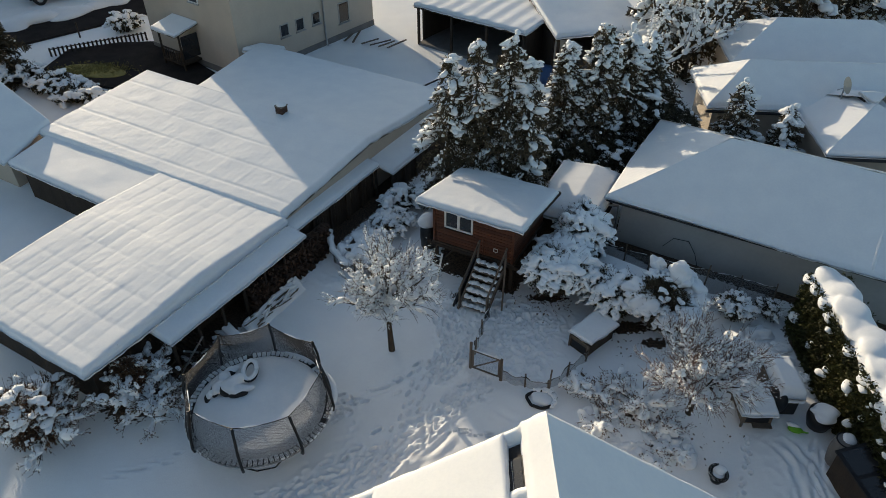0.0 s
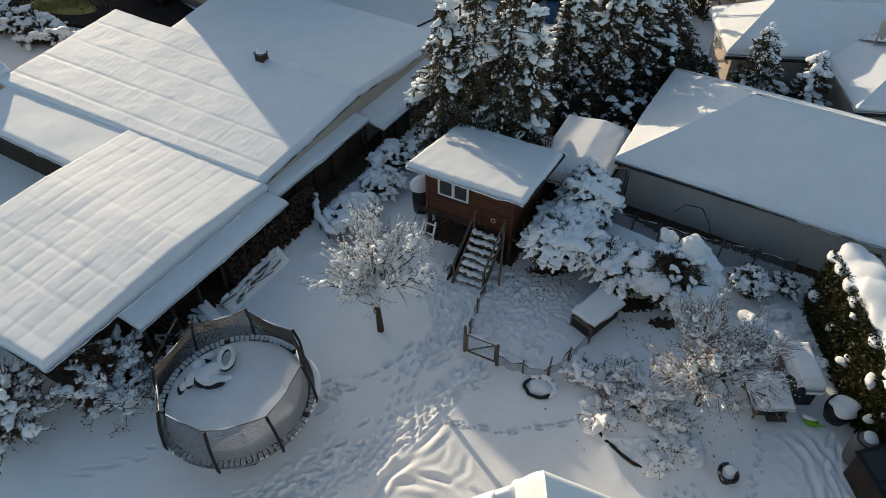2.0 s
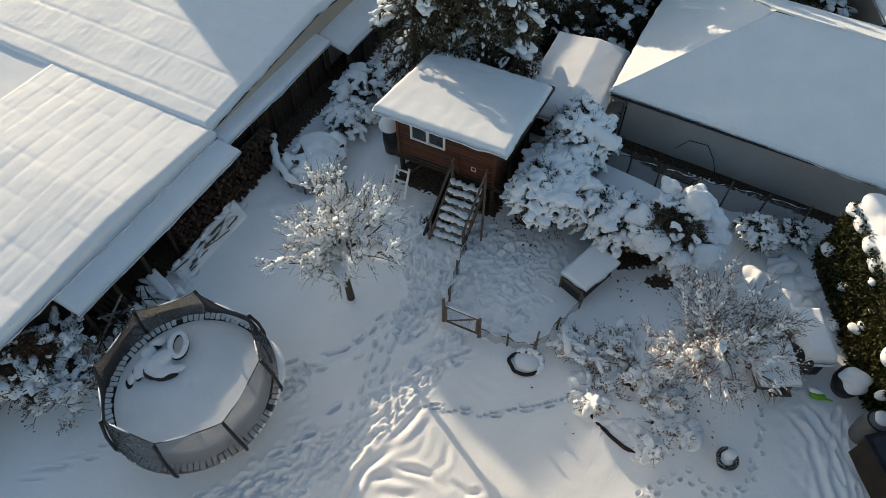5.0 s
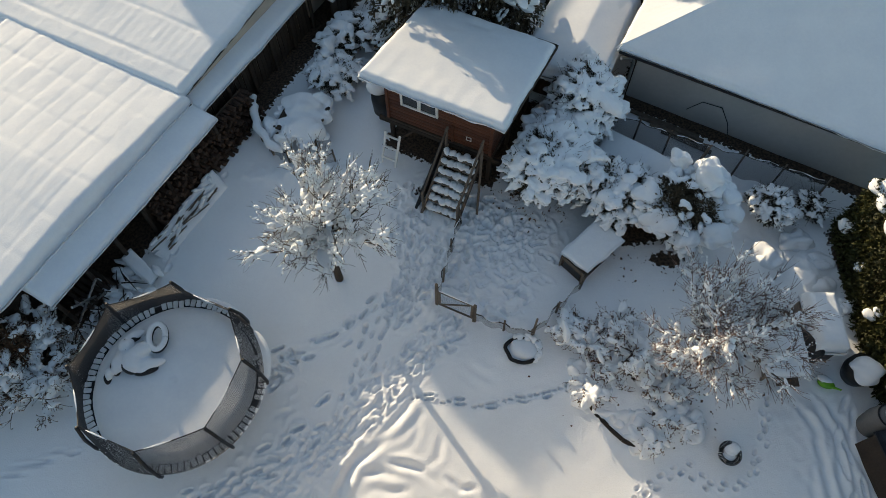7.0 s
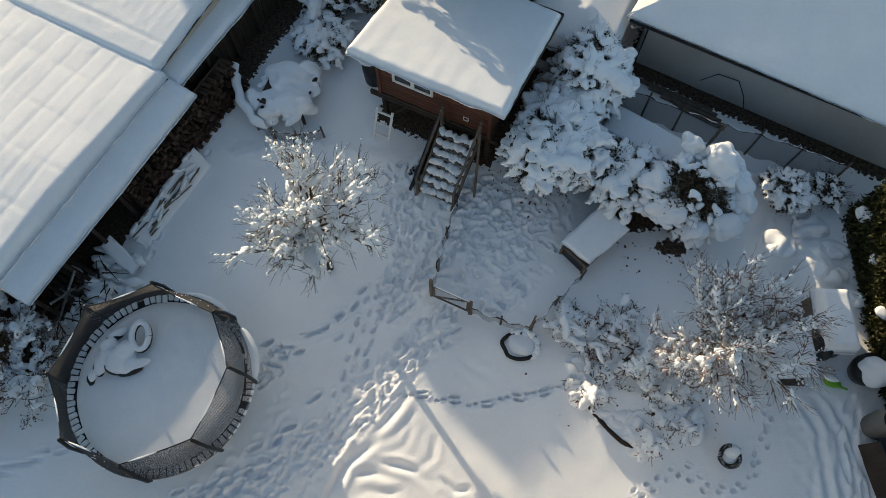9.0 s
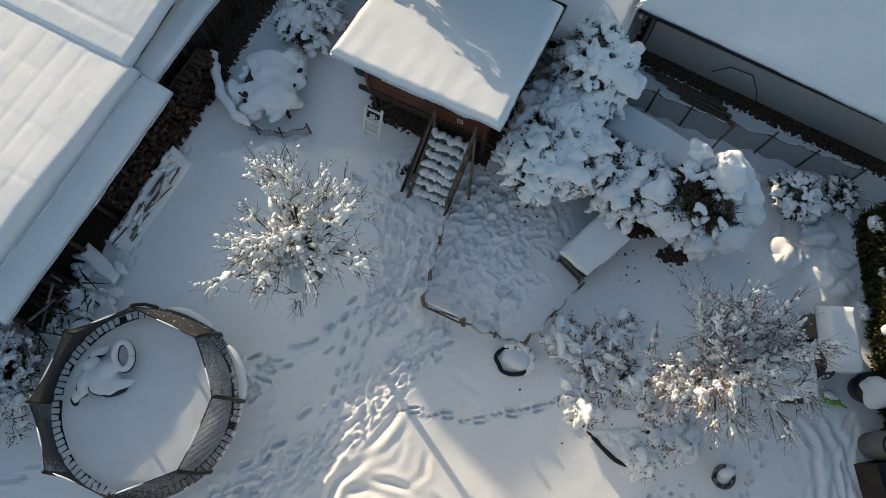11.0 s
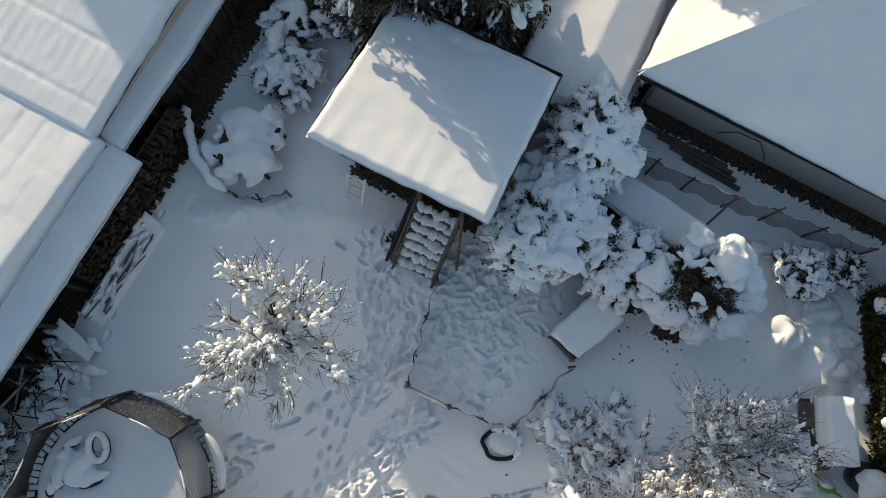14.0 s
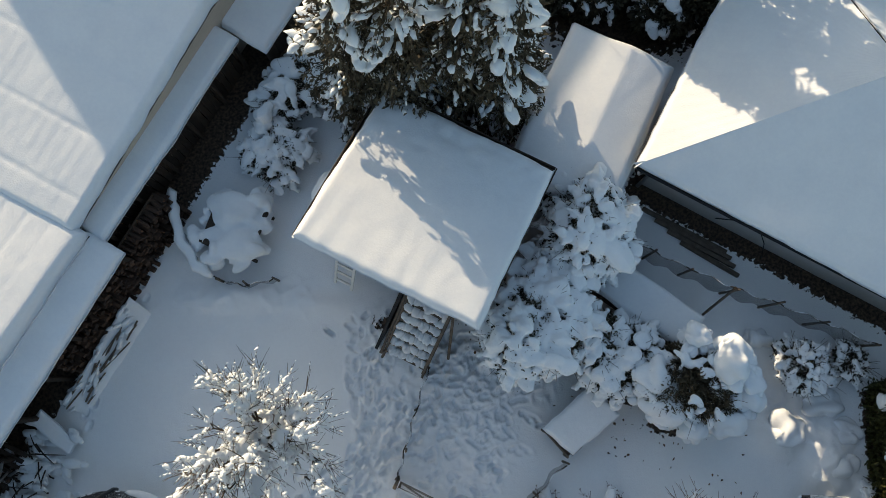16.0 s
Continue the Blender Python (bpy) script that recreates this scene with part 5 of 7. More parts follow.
def bush(name, at, radii, seed, label, leaf_mat=EVERGREEN, leaves=5000, leaf=(0.07, 0.035), pillows=170, pillow=(0.10, 0.26), twigs=60, cover=0.55, floor=0.05, drape=0.0, category="bush", rough=0.35, top_only=-0.1, lumps=9, gap=0.62):
    """An uneven plant body of leaves with snow lying on its upper side."""
    rng = np.random.default_rng(seed)
    ob = thing(name, at, label, category)
    rad = np.array(radii, float)
    # the body is a heap of lobes
    lob = []
    for k in range(lumps):
        d = rng.normal(size=3)
        d /= np.linalg.norm(d)
        d[2] = abs(d[2]) * 0.9
        c = d * rng.uniform(0.25, 0.62)
        lob.append((c, rng.uniform(0.38, 0.62)))
    lob.append((np.array((0, 0, 0.15)), 0.62))

    centres, sizes = np.array([c for c, _ in lob]), np.array([r for _, r in lob])

    def surface(n, low):
        got_p, got_n, have = [], [], 0
        while have < n:
            m = max(4 * n, 64)
            pick = rng.integers(0, len(lob), m)
            d = rng.normal(size=(m, 3))
            d /= np.linalg.norm(d, axis=1)[:, None]
            p = centres[pick] + d * sizes[pick][:, None]
            inside = (np.linalg.norm(p[:, None] - centres[None], axis=2) < sizes * 0.93).any(1)
            q = p * rad + np.array((0, 0, rad[2] * 0.55))
            keep = (d[:, 2] >= low) & (~inside | (rng.uniform(size=m) > 0.85)) & (q[:, 2] >= floor)
            got_p.append(q[keep])
            got_n.append(d[keep])
            have += int(keep.sum())
        return np.concatenate(got_p)[:n], np.concatenate(got_n)[:n]
    stems = Bag()
    for k in range(max(twigs // 6, 4)):
        a = rng.uniform(0, 6.28)
        q, _ = surface(1, -0.2)
        stems.tube([(0.15 * rad[0] * math.cos(a), 0.15 * rad[1] * math.sin(a), -0.05), tuple(q[0] * 0.5), tuple(q[0])], [0.03, 0.018, 0.006], 5)
    part("stem", stems, BARK, ob, stuff=True)
    p, d = surface(leaves, -0.9)
    p = p - d * rad * rng.uniform(0, 0.22, (len(p), 1))
    part("leaves", Bag().leaves(p, leaf[0], leaf[1], rng, up=d * 0.8, droop=0.3), leaf_mat, ob, stuff=True)
    tw = Bag()
    tp, td = surface(twigs, -0.1)
    for q, n in zip(tp, td):
        e = q + (n + rng.normal(size=3) * 0.4) * rng.uniform(0.08, 0.28)
        tw.tube([tuple(q - n * 0.15), tuple(e)], [0.006, 0.003], 3)
    part("twig_tangle", tw, TWIG, ob, stuff=True)
    white, rim = Bag(), []
    wp, wd = surface(pillows * 4, top_only)
    placed = []
    for q, n in zip(wp, wd):
        if len(placed) >= pillows:
            break
        s = rng.uniform(*pillow) * rng.uniform(0.7, 1.2) * (0.75 + 0.5 * max(n[2], 0))
        if any((q[0] - a[0]) ** 2 + (q[1] - a[1]) ** 2 + (q[2] - a[2]) ** 2 < (gap * (s + b)) ** 2 for a, b in placed):
            continue
        placed.append((q, s))
        flat = 0.42 + 0.25 * rng.uniform()
        c = q + np.array((0, 0, s * 0.1)) - n * s * 0.2
        a0 = math.atan2(n[1], n[0]) + rng.normal() * 0.5
        o = np.array((math.cos(a0), math.sin(a0), 0))
        fall = 0.15 + 0.75 * (1 - max(n[2], 0))
        sx = sy = s
        k, w, at2 = int(rng.integers(2, 6)), s * 0.85, c.copy()
        for m in range(k):
            white.blob(at2, (w * rng.uniform(0.9, 1.3), w * rng.uniform(0.75, 1.1), w * flat * rng.uniform(0.85, 1.3)), rng, ICO2, 0.45, 0.25, turn=a0)
            for _ in range(int(rng.integers(0, 4))):
                z = w * rng.uniform(0.22, 0.5)
                a = a0 + rng.choice((-1, 1)) * rng.uniform(0.6, 2.2)
                white.blob(at2 + np.array((math.cos(a) * w * 0.95, math.sin(a) * w * 0.95, -w * 0.15)), (z * 1.4, z, z * 0.8), rng, ICO1, 0.4, turn=a)
            at2 = at2 + (o + rng.normal(size=3) * 0.3) * w * 0.85 - np.array((0, 0, fall * w * 0.75))
            w *= rng.uniform(0.62, 0.92)
        for _ in range(int(10 + 60 * s)):
            a = rng.uniform(0, 6.28)
            rim.append(c + np.array((math.cos(a) * sx * 1.02, math.sin(a) * sy * 1.02, -s * rng.uniform(0.0, 0.5))))
    melt(part("snow", white, SNOW_CLUMP, ob, "pillows of snow", smooth=True, stuff=True), min(max(0.020, pillow[1] * 0.10), 0.035), 3)
    if rim:
        part("leaves", Bag().leaves(np.array(rim), leaf[0], leaf[1], rng, droop=0.2), leaf_mat, ob, stuff=True)
    return ob


def conifer(at, height, width, seed, label, boughs=190, snow=0.6, bare_foot=0.08, kind_name="conifer", clump=1.0, leaf=(0.15, 0.05), dense=1.0):
    rng = np.random.default_rng(seed)
    ob = thing(kind_name, at, label, "tree", "snowy conifers")
    bend = rng.normal(size=2) * 0.12
    axis = lambda z: np.array((bend[0] * (z / height) ** 2, bend[1] * (z / height) ** 2, z))
    part("trunk", Bag().tube([tuple(axis(z)) for z in (-0.1, height * 0.3, height * 0.6, height * 0.97)], [0.12, 0.10, 0.06, 0.012], 8), BARK, ob, smooth=True)
    branch, white, pos, out = Bag(), Bag(), [], []
    for t in range(boughs):
        f = bare_foot + (1 - bare_foot) * rng.uniform() ** 1.15
        z0 = height * (0.02 + 0.96 * f)
        a = rng.uniform(0, 6.28)
        lobe = 0.72 + 0.56 * float(vnoise(a * 1.3 + seed * 9, f * 5, seed))
        reach = width * min(1.0, (1 - f) / 0.42) ** 0.62 * (0.78 + 0.22 * (1 - f)) * lobe
        L = reach * rng.uniform(0.55, 1.15) + 0.10
        d = np.array((math.cos(a), math.sin(a), 0))
        side = np.array((-d[1], d[0], 0))
        rise = rng.uniform(0.05, 0.35)
        pts = [axis(z0) + d * L * s + np.array((0, 0, L * (rise * s - (rise + rng.uniform(0.25, 0.6)) * s * s))) for s in (0, 0.35, 0.7, 1.0)]
        branch.tube([tuple(p) for p in pts], [0.018, 0.013, 0.008, 0.004], 3, cap=False)
        m = int((16 + 46 * L) * dense)
        s = rng.uniform(0.2, 1.0, m) ** 0.6
        base = np.array([np.interp(s, (0, 0.35, 0.7, 1.0), [p[i] for p in pts]) for i in range(3)]).T
        fan = 0.06 + 0.30 * L * s * (1.2 - s)
        base = base + side * (rng.normal(size=m) * fan * 0.6)[:, None] + np.array((0, 0, 1)) * (-np.abs(rng.normal(size=m)) * 0.10)[:, None]
        pos.append(base)
        out.append(np.tile(d * 0.55 + np.array((0, 0, -0.55)), (m, 1)))
        if rng.uniform() < snow * (0.45 + 1.0 * f):
            s0, s1 = rng.uniform(0.35, 0.7), rng.uniform(0.9, 1.1)
            r = clump * min(0.030 * math.exp(abs(rng.normal()) * 0.75), 0.105) * (0.85 + 0.35 * (1 - f))
            for s in np.linspace(s0, s1, int(rng.integers(3, 7))):
                q = np.array([np.interp(s, (0, 0.35, 0.7, 1.0), [p[i] for p in pts]) for i in range(3)]) + side * rng.normal() * (0.03 + 0.05 * L)
                k = r * rng.uniform(0.6, 1.3)
                white.blob(q + np.array((0, 0, 0.02)), (k * rng.uniform(1.1, 2.1), k * rng.uniform(0.6, 1.1), k * rng.uniform(0.5, 0.85)), rng, ICO2 if k > 0.07 * max(clump, 1) else ICO1, 0.45, 0.1, turn=a)
    for _ in range(int(5 * snow)):
        q = axis(height * rng.uniform(0.92, 1.0)) + rng.normal(size=3) * 0.06
        r = clump * rng.uniform(0.05, 0.11)
        white.blob(q, (r, r, r * 1.1), rng, ICO2, 0.35)
    part("bough_frame", branch, BARK, ob, stuff=True)
    part("crown", Bag().leaves(np.concatenate(pos), leaf[0], leaf[1], rng, up=np.concatenate(out)), CONIFER, ob, "dark green needle sprays", stuff=True)
    if white.n:
        part("snow", white, SNOW_CLUMP, ob, "snow on the boughs", smooth=True, stuff=True)
    return ob


def spreading_tree(name, at, seed, label, trunk_h, trunk_r, lean, limbs, reach, rise, sides, twigs, chunk, cover, dry=0.0, droop=0.0, wood=TWIG, category="tree", merge=0.0, shoots=1.0):
    """A low fruit tree: limbs fan out from the trunk's head, with side branches, thin shoots and lumps of snow along them."""
    rng = np.random.default_rng(seed)
    tree = thing(name, at, label, category)
    top = Vector((lean[0], lean[1], trunk_h))
    part("trunk", Bag().tube([(0, 0, -0.1), (lean[0] * 0.35, lean[1] * 0.3, trunk_h * 0.45), top], [trunk_r * 1.35, trunk_r, trunk_r * 0.9], 10), BARK, tree, smooth=True)
    twig, white, dead = Bag(), Bag(), []

    def path(p, d, length, steps, wander, lift):
        pts, p, d = [p.copy()], p.copy(), d.normalized()
        for _ in range(steps):
            d = (d + Vector(rng.normal(size=3)) * wander + Vector((0, 0, lift))).normalized()
            p = p + d * (length / steps)
            pts.append(p.copy())
        return pts

    def at_s(pts, s):
        f = min(max(s, 0), 0.999) * (len(pts) - 1)
        k = int(f)
        return pts[k].lerp(pts[k + 1], f - k), (pts[k + 1] - pts[k]).normalized()

    def lay_snow(pts, length, w0, w1, share, spacing):
        n, on = max(int(length / spacing), 1), rng.uniform() < share
        for m in range(n):
            if rng.uniform() < 0.3:
                on = rng.uniform() < share
            if on:
                s = (m + rng.uniform()) / n
                q, d = at_s(pts, s)
                w = (w0 + (w1 - w0) * s) * math.exp(rng.normal() * 0.33)
                white.blob(q + Vector((rng.normal() * w * 0.35, rng.normal() * w * 0.35, w * 0.45)), (w * rng.uniform(1.1, 2.0), w * rng.uniform(0.75, 1.1), w * rng.uniform(0.6, 0.95)), rng, ICO2 if w > 0.028 else ICO1, 0.45, turn=math.atan2(d.y, d.x) + rng.normal() * 0.25)

    def shoot(q, d, length):
        e = path(q, d, length, 3, 0.10, 0.02)
        twig.tube(e, [0.0065, 0.005, 0.0042, 0.003], 3, cap=False)
        lay_snow(e, length, chunk * 0.42, chunk * 0.26, cover * 0.45, 0.07)
        if rng.uniform() < dry:
            dead.append(e[-1])
    for k in range(limbs):
        a = 2 * math.pi * (k * 0.618 + rng.uniform(-0.05, 0.05))
        steep = (0.4, 0.55, 0.8, 1.2, 2.3)[(k * 3 + k // 5) % 5] * rise
        L = reach * rng.uniform(0.8, 1.12) * math.sqrt(1 + 0.35 * min(steep, 1.3))
        d = Vector((math.cos(a), math.sin(a), steep))
        limb = path(top.lerp(Vector((lean[0] * 0.35, lean[1] * 0.3, trunk_h * 0.45)), rng.uniform(0, 0.45)), d, L, 8, 0.065, 0.045 - droop)
        part("limb", Bag().tube(limb, list(np.linspace(trunk_r * 0.42, 0.008, 9)), 6), BARK, tree, smooth=True)
        lay_snow(limb, L, chunk * 1.2, chunk * 0.7, cover, 0.055)
        for m in range(sides):
            s = rng.uniform(0.18, 0.97)
            q, dd = at_s(limb, s)
            side = dd.cross(Vector(rng.normal(size=3))).normalized()
            l2 = reach * 0.42 * (1.15 - 0.6 * s) * rng.uniform(0.6, 1.25)
            br = path(q, dd + side * rng.uniform(0.5, 1.1) + Vector((0, 0, 0.18 * rise)), l2, 4, 0.12, 0.02)
            twig.tube(br, [0.012, 0.010, 0.008, 0.006, 0.004], 4, cap=False)
            lay_snow(br, l2, chunk * 0.95, chunk * 0.5, cover * 0.72, 0.06)
            for _ in range(twigs):
                q2, d2 = at_s(br, rng.uniform(0.2, 1.0))
                shoot(q2, d2 + Vector(rng.normal(size=3)) * 0.42 + Vector((0, 0, 0.1)), shoots * rng.uniform(0.12, 0.42))
        for _ in range(3):
            shoot(limb[-1], limb[-1] - limb[-2] + Vector(rng.normal(size=3)) * 0.05, shoots * rng.uniform(0.25, 0.5))
    part("crown", twig, wood, tree, "bare brown twigs", stuff=True)
    lain = part("snow", white, SNOW_CLUMP, tree, "lumps of snow lying along the branches", smooth=True, stuff=True)
    if merge:
        melt(lain, merge, 2)
    if dead:
        part("leaves", Bag().leaves([q[:] for q in dead], 0.05, 0.035, rng, droop=0.6), LEAF_BROWN, tree, "withered brown leaves", stuff=True)
    return tree


spreading_tree("apple_tree", pose(-1.52, 14.45, 0), 33, "leafless apple tree with snow lying along every limb", 1.80, 0.075, (-0.12, 0.30), 25, 1.64, 0.98, 9, 5, 0.049, 0.58)
spreading_tree("fruit_tree", pose(6.6, 12.0, 0), 9, "leafless spreading fruit tree with thin snow and withered leaves", 0.9, 0.08, (0.15, 0.3), 24, 1.70, 0.85, 12, 9, 0.042, 0.58, dry=0.06, wood=TWIG_RED)

TALL = "tall dark conifer with snow-laden drooping boughs"
for x, y, hgt, w, sd in ((0.20, 21.75, 6.2, 1.05, 1), (1.15, 21.8, 6.8, 1.0, 2), (2.1, 21.9, 7.0, 0.95, 3), (2.95, 21.5, 6.2, 0.8, 4)):
    conifer(pose(x, y, 0), hgt, w, sd, TALL, 215 if sd < 3 else 280, 0.55, clump=1.35, dense=0.85)
for x, y, hgt, w, sd in ((4.9, 25.6, 5.2, 0.95, 5), (6.1, 25.5, 5.9, 1.05, 6), (7.4, 26.4, 5.2, 1.3, 7), (8.7, 27.4, 4.8, 1.45, 8)):
    conifer(pose(x, y, 0), hgt, w, sd, TALL, 300, 0.62, clump=1.35)
for x, y, hgt, w, sd in ((11.8, 25.0, 3.8, 0.85, 10), (13.5, 24.3, 3.0, 0.7, 11)):
    conifer(pose(x, y, 0), hgt, w, sd, "slender young conifer with heavy snow clumps", 130, 0.8, clump=1.3)

bush("laurel_bush", pose(3.7, 16.9, 0.2), (1.35, 1.4, 1.2), 21, "broad evergreen bush bowed under snow pillows", leaves=14000, pillows=230, pillow=(0.08, 0.24), twigs=260, gap=0.55)
bush("laurel_bush", pose(4.55, 18.6, 0.2), (0.95, 1.25, 1.35), 22, "tall evergreen bush bowed under snow pillows", leaves=11000, pillows=190, pillow=(0.07, 0.22), twigs=200, gap=0.55)
bush("laurel_bush", pose(5.2, 16.2, 0.1), (0.95, 0.9, 0.95), 23, "broad evergreen bush bowed under snow pillows", leaves=8000, pillows=120, pillow=(0.08, 0.23), twigs=160, gap=0.55)
yew = bush("yew_bush", pose(6.55, 15.45, 0.15), (1.1, 0.95, 1.0), 24, "dark yew bush with thick snow cushions", leaf_mat=CONIFER, leaves=14000, leaf=(0.10, 0.03), pillows=44, pillow=(0.08, 0.22), gap=0.8)
rng = np.random.default_rng(240)
for x, y, z, sx, sy, sz, t in ((0.62, 0.48, 1.50, 0.34, 0.42, 0.34, 0.3), (0.02, 0.92, 1.42, 0.26, 0.24, 0.30, 0.0), (-0.70, 0.25, 1.15, 0.36, 0.44, 0.26, 0.5), (-0.50, -0.35, 0.95, 0.36, 0.28, 0.26, -0.4),
                               (0.62, -0.66, 0.72, 0.36, 0.26, 0.24, 0.2), (1.05, -0.16, 0.85, 0.24, 0.38, 0.26, 0.1), (0.02, -0.72, 0.70, 0.26, 0.20, 0.2, 0.8), (0.95, 0.25, 1.22, 0.26, 0.30, 0.24, 0.4), (-0.85, -0.12, 0.80, 0.22, 0.26, 0.2, 0.1)):
    x, y, z, sx, sy, sz = x * 1.04, y * 1.04, z + 0.06, sx * 1.04, sy * 1.04, sz * 1.12
    mass = Bag().lump((x, y, z), (sx, sy, sz), rng, 0.16, turn=t)
    for _ in range(9):
        a, s = rng.uniform(0, 6.28), rng.uniform(0.06, 0.13)
        mass.blob((x + sx * 0.95 * math.cos(a + t), y + sy * 0.95 * math.sin(a + t), z - sz * rng.uniform(0.0, 0.4)), (s * 1.2, s, s * 0.8), rng, ICO2, 0.4, turn=a)
    part("snow_mass", mass, SNOW, yew, "large smooth mass of snow", smooth=True)
bush("small_bush", pose(9.0, 15.8, 0), (0.7, 0.65, 0.65), 25, "small shrub weighed down with snow", leaves=1800, pillows=100, pillow=(0.05, 0.17))
bush("small_bush", pose(10.2, 16.0, 0), (0.45, 0.4, 0.4), 35, "small shrub weighed down with snow", leaves=900, pillows=45, pillow=(0.04, 0.13))
DOGWOOD = "tangled twiggy bush with drooping snowy branches and brown leaves"
for x, y, n, trunk, reach, rise, sd in ((-8.25, 12.2, 20, 0.35, 1.05, 1.0, 26), (-7.55, 12.05, 12, 0.25, 0.75, 0.8, 261), (-8.0, 13.2, 12, 0.55, 0.8, 1.3, 36), (-10.2, 11.2, 20, 0.5, 1.2, 1.1, 27)):
    spreading_tree("dogwood_bush", pose(x, y, 0), sd, DOGWOOD, trunk, 0.05, (0, 0), n, reach, rise, 7, 4, 0.060, 0.40, dry=0.9, droop=0.09, category="bush", merge=0.022, shoots=0.6)
bush("dogwood_bush", pose(-8.6, 12.75, 0), (0.7, 0.6, 0.9), 262, DOGWOOD, leaf_mat=LEAF_BROWN, leaves=5500, pillows=22, pillow=(0.05, 0.14), twigs=380)
bush("dogwood_bush", pose(-10.6, 11.4, 0), (1.2, 1.15, 1.2), 271, DOGWOOD, leaf_mat=LEAF_BROWN, leaves=8000, pillows=90, pillow=(0.05, 0.17), twigs=500)
ROSE = "low tangled shrub with snow and withered leaves"
for x, y, n, reach, rise, sd in ((4.25, 12.55, 13, 0.62, 0.8, 28), (4.9, 12.9, 9, 0.55, 0.9, 281), (5.35, 12.15, 15, 0.85, 0.9, 29), (4.75, 12.0, 12, 0.62, 0.8, 291), (4.2, 11.6, 12, 0.55, 0.6, 37), (5.75, 11.5, 10, 0.6, 0.7, 371), (3.75, 12.95, 8, 0.45, 0.8, 372)):
    spreading_tree("rose_bush", pose(x, y, 0), sd, ROSE, 0.10, 0.03, (0, 0), n, reach, rise, 5, 4, 0.066, 0.46, dry=0.6, droop=0.10, wood=TWIG_RED, category="bush", merge=0.02, shoots=0.45)
for x, y, sd in ((5.55, 10.85, 38), (5.95, 10.68, 39), (5.2, 10.3, 40)):
    spreading_tree("rose_bush", pose(x, y, 0), sd, ROSE, 0.06, 0.02, (0, 0), 8, 0.3, 0.6, 4, 3, 0.060, 0.7, dry=0.6, droop=0.10, wood=TWIG_RED, category="bush", merge=0.02, shoots=0.4)
bush("small_bush", pose(-1.9, 20.7, 0), (0.8, 0.75, 0.42), 30, "low shrubs buried in snow", leaves=2500, pillows=45, pillow=(0.08, 0.28))
bush("small_bush", pose(-1.4, 22.0, 0), (0.9, 0.8, 0.5), 31, "low shrubs buried in snow", leaves=2500, pillows=50, pillow=(0.08, 0.28))
for x, y, sx, sy, sz, sd in ((9.2, 25.6, 1.6, 1.3, 1.7, 41), (6.6, 24.9, 1.2, 1.0, 0.9, 42), (7.9, 23.7, 0.9, 0.8, 0.7, 43), (8.5, 26.9, 1.5, 1.2, 1.6, 44), (5.3, 24.3, 1.1, 0.9, 1.2, 45), (6.9, 23.5, 0.9, 0.7, 1.0, 46), (3.9, 24.2, 1.0, 0.8, 1.3, 47)):
    bush("evergreen_bush", pose(x, y, 0), (sx, sy, sz), sd, "dark evergreen undergrowth with little snow", leaves=7000, leaf=(0.12, 0.06), pillows=30, pillow=(0.06, 0.2), twigs=80)

# thuja hedge
hedge = thing("hedge", pose(10.98, 11.5, 0, 0, 0, -3.5), "clipped dark thuja hedge with a thick snow crest", "hedge")
rng = np.random.default_rng(91)
n = 26000
y, z = rng.uniform(-4.5, 3.9, n), rng.uniform(0, 2.1, n)
face = rng.choice((-1, 1), n, p=(0.8, 0.2))
x = face * (0.62 - 0.12 * z / 2.1) + rng.normal(size=n) * 0.05 + 0.12 * (vnoise(y * 2, z * 2, 5) - 0.5)
end = rng.uniform(size=n) < 0.12
y = np.where(end, 3.9 + rng.normal(size=n) * 0.05, y)
x = np.where(end, rng.uniform(-0.6, 0.6, n), x)
part("core", Bag().box((0.9, 8.1, 2.0), (0, -0.3, 1.0), bevel=0.2), CONIFER, hedge)
part("leaves", Bag().leaves(np.stack((x, y, z), 1), 0.13, 0.05, rng, up=np.stack((face * 0.6, 0 * x, 0 * x + 0.4), 1)), HEDGE_LEAF, hedge, stuff=True)
crest = sheet((-0.50, -4.5, 1.98), (0.52, -4.5, 1.98), (0.50, 3.85, 1.98), (-0.46, 3.85, 1.98), 0.24, 0.08, 0.24, 0.10, 92, ragged=0.10)
for y in np.arange(-4.2, 3.75, 0.36):
    w = rng.uniform(0.34, 0.46)
    crest.blob((rng.uniform(-0.16, 0.16), y + rng.normal() * 0.1, 2.14 + rng.uniform(0, 0.05)), (w, w * rng.uniform(1.0, 1.5), rng.uniform(0.12, 0.19)), rng, ICO3, 0.25, turn=rng.normal() * 0.3)
    if rng.uniform() < 0.6:
        w = rng.uniform(0.12, 0.2)
        crest.blob((-0.50 - rng.uniform(0, 0.06), y + rng.normal() * 0.15, 2.02 - rng.uniform(0, 0.12)), (w * 0.9, w * 1.5, w * 0.8), rng, ICO2, 0.3)
melt(part("snow_crest", crest, SNOW, hedge, smooth=True), 0.04, 12)
white = Bag()
for _ in range(34):
    q = np.array((-0.62 + rng.normal() * 0.06, rng.uniform(-4.4, 3.8), rng.uniform(0.2, 1.95)))
    s = min(0.045 * math.exp(abs(rng.normal()) * 0.7), 0.15)
    for _ in range(rng.integers(1, 4)):
        white.blob(q, (s, s * rng.uniform(0.9, 1.5), s * 0.65), rng, ICO2, 0.4)
        q, s = q + rng.normal(size=3) * s * 0.8, s * 0.75
part("snow", white, SNOW_CLUMP, hedge, smooth=True, stuff=True)


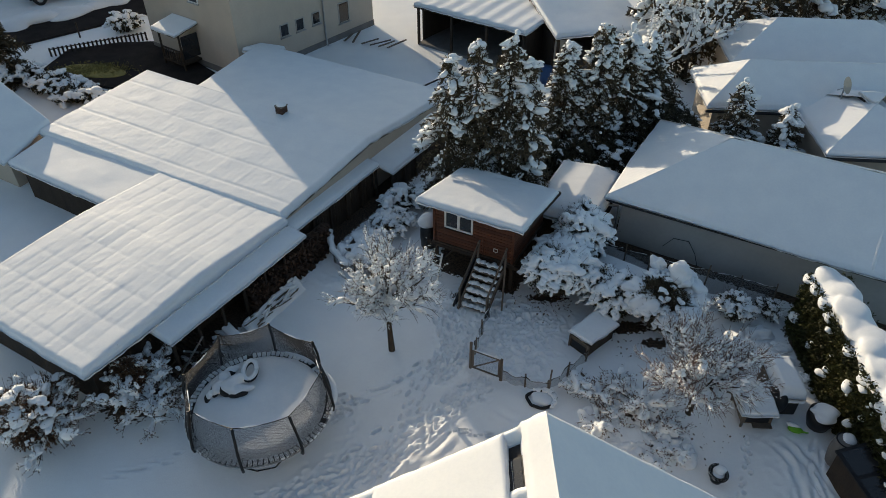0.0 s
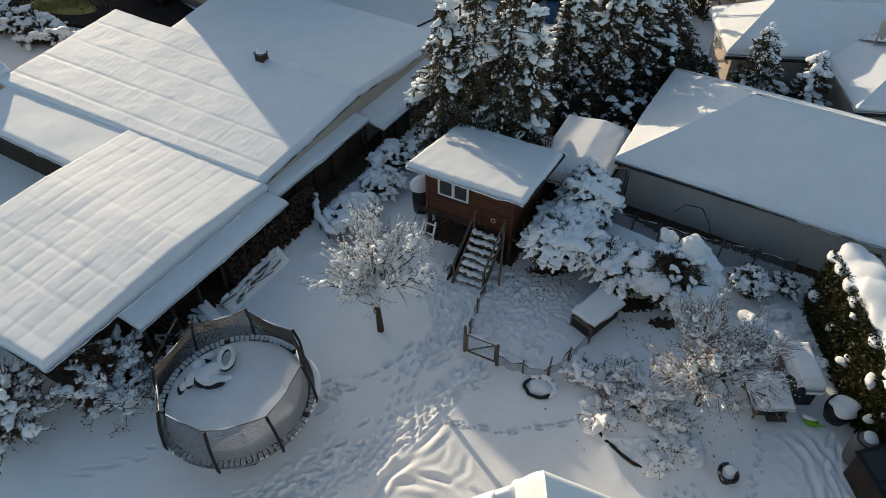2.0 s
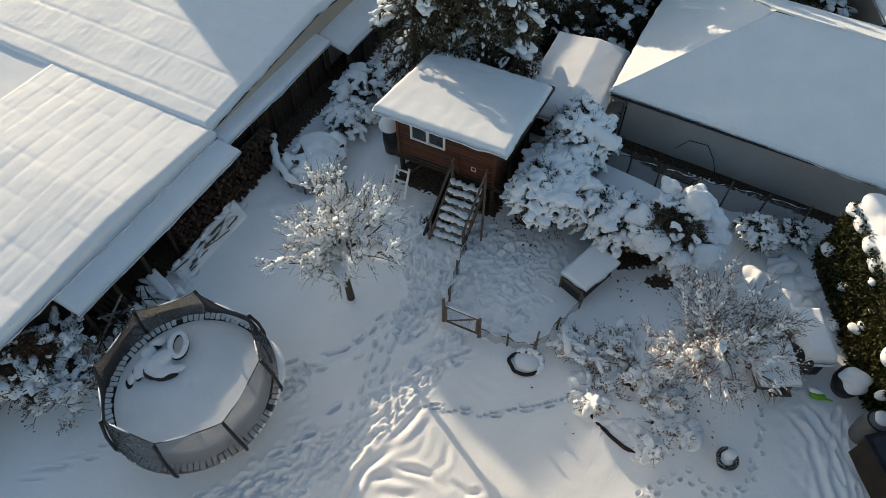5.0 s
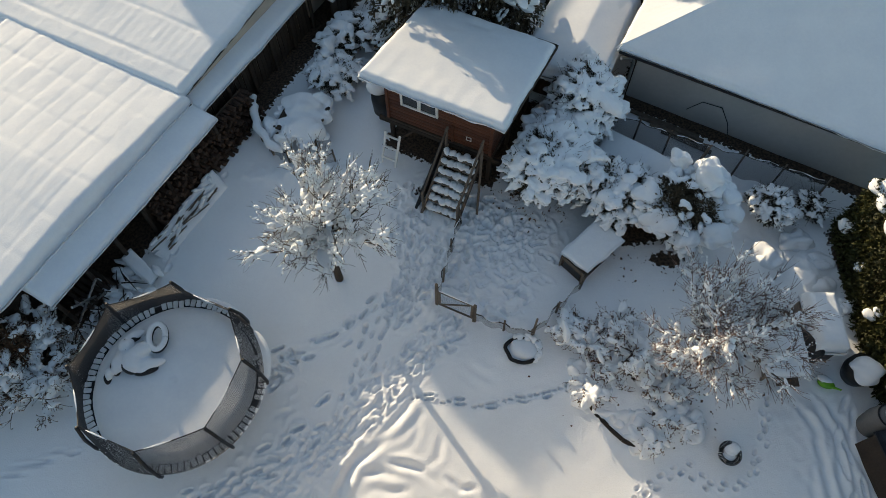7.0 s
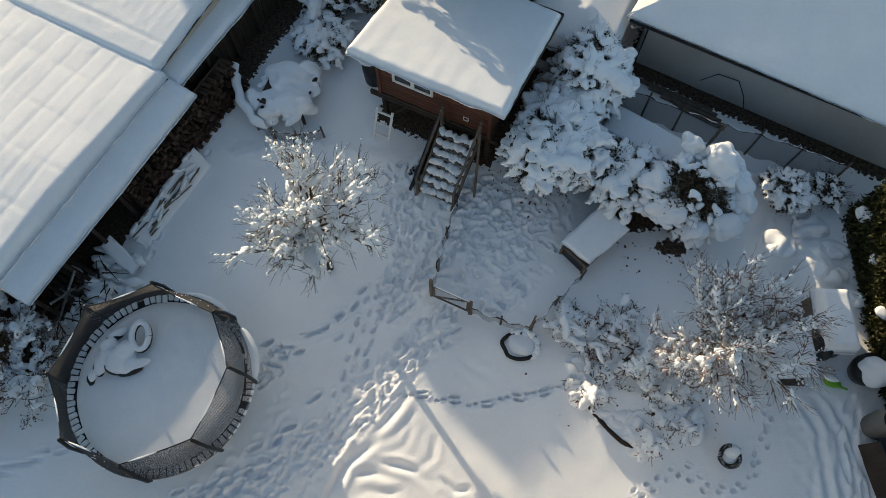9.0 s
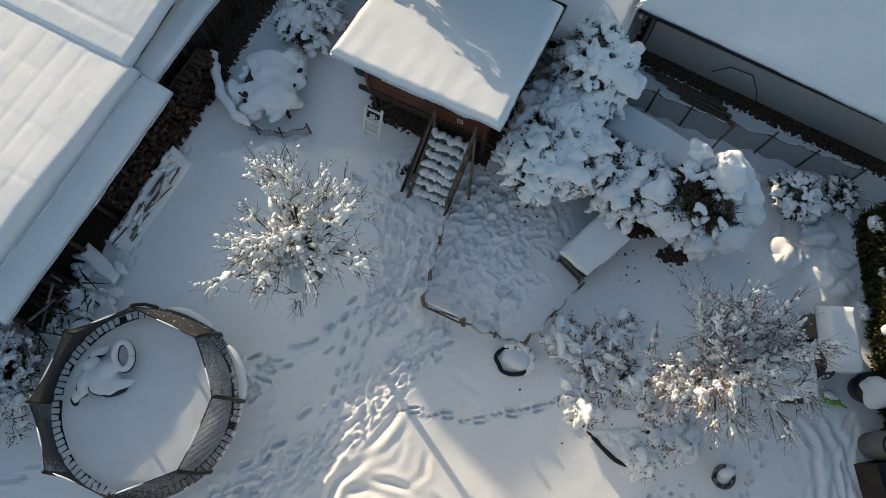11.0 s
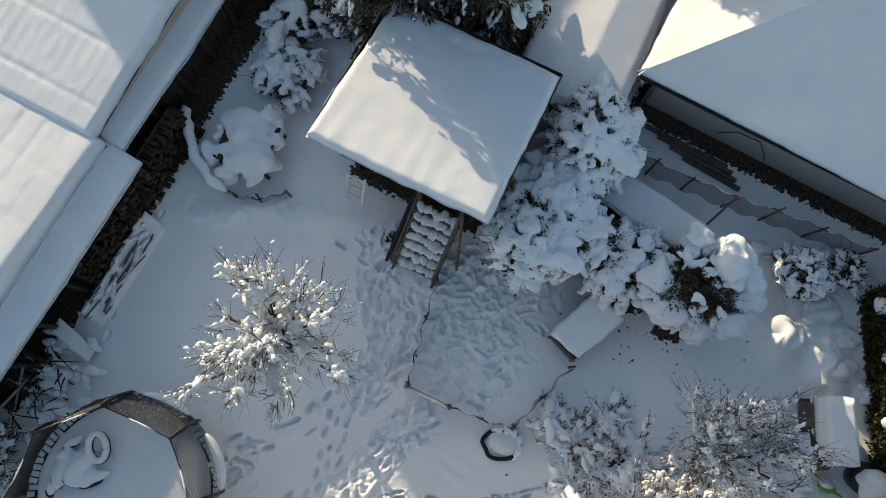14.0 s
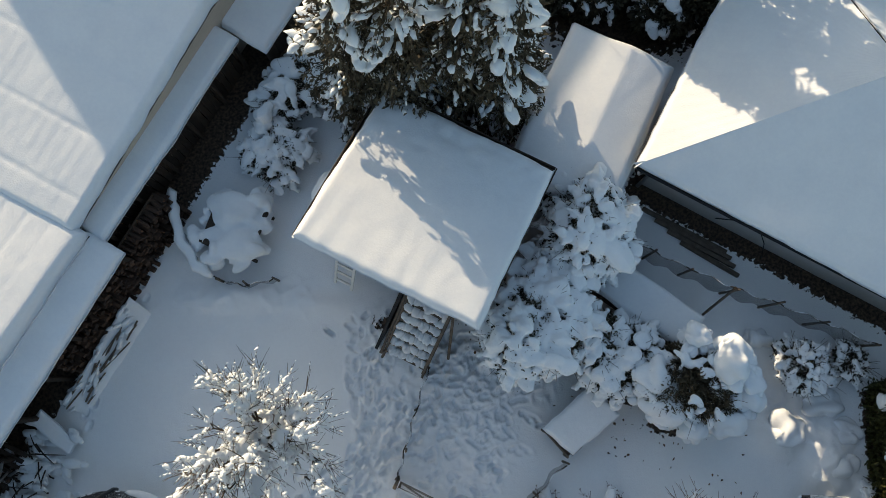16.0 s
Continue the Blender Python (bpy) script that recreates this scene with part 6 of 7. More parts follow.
# ---- hen run: gate, fence, coop ----
rng = np.random.default_rng(101)
gate = thing("gate", pose(0.80, 13.68, 0, 0, 0, -26.5), "low weathered wooden gate with wire mesh", "gate")
part("gate_post", Bag().box((0.07, 0.07, 1.15), (-0.02, 0.02, 0.50)), WOOD_GREY, gate)
part("gate_post", Bag().box((0.07, 0.07, 0.92), (0.93, 0.0, 0.40)), WOOD_GREY, gate)
part("rail", Bag().box((0.84, 0.035, 0.05), (0.46, 0, 0.80)), WOOD_GREY, gate)
part("rail", Bag().box((0.84, 0.035, 0.05), (0.46, 0, 0.12)), WOOD_GREY, gate)
for x in (0.06, 0.86):
    part("stile", Bag().box((0.05, 0.035, 0.73), (x, 0.0, 0.46)), WOOD_GREY, gate)
part("brace", Bag().beam((0.10, -0.004, 0.16), (0.82, -0.004, 0.76), 0.03, 0.04), WOOD_GREY, gate)
wires = Bag()
for x in np.arange(0.08, 0.86, 0.045):
    wires.tube([(x, 0.012, 0.13), (x, 0.012, 0.79)], 0.0016, 3)
for z in np.arange(0.16, 0.79, 0.045):
    wires.tube([(0.06, 0.012, z), (0.86, 0.012, z)], 0.0016, 3)
part("wire_mesh", wires, METAL_GREY, gate, "thin wire mesh")
part("snow", Bag().tube([(0.05, 0, 0.84), (0.3, 0, 0.845), (0.6, 0, 0.84), (0.88, 0, 0.835)], [0.012, 0.022, 0.018, 0.012], 6), SNOW_CLUMP, gate, smooth=True)


def wire_fence(points, height, label, sag=0.12, mat=MESH_WIRE, posts=True, post_h=None):
    ob = thing("fence", pose(0, 0, 0), label, "fence", "wire fences")
    pts = [Vector((x, y, 0)) for x, y in points]
    for k, (a, b) in enumerate(zip(pts[:-1], pts[1:])):
        n = max(int((b - a).length / 0.12), 4)
        top, low = [], []
        for i in range(n + 1):
            s = i / n
            q = a.lerp(b, s)
            wob = 0.03 * math.sin(9 * s + k * 2.1)
            side = Vector((-(b - a).y, (b - a).x, 0)).normalized()
            top.append(q + side * wob + Vector((0, 0, height - sag * 4 * s * (1 - s) * (0.6 + 0.4 * math.sin(3 * k)))))
            low.append(q + side * wob * 1.5)
        part("wire_mesh", Bag().add(low + top, [(i, i + 1, n + 2 + i, n + 1 + i) for i in range(n)]), mat, ob)
        part("wire", Bag().tube(top, 0.014, 5), WOOD_DARK, ob)
        part("snow", Bag().tube([q + Vector((0, 0, 0.012)) for q in top[1:-1]], [0.003 + 0.012 * abs(math.sin(2.3 * i + k)) ** 3 for i in range(n - 1)], 5), SNOW_CLUMP, ob, smooth=True)
    if posts:
        for q in pts:
            hh = (post_h or height + 0.08) * rng.uniform(0.9, 1.12)
            part("post", Bag().tube([q + Vector((0, 0, -0.1)), q + Vector((rng.normal() * 0.03, rng.normal() * 0.03, hh))], [0.028, 0.024], 7), WOOD_GREY, ob)
    return ob


wire_fence([(1.45, 15.95), (1.18, 15.1), (0.95, 14.3), (0.80, 13.75)], 0.5, "low slack wire fence of the hen run")
wire_fence([(1.66, 13.25), (2.3, 12.98), (2.93, 12.80)], 0.42, "low slack wire fence of the hen run")
wire_fence([(2.95, 12.82), (3.55, 13.4), (4.17, 14.0)], 0.45, "low slack wire fence of the hen run")
stake = thing("stake", pose(2.93, 12.84, 0), "thin wooden stake in the snow", "stake")
part("stick", Bag().tube([(0, 0, -0.1), (0.06, 0.10, 0.78)], [0.028, 0.024], 7), WOOD_GREY, stake)

COOP = pose(3.97, 14.37, 0, 0, 0, 41)
coop = thing("hen_coop", COOP, "small dark wooden hen coop with a snowy sloping lid", "coop")
part("body", Bag().box((1.22, 0.66, 0.50), (0.66, 0, 0.20)), WOOD_DARK, coop)
# black panel on the closed body paints the shade inside the doorway
part("opening_shade", Bag().box((0.02, 0.5, 0.28), (0.045, 0, 0.2)), BLACK_PLASTIC, coop)
part("front_board", Bag().box((0.03, 0.64, 0.12), (0.04, 0, 0.40)), WOOD_GREY, coop)
for y in (-0.33, 0.33):
    part("leg", Bag().box((0.05, 0.05, 0.5), (0.03, y, 0.22)), WOOD_GREY, coop)
part("lid", slab((0.12, -0.38, 0.45), (1.34, -0.40, 0.52), (1.34, 0.40, 0.60), (0.08, 0.38, 0.52), 0.035), WOOD_DARK, coop)
part("snow_cover", sheet((0.12, -0.38, 0.455), (1.34, -0.40, 0.525), (1.34, 0.40, 0.605), (0.08, 0.38, 0.525), 0.10, 0.04, 0.07, 0.03, 111, ragged=0.07), SNOW, coop, smooth=True)

pond = thing("planter_ring", pose(2.70, 12.47, 0), "sunken old tyre rim half filled with snow", "tyre")
part("tyre", Bag().tube([((0.38 + 0.03 * math.sin(3 * a) + 0.015 * math.sin(7 * a)) * math.cos(a), (0.32 + 0.03 * math.cos(2 * a)) * math.sin(a), 0.12 + 0.02 * math.sin(5 * a)) for a in np.linspace(0, 2 * math.pi, 37)], 0.045, 10), RUBBER, pond, smooth=True)
part("snow", Bag().blob((0.03, 0, 0.08), (0.32, 0.27, 0.11), rng, ICO3, 0.2), SNOW, pond, smooth=True)
rim = Bag()
for a in np.linspace(-0.9, 1.9, 16):
    w = rng.uniform(0.04, 0.08)
    rim.blob((0.37 * math.cos(a) + rng.normal() * 0.015, 0.31 * math.sin(a) + rng.normal() * 0.015, 0.155), (w * 1.3, w, w * 0.75), rng, ICO2, 0.4, turn=a + 1.57)
part("snow_rim", rim, SNOW_CLUMP, pond, smooth=True)

# ---- flower bed ----
edge = thing("bed_edging", pose(0, 0, 0), "curved log edging of a snowed-in flower bed", "edging")
curve = [(3.72, 11.78), (3.86, 11.42), (4.08, 11.08), (4.34, 10.72), (4.62, 10.42), (4.92, 10.24), (5.22, 10.22)]
for a, b in zip(curve[:-1], curve[1:]):
    part("log", Bag().tube([(a[0], a[1], 0.09), (b[0], b[1], 0.09 + rng.normal() * 0.02)], 0.05, 8), WOOD_DARK, edge)
curve = [(5.35, 10.95), (5.62, 10.78), (5.95, 10.70)]
for a, b in zip(curve[:-1], curve[1:]):
    part("log", Bag().tube([(a[0], a[1], 0.12), (b[0], b[1], 0.11)], 0.05, 8), WOOD_DARK, edge)
for k, (x, y, sx, sy, sz) in enumerate(((4.0, 11.75, .42, .32, .22), (4.25, 11.25, .36, .38, .22), (4.75, 10.75, .45, .38, .2), (5.05, 10.45, .3, .22, .16), (5.6, 11.0, .42, .22, .18), (6.15, 10.72, .3, .2, .16), (5.0, 11.4, .5, .4, .18))):
    hp = thing("snow_heap", pose(x, y, 0), "soft heap of snow over the flower bed", "snow heap", "snow heaps in the flower bed")
    b = Bag()
    for _ in range(9):
        a, f, w = rng.uniform(0, 6.28), math.sqrt(rng.uniform()), rng.uniform(0.10, 0.20)
        b.lump((sx * f * math.cos(a), sy * f * math.sin(a), 0.05), (w * 1.2, w, sz * rng.uniform(0.4, 0.8)), rng, 0.32, turn=a)
    melt(part("snow", b, SNOW, hp, smooth=True), 0.02, 3)

# fallen leaves on the snow
lit = []
for cx0, cy0, sp, cnt in ((6.9, 11.0, 0.45, 26), (5.9, 14.2, 0.5, 16), (7.4, 13.6, 0.6, 18), (5.4, 11.5, 0.8, 50), (3.3, 16.5, 0.5, 150), (5.0, 15.0, 0.5, 30)):
    for _ in range(cnt):
        lit.append((cx0 + rng.normal() * sp, cy0 + rng.normal() * sp * 0.7, 0.06 + rng.uniform() * 0.03))
tagged(part("leaf_litter", Bag().leaves(np.array(lit), 0.07, 0.05, rng), LEAF_BROWN), "scattered brown leaves on the snow", "leaves", kind="stuff")

coil = thing("flower_pot", pose(6.76, 10.03, 0), "dark pot ringed with a black coiled hose", "pot")
part("pot", Bag().tube([(0, 0, -0.05), (0, 0, 0.2)], [0.13, 0.17], 16), BLACK_PLASTIC, coil, smooth=True)
hx = [((0.20 + 0.045 * math.cos(46 * a)) * math.cos(a), (0.20 + 0.045 * math.cos(46 * a)) * math.sin(a), 0.27 + 0.045 * math.sin(46 * a) + 0.06 * (math.cos(a - 2.2) > 0.6)) for a in np.linspace(0, 2 * math.pi, 560)]
part("coil", Bag().tube(hx, 0.009, 4), BLACK_PLASTIC, coil, smooth=True)
part("snow", Bag().blob((0, 0, 0.2), (0.17, 0.17, 0.09), rng, ICO3, 0.15), SNOW, coil, smooth=True)
part("snow", Bag().blob((0.06, 0.10, 0.30), (0.20, 0.15, 0.07), rng, ICO3, 0.2), SNOW, coil, "snow heaped over the coil", smooth=True)

# ---- right side of the garden ----
hutch = thing("rabbit_hutch", pose(8.28, 12.05, 0, 0, 0, -3), "weathered wooden hutch on legs with a snowy flat top", "hutch")
part("body", Bag().box((0.78, 0.95, 0.36), (0, 0.03, 0.36)), WOOD_GREY, hutch)
# the hutch is solid; a black panel gives its front the inner shade
part("opening_shade", Bag().box((0.60, 0.02, 0.24), (0, -0.45, 0.36)), BLACK_PLASTIC, hutch)
for x in (-0.35, 0.35):
    for y in (-0.42, 0.45):
        part("leg", Bag().box((0.06, 0.06, 0.5), (x, y, 0.2)), WOOD_GREY, hutch)
part("top", Bag().box((0.9, 1.06, 0.04), (0, 0.03, 0.56)), WOOD_GREY, hutch)
part("shelf", Bag().box((0.5, 0.25, 0.03), (0.12, -0.5, 0.22)), WOOD_GREY, hutch)
part("snow_cover", sheet((-.46, -.5, .58), (.46, -.5, .58), (.46, .57, .58), (-.46, .57, .58), 0.13, 0.05, 0.07, 0.02, 121), SNOW, hutch, smooth=True)

crate = thing("storage_box", pose(9.22, 12.65, 0, 0, 0, -2), "black tarpaulin-covered box under a tall loaf of snow", "box")
part("body", Bag().box((0.62, 1.22, 0.72), (0, 0, 0.34), bevel=0.04), BLACK_PLASTIC, crate)
part("tarpaulin", Bag().blob((-0.22, -0.35, 0.42), (0.26, 0.36, 0.34), rng, ICO3, 0.35), BLACK_PLASTIC, crate, "crumpled black sheet", smooth=True)
part("side_board", Bag().box((0.05, 0.5, 0.6), (-0.35, 0.3, 0.4)), WOOD_GREY, crate)
part("snow_cover", sheet((-.31, -.63, .71), (.36, -.63, .71), (.36, .66, .71), (-.31, .66, .71), 0.36, 0.04, 0.13, 0.03, 122), SNOW, crate, smooth=True)

pot = thing("plant_tub", pose(9.95, 11.68, 0), "round black plant tub with a thick snow cap", "tub")
part("tub", Bag().tube([(0, 0, -0.05), (0, 0, 0.3), (0, 0, 0.55)], [0.24, 0.34, 0.33], 20), BLACK_PLASTIC, pot, smooth=True)
b = Bag().lump((0.05, 0, 0.58), (0.34, 0.30, 0.16), rng, 0.14)
part("snow_cap", b, SNOW, pot, smooth=True)

can = thing("watering_can", pose(9.28, 11.48, 0, 0, 0, -25), "bright green plastic watering can half under snow", "watering can")
part("can", Bag().blob((0, 0, 0.10), (0.20, 0.10, 0.10), rng, ICO3, 0.1), GREEN_PLASTIC, can, smooth=True)
part("spout", Bag().tube([(0.15, -0.02, 0.10), (0.30, -0.05, 0.17)], [0.03, 0.02], 8), GREEN_PLASTIC, can)
part("snow", Bag().blob((-0.05, 0.06, 0.17), (0.17, 0.10, 0.07), rng, ICO2, 0.2), SNOW_CLUMP, can, smooth=True)

frame_box = thing("cold_frame", pose(10.02, 9.5, 0, 0, 0, 8), "dark garden cabinet with glass lid and snow on its edge", "cold frame")
part("body", Bag().box((0.95, 1.5, 0.95), (0.1, 0, 0.45)), WOOD_DARK, frame_box)
part("lid", slab((-.42, -.8, 0.92), (.66, -.8, 1.18), (.66, .8, 1.18), (-.42, .8, 0.92), 0.05), METAL_DARK, frame_box)
for y in (-0.38, 0.38):
    part("pane", slab((-.34, y - .33, 0.945), (.50, y - .33, 1.147), (.50, y + .33, 1.147), (-.34, y + .33, 0.945), 0.012), GLASS, frame_box)
part("snow_cover", sheet((.42, -.82, 1.13), (.80, -.82, 1.21), (.80, .82, 1.21), (.42, .82, 1.13), 0.12, 0.05, 0.09, 0.02, 123), SNOW, frame_box, smooth=True)
barrel = thing("water_barrel", pose(9.95, 10.55, 0), "grey-green rain barrel with a snowy lid", "barrel")
part("barrel", Bag().tube([(0, 0, -0.05), (0, 0, 0.05), (0, 0, 0.45), (0, 0, 0.85), (0, 0, 0.88)], [0.24, 0.26, 0.30, 0.26, 0.24], 20), PLINTH, barrel, smooth=True)
part("rim", Bag().tube([(0.24 * math.cos(a), 0.24 * math.sin(a), 0.88) for a in np.linspace(0, 2 * math.pi, 25)], 0.02, 6), METAL_DARK, barrel, smooth=True)
part("snow_cap", Bag().blob((0.08, 0.06, 0.88), (0.17, 0.16, 0.06), rng, ICO3, 0.2), SNOW, barrel, smooth=True)

heap = thing("snow_heap", pose(8.72, 14.45, 0), "rounded heap of snow catching the sun", "snow heap", "snow heaps")
b = Bag().lump((0, 0, 0.08), (0.42, 0.34, 0.34), rng, 0.22)
part("snow", b, SNOW, heap, smooth=True)
for x, y, s in ((9.75, 13.95, 0.3), (10.1, 14.5, 0.26), (9.6, 15.1, 0.3), (10.35, 13.3, 0.22), (8.4, 16.4, 0.34)):
    heap = thing("snow_heap", pose(x, y, 0), "rounded heap of snow over garden clutter", "snow heap", "snow heaps")
    b = Bag().lump((0, 0, 0.04), (s, s * 0.8, s * 0.6), rng, 0.28)
    part("snow", b, SNOW, heap, smooth=True)

# fence and clutter along the bungalow
wire_fence([(5.35, 18.62), (6.1, 18.2), (6.85, 17.83), (7.7, 17.42), (8.5, 17.1), (9.4, 16.72), (10.4, 16.25)], 0.88, "sagging chain-link fence rimmed with snow", 0.05, CHAIN_LINK)
plank = thing("plank", pose(0, 0, 0), "weathered plank propped on the fence", "plank")
part("board", Bag().beam((7.25, 16.95, 0.1), (7.75, 17.45, 0.75), 0.04, 0.09), WOOD_GREY, plank)
lowroof = thing("compost_bin", pose(5.35, 18.1, 0, 0, 0, -36), "low compost bin with a flat snow-covered lid", "compost bin")
part("body", prism([(0.05, -0.75), (2.05, -0.75), (2.05, -0.05), (0.05, -0.05)], -0.1, 0.66), WOOD_DARK, lowroof)
part("lid", slab((0, -.8, .70), (2.1, -.8, .70), (2.1, 0, .70), (0, 0, .70), 0.04), WOOD_DARK, lowroof)
part("snow_cover", sheet((0, -.8, .70), (2.1, -.8, .70), (2.1, 0, .70), (0, 0, .70), 0.13, 0.06, 0.08, 0.02, 131), SNOW, lowroof, smooth=True)
for k in range(4):
    tb = thing("timber", RIGHT @ pose(0.7 + k * 0.35, -0.35 - 0.09 * k + 0.25, 0.06), "old timber lying along the house wall", "timber", "timbers along the wall")
    part("beam", Bag().beam((0, 0, 0), (2.0 - 0.2 * k, rng.normal() * 0.05, 0), 0.09), WOOD_GREY, tb)
wirecoil = thing("cable", RIGHT @ pose(2.1, 0.3, 0), "bent black cable hanging on the house wall", "cable")
part("line", Bag().tube([(0.0, 0.04, 0.4), (0.3, 0.04, 0.85), (0.8, 0.04, 0.9), (1.1, 0.0, 0.5), (1.3, -0.15, 0.1)], 0.012, 5), BLACK_PLASTIC, wirecoil, smooth=True)

# ---- beside the playhouse and the barn ----
tun = thing("water_barrel", pose(-0.50, 19.55, 0), "black rain barrel with a tall snow dome beside the playhouse", "barrel")
part("barrel", Bag().tube([(0, 0, -0.05), (0, 0, 0.5), (0, 0, 0.95)], [0.27, 0.31, 0.29], 18), BLACK_PLASTIC, tun, smooth=True)
part("snow_cap", Bag().blob((0, 0, 1.06), (0.40, 0.38, 0.30), rng, ICO3, 0.12, 0.3), SNOW, tun, smooth=True)

bench = thing("garden_table", pose(-2.62, 18.95, 0, 0, 0, -20), "garden table with chairs buried under one thick snow cover", "table")
part("tabletop", Bag().box((1.15, 1.1, 0.05), (0, 0, 0.5)), WOOD_DARK, bench)
for x in (-0.55, 0.55):
    for y in (-0.5, 0.5):
        part("leg", Bag().box((0.07, 0.07, 0.6), (x, y, 0.25)), WOOD_DARK, bench)
laid = Bag().lump((0.05, 0.28, 0.52), (0.62, 0.46, 0.24), rng, 0.16).lump((0.02, -0.32, 0.50), (0.66, 0.42, 0.22), rng, 0.16)
for x, y, s in ((-0.50, 0.50, 0.26), (0.55, 0.42, 0.24), (0.60, -0.30, 0.22), (-0.55, -0.45, 0.28), (0.15, 0.70, 0.24), (-0.62, 0.05, 0.24), (0.30, -0.66, 0.24), (-0.15, -0.70, 0.22)):
    laid.lump((x, y, 0.38), (s, s * 0.9, 0.24), rng, 0.30, turn=x * 3)
melt(part("snow_cover", laid, SNOW, bench, smooth=True), 0.03, 4)
curvef = [(-4.05, 19.85), (-3.92, 19.2), (-3.72, 18.6), (-3.4, 18.15), (-2.95, 17.85), (-2.4, 17.72), (-1.75, 17.85)]
border = wire_fence(curvef, 0.42, "low wire border fence thickly capped with snow", 0.04)
b = Bag()
cv = [Vector((x, y, 0.46)) for x, y in curvef[:5]]
fine = [cv[k].lerp(cv[k + 1], s) for k in range(4) for s in (0, 0.25, 0.5, 0.75)]
part("snow_roll", Bag().tube([q + Vector((rng.normal() * .02, rng.normal() * .02, rng.normal() * .02)) for q in fine], [0.04] + [rng.uniform(0.07, 0.13) for _ in fine[2:]] + [0.04], 8), SNOW_CLUMP, border, smooth=True)

pile = thing("woodpile", BARN @ pose(0.72, -2.6, 0), "long stack of split firewood under the lean-to eave", "woodpile")
logs = []
for k in range(4):
    b = Bag().tube([(-0.15, 0, 0), (0.15, 0, 0)], 0.062, (7, 3, 4, 5)[k])
    b.v = [np.concatenate(b.v) * np.array((1, 1 + 0.12 * k, 1.0 - 0.12 * k))]
    me = b.mesh("log")
    me.materials.append(LOG_END)
    logs.append(me)
part("back_board", Bag().box((0.04, 4.0, 1.0), (-0.2, 1.9, 0.5)), WOOD_DARK, pile)
count = 0
for r in range(9):
    for k in range(33):
        if count < 297 and rng.uniform() < 0.95:
            part("log", logs[int(rng.integers(0, 4))], LOG_END, pile, at=pose(rng.normal() * 0.05 + 0.10 - 0.022 * r, k * 0.122 + (0.06 if r % 2 else 0) + rng.normal() * 0.02, 0.05 + r * 0.108 + rng.normal() * 0.012, rng.uniform(0, 360), rng.normal() * 5, rng.normal() * 7))
            count += 1

stack = thing("board_stack", BARN @ pose(1.0, -3.35, 0), "slanted stack of old boards half buried in ragged snow", "boards")
part("snow", sheet((-0.04, 0.0, 0.16), (0.46, 0.05, -0.08), (0.48, 2.45, -0.08), (-0.02, 2.5, 0.26), 0.10, 0.05, 0.10, 0.05, 150, ragged=0.07), SNOW, stack, smooth=True)
for k in range(26):
    u, v, L = rng.uniform(0.02, 0.40), rng.uniform(0.15, 2.2), rng.uniform(0.15, 0.55)
    me = Bag().box((rng.uniform(0.018, 0.045), L, 0.03), bevel=0.006).mesh("board")
    part("board", me, WOOD_GREY, stack, at=pose(u, v, 0.265 + 0.04 * v - 0.5 * u, rng.normal() * 3, 26, rng.normal() * 9))
for k in range(30):
    u, v, s = rng.uniform(0.0, 0.40), rng.uniform(0.0, 2.4), rng.uniform(0.03, 0.08)
    part("snow", Bag().blob((u, v, 0.27 + 0.04 * v - 0.5 * u), (s * 0.8, s * rng.uniform(1.3, 3.0), s * 0.4), rng, ICO1, 0.4, turn=rng.normal() * 0.3), SNOW_CLUMP, stack, smooth=True)
trough = thing("plank", BARN @ pose(0, 0, 0), "snow-covered plank lying out from the shed", "plank")
part("board", Bag().beam((0.75, -3.75, 0.35), (1.65, -3.95, 0.15), 0.22, 0.05), WOOD_DARK, trough)
part("snow", sheet((0.75, -3.90, .36), (1.65, -4.08, .18), (1.65, -3.84, .18), (0.75, -3.60, .36), 0.08, 0.05, 0.06, 0.03, 151), SNOW, trough, smooth=True)
rubble = thing("brushwood", BARN @ pose(1.15, -4.9, 0), "heap of brushwood and canes under ragged snow", "brushwood")
b, w = Bag(), Bag()
for _ in range(44):
    p = Vector((rng.normal() * 0.35, rng.normal() * 0.5, rng.uniform(0.05, 0.36)))
    d = Vector((rng.uniform(-0.6, 0.6), rng.uniform(-0.4, 0.4), rng.uniform(-0.05, 0.25)))
    b.tube([p, p + d * 0.5 + Vector((0, 0, 0.05)), p + d], [0.018, 0.014, 0.006], 5)
for _ in range(40):
    q, s, a = np.array((rng.normal() * 0.34, rng.normal() * 0.52, rng.uniform(0.12, 0.24))), rng.uniform(0.06, 0.14), rng.uniform(-0.5, 0.9)
    for m in range(int(rng.integers(2, 5))):
        w.blob(q, (s * 1.5, s * 0.8, s * 0.5), rng, ICO2, 0.5, turn=a)
        q, s = q + np.array((math.cos(a), math.sin(a), -0.12)) * s * 1.2 + rng.normal(size=3) * s * 0.2, s * rng.uniform(0.6, 0.95)
part("brush", b, WOOD_DARK, rubble, stuff=True)
part("snow", w, SNOW_CLUMP, rubble, smooth=True, stuff=True)
cart = thing("junk_heap", BARN @ pose(0.55, -5.2, 0), "dark clutter of pipes and boards beneath the lean-to", "clutter")
for k in range(7):
    part("pipe", Bag().tube([(rng.uniform(-.3, .3), rng.uniform(-.5, .6), 0.05), (rng.uniform(0, .5), rng.uniform(-.5, .6), rng.uniform(0.4, 1.0))], 0.03, 7), WOOD_DARK if k % 2 else METAL_GREY, cart)
pallet = Bag().box((0.9, 0.09, 0.03)).mesh("slat")
pallet.materials.append(WOOD_DARK)
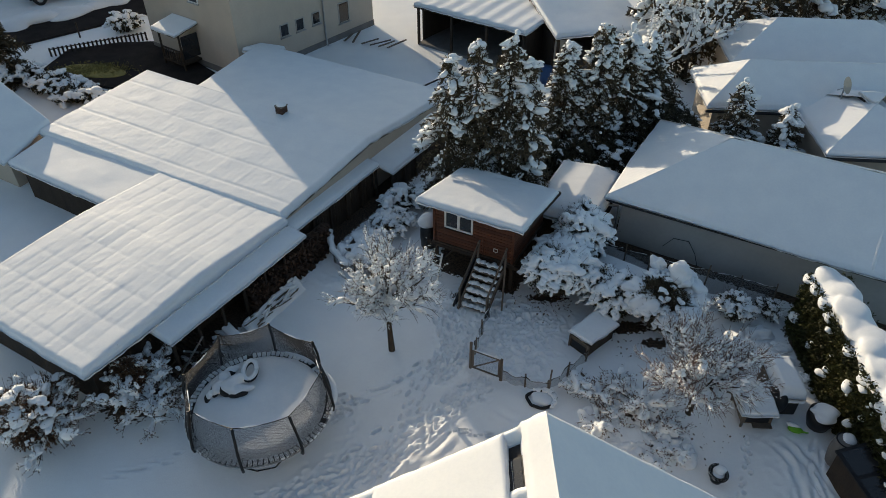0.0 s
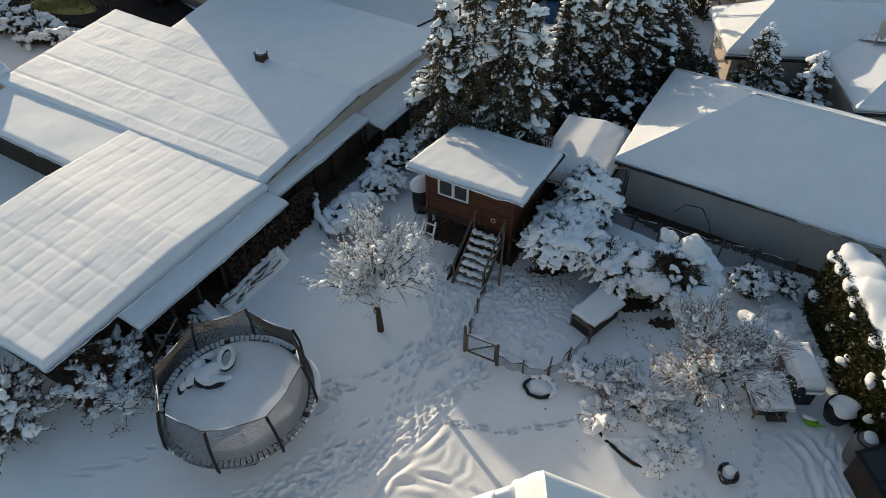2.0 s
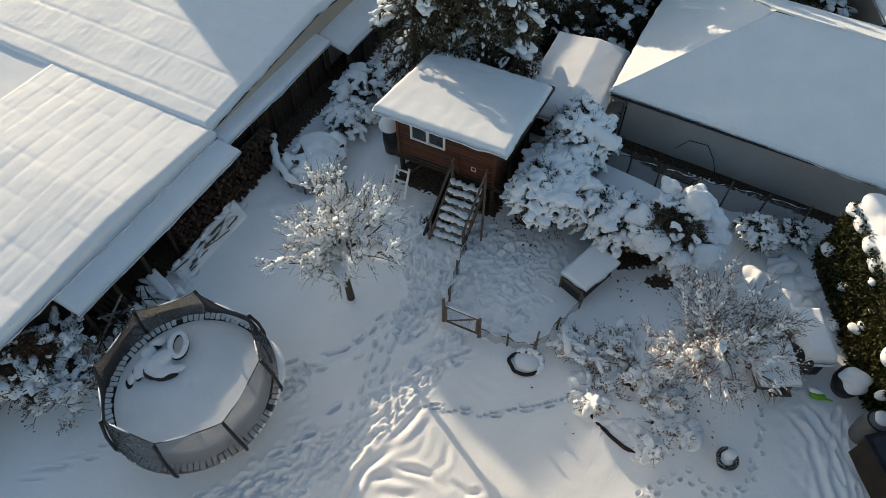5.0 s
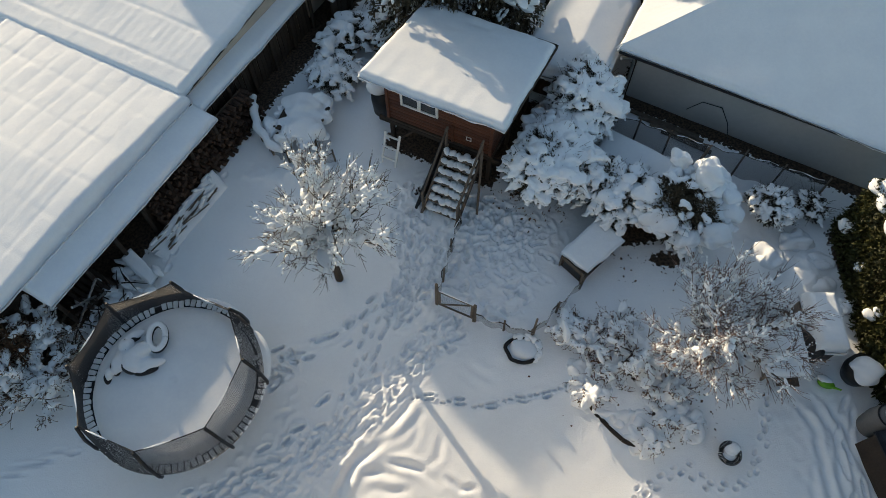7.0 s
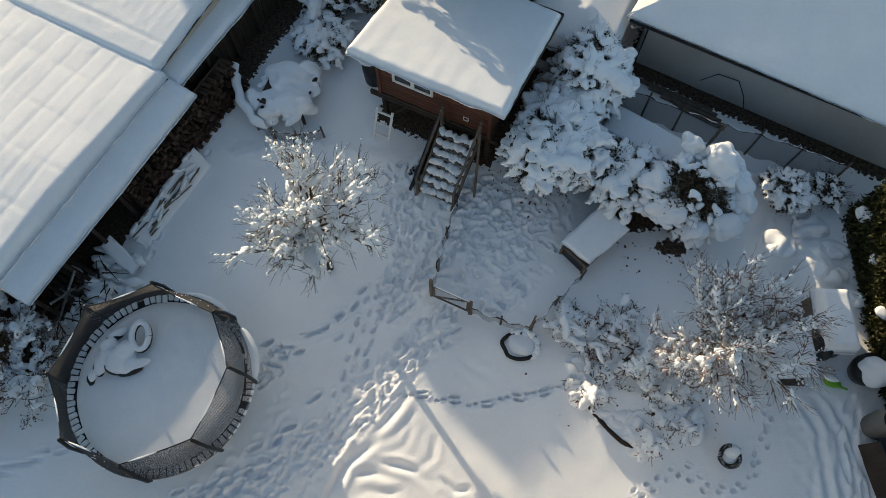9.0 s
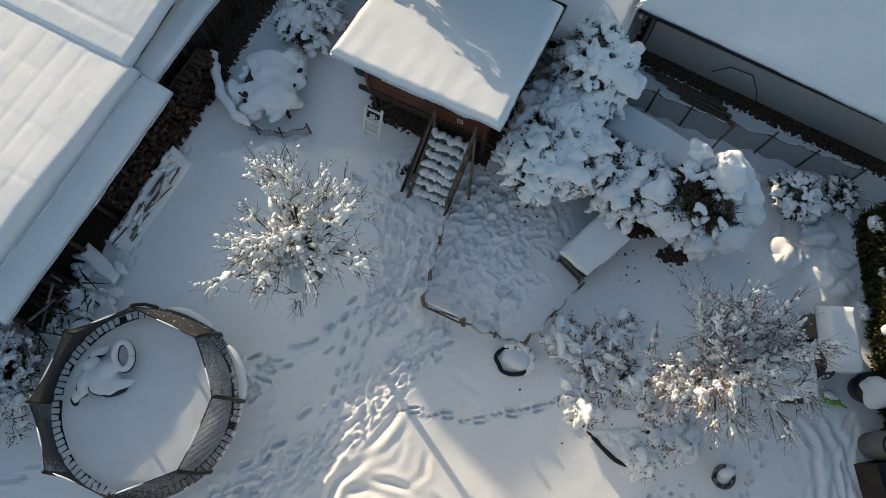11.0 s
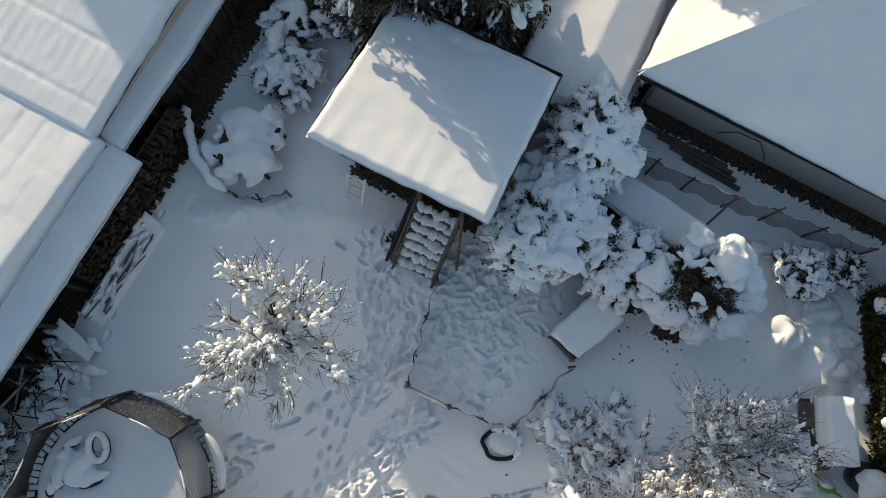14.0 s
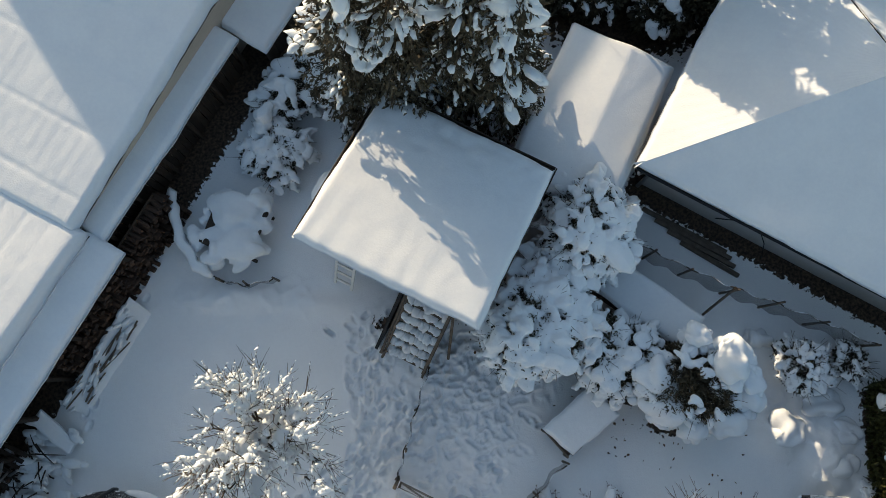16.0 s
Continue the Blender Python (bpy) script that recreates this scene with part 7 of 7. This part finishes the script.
for k in range(6):
    part("slat", pallet, WOOD_DARK, cart, at=pose(0, k * 0.14, 0.4, rng.normal() * 3, 12, 0))

# ---- neighbours ----
# the low right end is real; the unseen rise leftwards shades the ground
left = thing("house", BARN, "neighbouring house, its snowy roof raised out of view to cast shade", "house")
part("wall", prism([(-25.6, -1.9), (-12.3, -1.9), (-12.6, 0.1), (-25.6, 0.1)], -0.2, [4.2, 1.3, 1.7, 6.2]), PLASTER, left)
part("roof", slab((-26, -2.4, 4.2), (-11.9, -2.3, 1.42), (-12.4, 0.2, 1.88), (-26, 0.6, 7.0), 0.1), ROOF_TILE, left)
part("snow_cover", sheet((-26, -2.45, 4.22), (-11.75, -2.35, 1.44), (-12.3, 0.2, 1.90), (-26, 0.6, 7.02), 0.22, 0.12, 0.14, 0.03, 161), SNOW, left, smooth=True)


def open_shed(at, L, D, zf, zb, label, seed, posts=4, ribs_on=True):
    ob = thing("carport", at, label, "carport", "open sheds")
    part("roof", slab((0, 0, zf), (L, 0, zf), (L, D, zb), (0, D, zb), 0.12), WOOD_DARK, ob)
    part("snow_cover", sheet((0, 0, zf + .01), (L, 0, zf + .01), (L, D, zb + .01), (0, D, zb + .01), 0.2, 0.12, 0.12, 0.03, seed, ribs(0.9, 50, 0.02, 0) if ribs_on else None), SNOW, ob, smooth=True)
    part("wall", prism([(0.1, D - .2), (L - .1, D - .2), (L - .1, D - .1), (0.1, D - .1)], -0.2, zb - 0.1), WOOD_DARK, ob, "back wall")
    part("wall", prism([(L - .2, 0.2), (L - .1, 0.2), (L - .1, D - .2), (L - .2, D - .2)], -0.2, zf - 0.15), WOOD_DARK, ob, "side wall")
    part("wall", prism([(0.1, 0.6), (0.2, 0.6), (0.2, D - .2), (0.1, D - .2)], -0.2, zf - 0.15), WOOD_DARK, ob, "side wall")
    part("floor_slab", prism([(0.2, 0.1), (L - .2, 0.1), (L - .2, D - .2), (0.2, D - .2)], -0.2, 0.14), PLINTH, ob)
    for k in range(posts):
        part("post", Bag().box((0.13, 0.13, zf - 0.1), (0.2 + (L - .4) * k / (posts - 1), 0.15, zf / 2 - .05)), WOOD_DARK, ob)
    return ob


open_shed(pose(-1.6, 38.2, 0, 0, 0, -37), 7.2, 4.5, 2.2, 2.5, "long open wooden carport with snow ridges on its roof", 171)
c2 = open_shed(pose(5.6, 33.4, 0, 0, 0, 14), 5.0, 4.5, 2.2, 3.0, "open shed with a smooth snowy roof", 172, 3, False)
part("white_door", Bag().box((1.5, 0.06, 1.6), (0.9, 2.2, 0.8)), WHITE_PAINT, c2, "pale door")
drum = thing("drum", pose(5.2, 33.0, 0), "blue plastic drum beside the carport", "drum")
part("drum_body", Bag().tube([(0, 0, 0), (0, 0, 0.9)], [0.28, 0.28], 14), material("blue_plastic", (0.03, 0.08, 0.2), None, 4, 0.4), drum, smooth=True)
pole = thing("pole", pose(0, 0, 0), "dark pole reaching out over the yard", "pole")
part("bar", Bag().tube([(-1.2, 30.0, 1.1), (0.9, 30.7, 1.8)], 0.04, 6), METAL_DARK, pole)
part("post", Bag().tube([(0.9, 30.7, 0), (0.9, 30.7, 1.9)], 0.04, 6), METAL_DARK, pole)
for k in range(6):
    bm = thing("plank", pose(-5.6 + k * 0.5, 38.3 - 0.2 * k, 0.1, 0, 0, 40 + rng.normal() * 20), "loose snowy plank at the foot of the house", "plank", "loose planks")
    part("board", Bag().beam((0, 0, 0.05), (1.2, 0.1, 0.05 + 0.25 * (k % 2)), 0.12, 0.04), WOOD_GREY, bm)


def hip_house(at, L, W, e, h, label, seed, inset=None):
    ob = thing("house", at, label, "house", "neighbouring houses")
    i = inset or W / 2
    part("wall", prism([(0.35, 0.35), (L - .35, 0.35), (L - .35, W - .35), (0.35, W - .35)], -0.2, e - 0.05), PLASTER, ob)
    a, b, c, d, r0, r1 = (0, 0, e), (L, 0, e), (L, W, e), (0, W, e), (i, W / 2, h), (L - i, W / 2, h)
    part("roof", Bag().add([a, b, c, d, r0, r1], [(0, 1, 5, 4), (1, 2, 5), (2, 3, 4, 5), (3, 0, 4), (3, 2, 1, 0)]), ROOF_TILE, ob)
    for n, q in enumerate(((a, b, r1, r0), (d, a, r0, r0), (c, d, r0, r1), (b, c, r1, r1))):
        part("snow_cover", sheet(*[up(p, 0.03) for p in q], 0.2, 0.2, 0.14, 0.03, seed + n, join="bcd"), SNOW, ob, smooth=True)
    part("gutter", Bag().tube([(-.05, -.07, e - .08), (L, -.07, e - .08)], 0.06, 6), METAL_DARK, ob)
    return ob


hip_house(pose(10.85, 26.0, 0, 0, 0, -5), 10.0, 3.6, 2.1, 3.3, "neighbouring bungalow with snowy hip roof and satellite dish", 181)
wing = hip_house(pose(14.2, 22.35, 0, 0, 0, -5), 4.5, 5.6, 2.0, 3.1, "wing of the neighbouring bungalow under snow", 186)
dish = thing("satellite_dish", pose(15.85, 25.5, 2.85), "round satellite dish on the snowy roof", "satellite dish")
b = Bag()
vs, fs = [(0, 0, 0)], []
for i in range(1, 5):
    for k in range(16):
        a = 2 * math.pi * k / 16
        vs.append((0.085 * i * math.cos(a), 0.085 * i * math.sin(a), 0.005 * i * i))
fs = [(0, 1 + k, 1 + (k + 1) % 16) for k in range(16)] + [(1 + (i - 1) * 16 + k, 1 + i * 16 + k, 1 + i * 16 + (k + 1) % 16, 1 + (i - 1) * 16 + (k + 1) % 16) for i in range(1, 4) for k in range(16)]
part("dish", b.add(vs, fs), PLASTER, dish, smooth=True, at=pose(0, 0, 0.5, 66, 0, 40))
part("mast", Bag().tube([(0, 0, -0.2), (0, 0, 0.5)], 0.03, 6), METAL_GREY, dish)
part("arm", Bag().tube([(0, 0, 0.4), (-0.45, -0.3, 0.45)], 0.018, 5), METAL_GREY, dish)
hip_house(pose(13.5, 30.9, 0, 0, 0, -6), 9.0, 4.6, 1.9, 3.2, "more distant house with a snowy hip roof", 191)

for x, y, hgt, w, sd in ((11.0, 34.5, 6.6, 2.0, 61), (13.4, 35.8, 7.2, 2.1, 62), (15.6, 37.4, 6.6, 2.0, 63), (18.0, 39.5, 6.0, 2.2, 64), (20.6, 40.5, 6.2, 2.2, 65), (23.5, 41.5, 6.0, 2.3, 66), (26.5, 42.0, 6.5, 2.3, 67), (22.0, 44.5, 7.0, 2.4, 68), (25.5, 46.0, 7.0, 2.4, 69)):
    conifer(pose(x, y, 0), hgt, w, sd, "broad snowed-in tree behind the houses", 80, 0.95, kind_name="far_tree", clump=2.2, leaf=(0.34, 0.12), dense=0.45)
for x, y, hgt, sd in ((10.2, 32.2, 1.3, 71), (12.4, 33.6, 1.4, 72)):
    bare_tree("frosted_tree", pose(x, y, 0), sd, hgt, 0.1, 8, 1.9, "leafless tree white with frost and snow", 3, (0, 0), 0.9, 0.9, 0.5, clump=0.09, split=(2, 2), shoots=1)

# added out of view: its only work is shading the road and forecourt
hip_house(pose(-42.0, 48.0, 0, 0, 0, 0), 18.0, 8.0, 4.4, 6.3, "unseen house added to shade the road and forecourt", 195, 2.0)

# by the road
for k, (x, y, sx, sy, sz) in enumerate(((-21.6, 33.2, 1.4, 0.9, 0.7), (-19.6, 32.2, 1.4, 0.8, 0.6), (-17.8, 31.2, 1.0, 0.8, 0.5), (-18.6, 40.2, 0.9, 1.0, 0.8), (-22.5, 31.0, 1.2, 1.2, 1.0), (-16.6, 30.6, 0.8, 0.6, 0.5))):
    bush("garden_shrub", pose(x, y, 0), (sx, sy, sz), 80 + k, "snow-covered shrub beside the road", leaves=1800, leaf=(0.14, 0.07), pillows=34, pillow=(0.14, 0.40), twigs=60)
conifer(pose(-22.6, 33.6, 0), 3.4, 1.6, 90, "drooping conifer at the roadside with thin snow", 110, 0.5, leaf=(0.3, 0.07))
fence2 = thing("fence", pose(0, 0, 0), "dark picket fence around the paved forecourt", "fence")
for k in range(24):
    s = k / 23
    part("picket", Bag().box((0.10, 0.05, 0.5), (-21.4 + 4.4 * s, 36.4 + 2.4 * s, 0.25)), WOOD_DARK, fence2)
part("rail", Bag().beam((-21.4, 36.4, 0.42), (-17.0, 38.8, 0.42), 0.05), WOOD_DARK, fence2)
for x, y in ((-19.0, 40.5), (-21.0, 39.2)):
    bollard = thing("post", pose(x, y, 0), "dark roadside post in the snow", "post", "roadside posts")
    part("stick", Bag().tube([(0, 0, -0.1), (0, 0, 0.9)], 0.05, 7), WOOD_DARK, bollard)
for k, (x, y, L, tone) in enumerate(((-31.5, 41.0, 5.2, WHITE_PAINT), (-25.6, 46.2, 3.6, WHITE_PAINT))):
    tr = thing("trailer", pose(x, y, 0, 0, 0, 42), "pale box trailer parked beyond the road", "trailer", "parked trailers")
    part("body", Bag().box((L, 2.2, 1.9), (0, 0, 1.55), bevel=0.06), tone, tr)
    part("chassis", Bag().box((L - .3, 1.8, 0.25), (0, 0, 0.5)), METAL_DARK, tr)
    for s in (-0.3, 0.3):
        w = part("wheel", Bag().tube([(L * s, -1.05, 0.4), (L * s, -0.8, 0.4)], [0.4, 0.4], 16), RUBBER, tr)
        part("rim", Bag().tube([(L * s, -1.07, 0.4), (L * s, -1.0, 0.4)], [0.2, 0.2], 12), METAL_GREY, w)
    part("snow_cover", sheet((-L / 2, -1.1, 2.5), (L / 2, -1.1, 2.5), (L / 2, 1.1, 2.5), (-L / 2, 1.1, 2.5), 0.15, 0.3, 0.12, 0.03, 200 + k), SNOW, tr, smooth=True)
for k in range(12):
    s = k / 11
    bank = thing("snow_bank", pose(-30 + 22 * s - 1.2, 34.0 + 21 * s + 1.2, 0), "ploughed snow bank along the road", "snow bank", "ploughed snow banks")
    part("snow", Bag().blob((0, 0, 0.1), (1.5, 1.0, 0.45), rng, ICO3, 0.4, 0.5, turn=0.75), SNOW, bank, smooth=True)
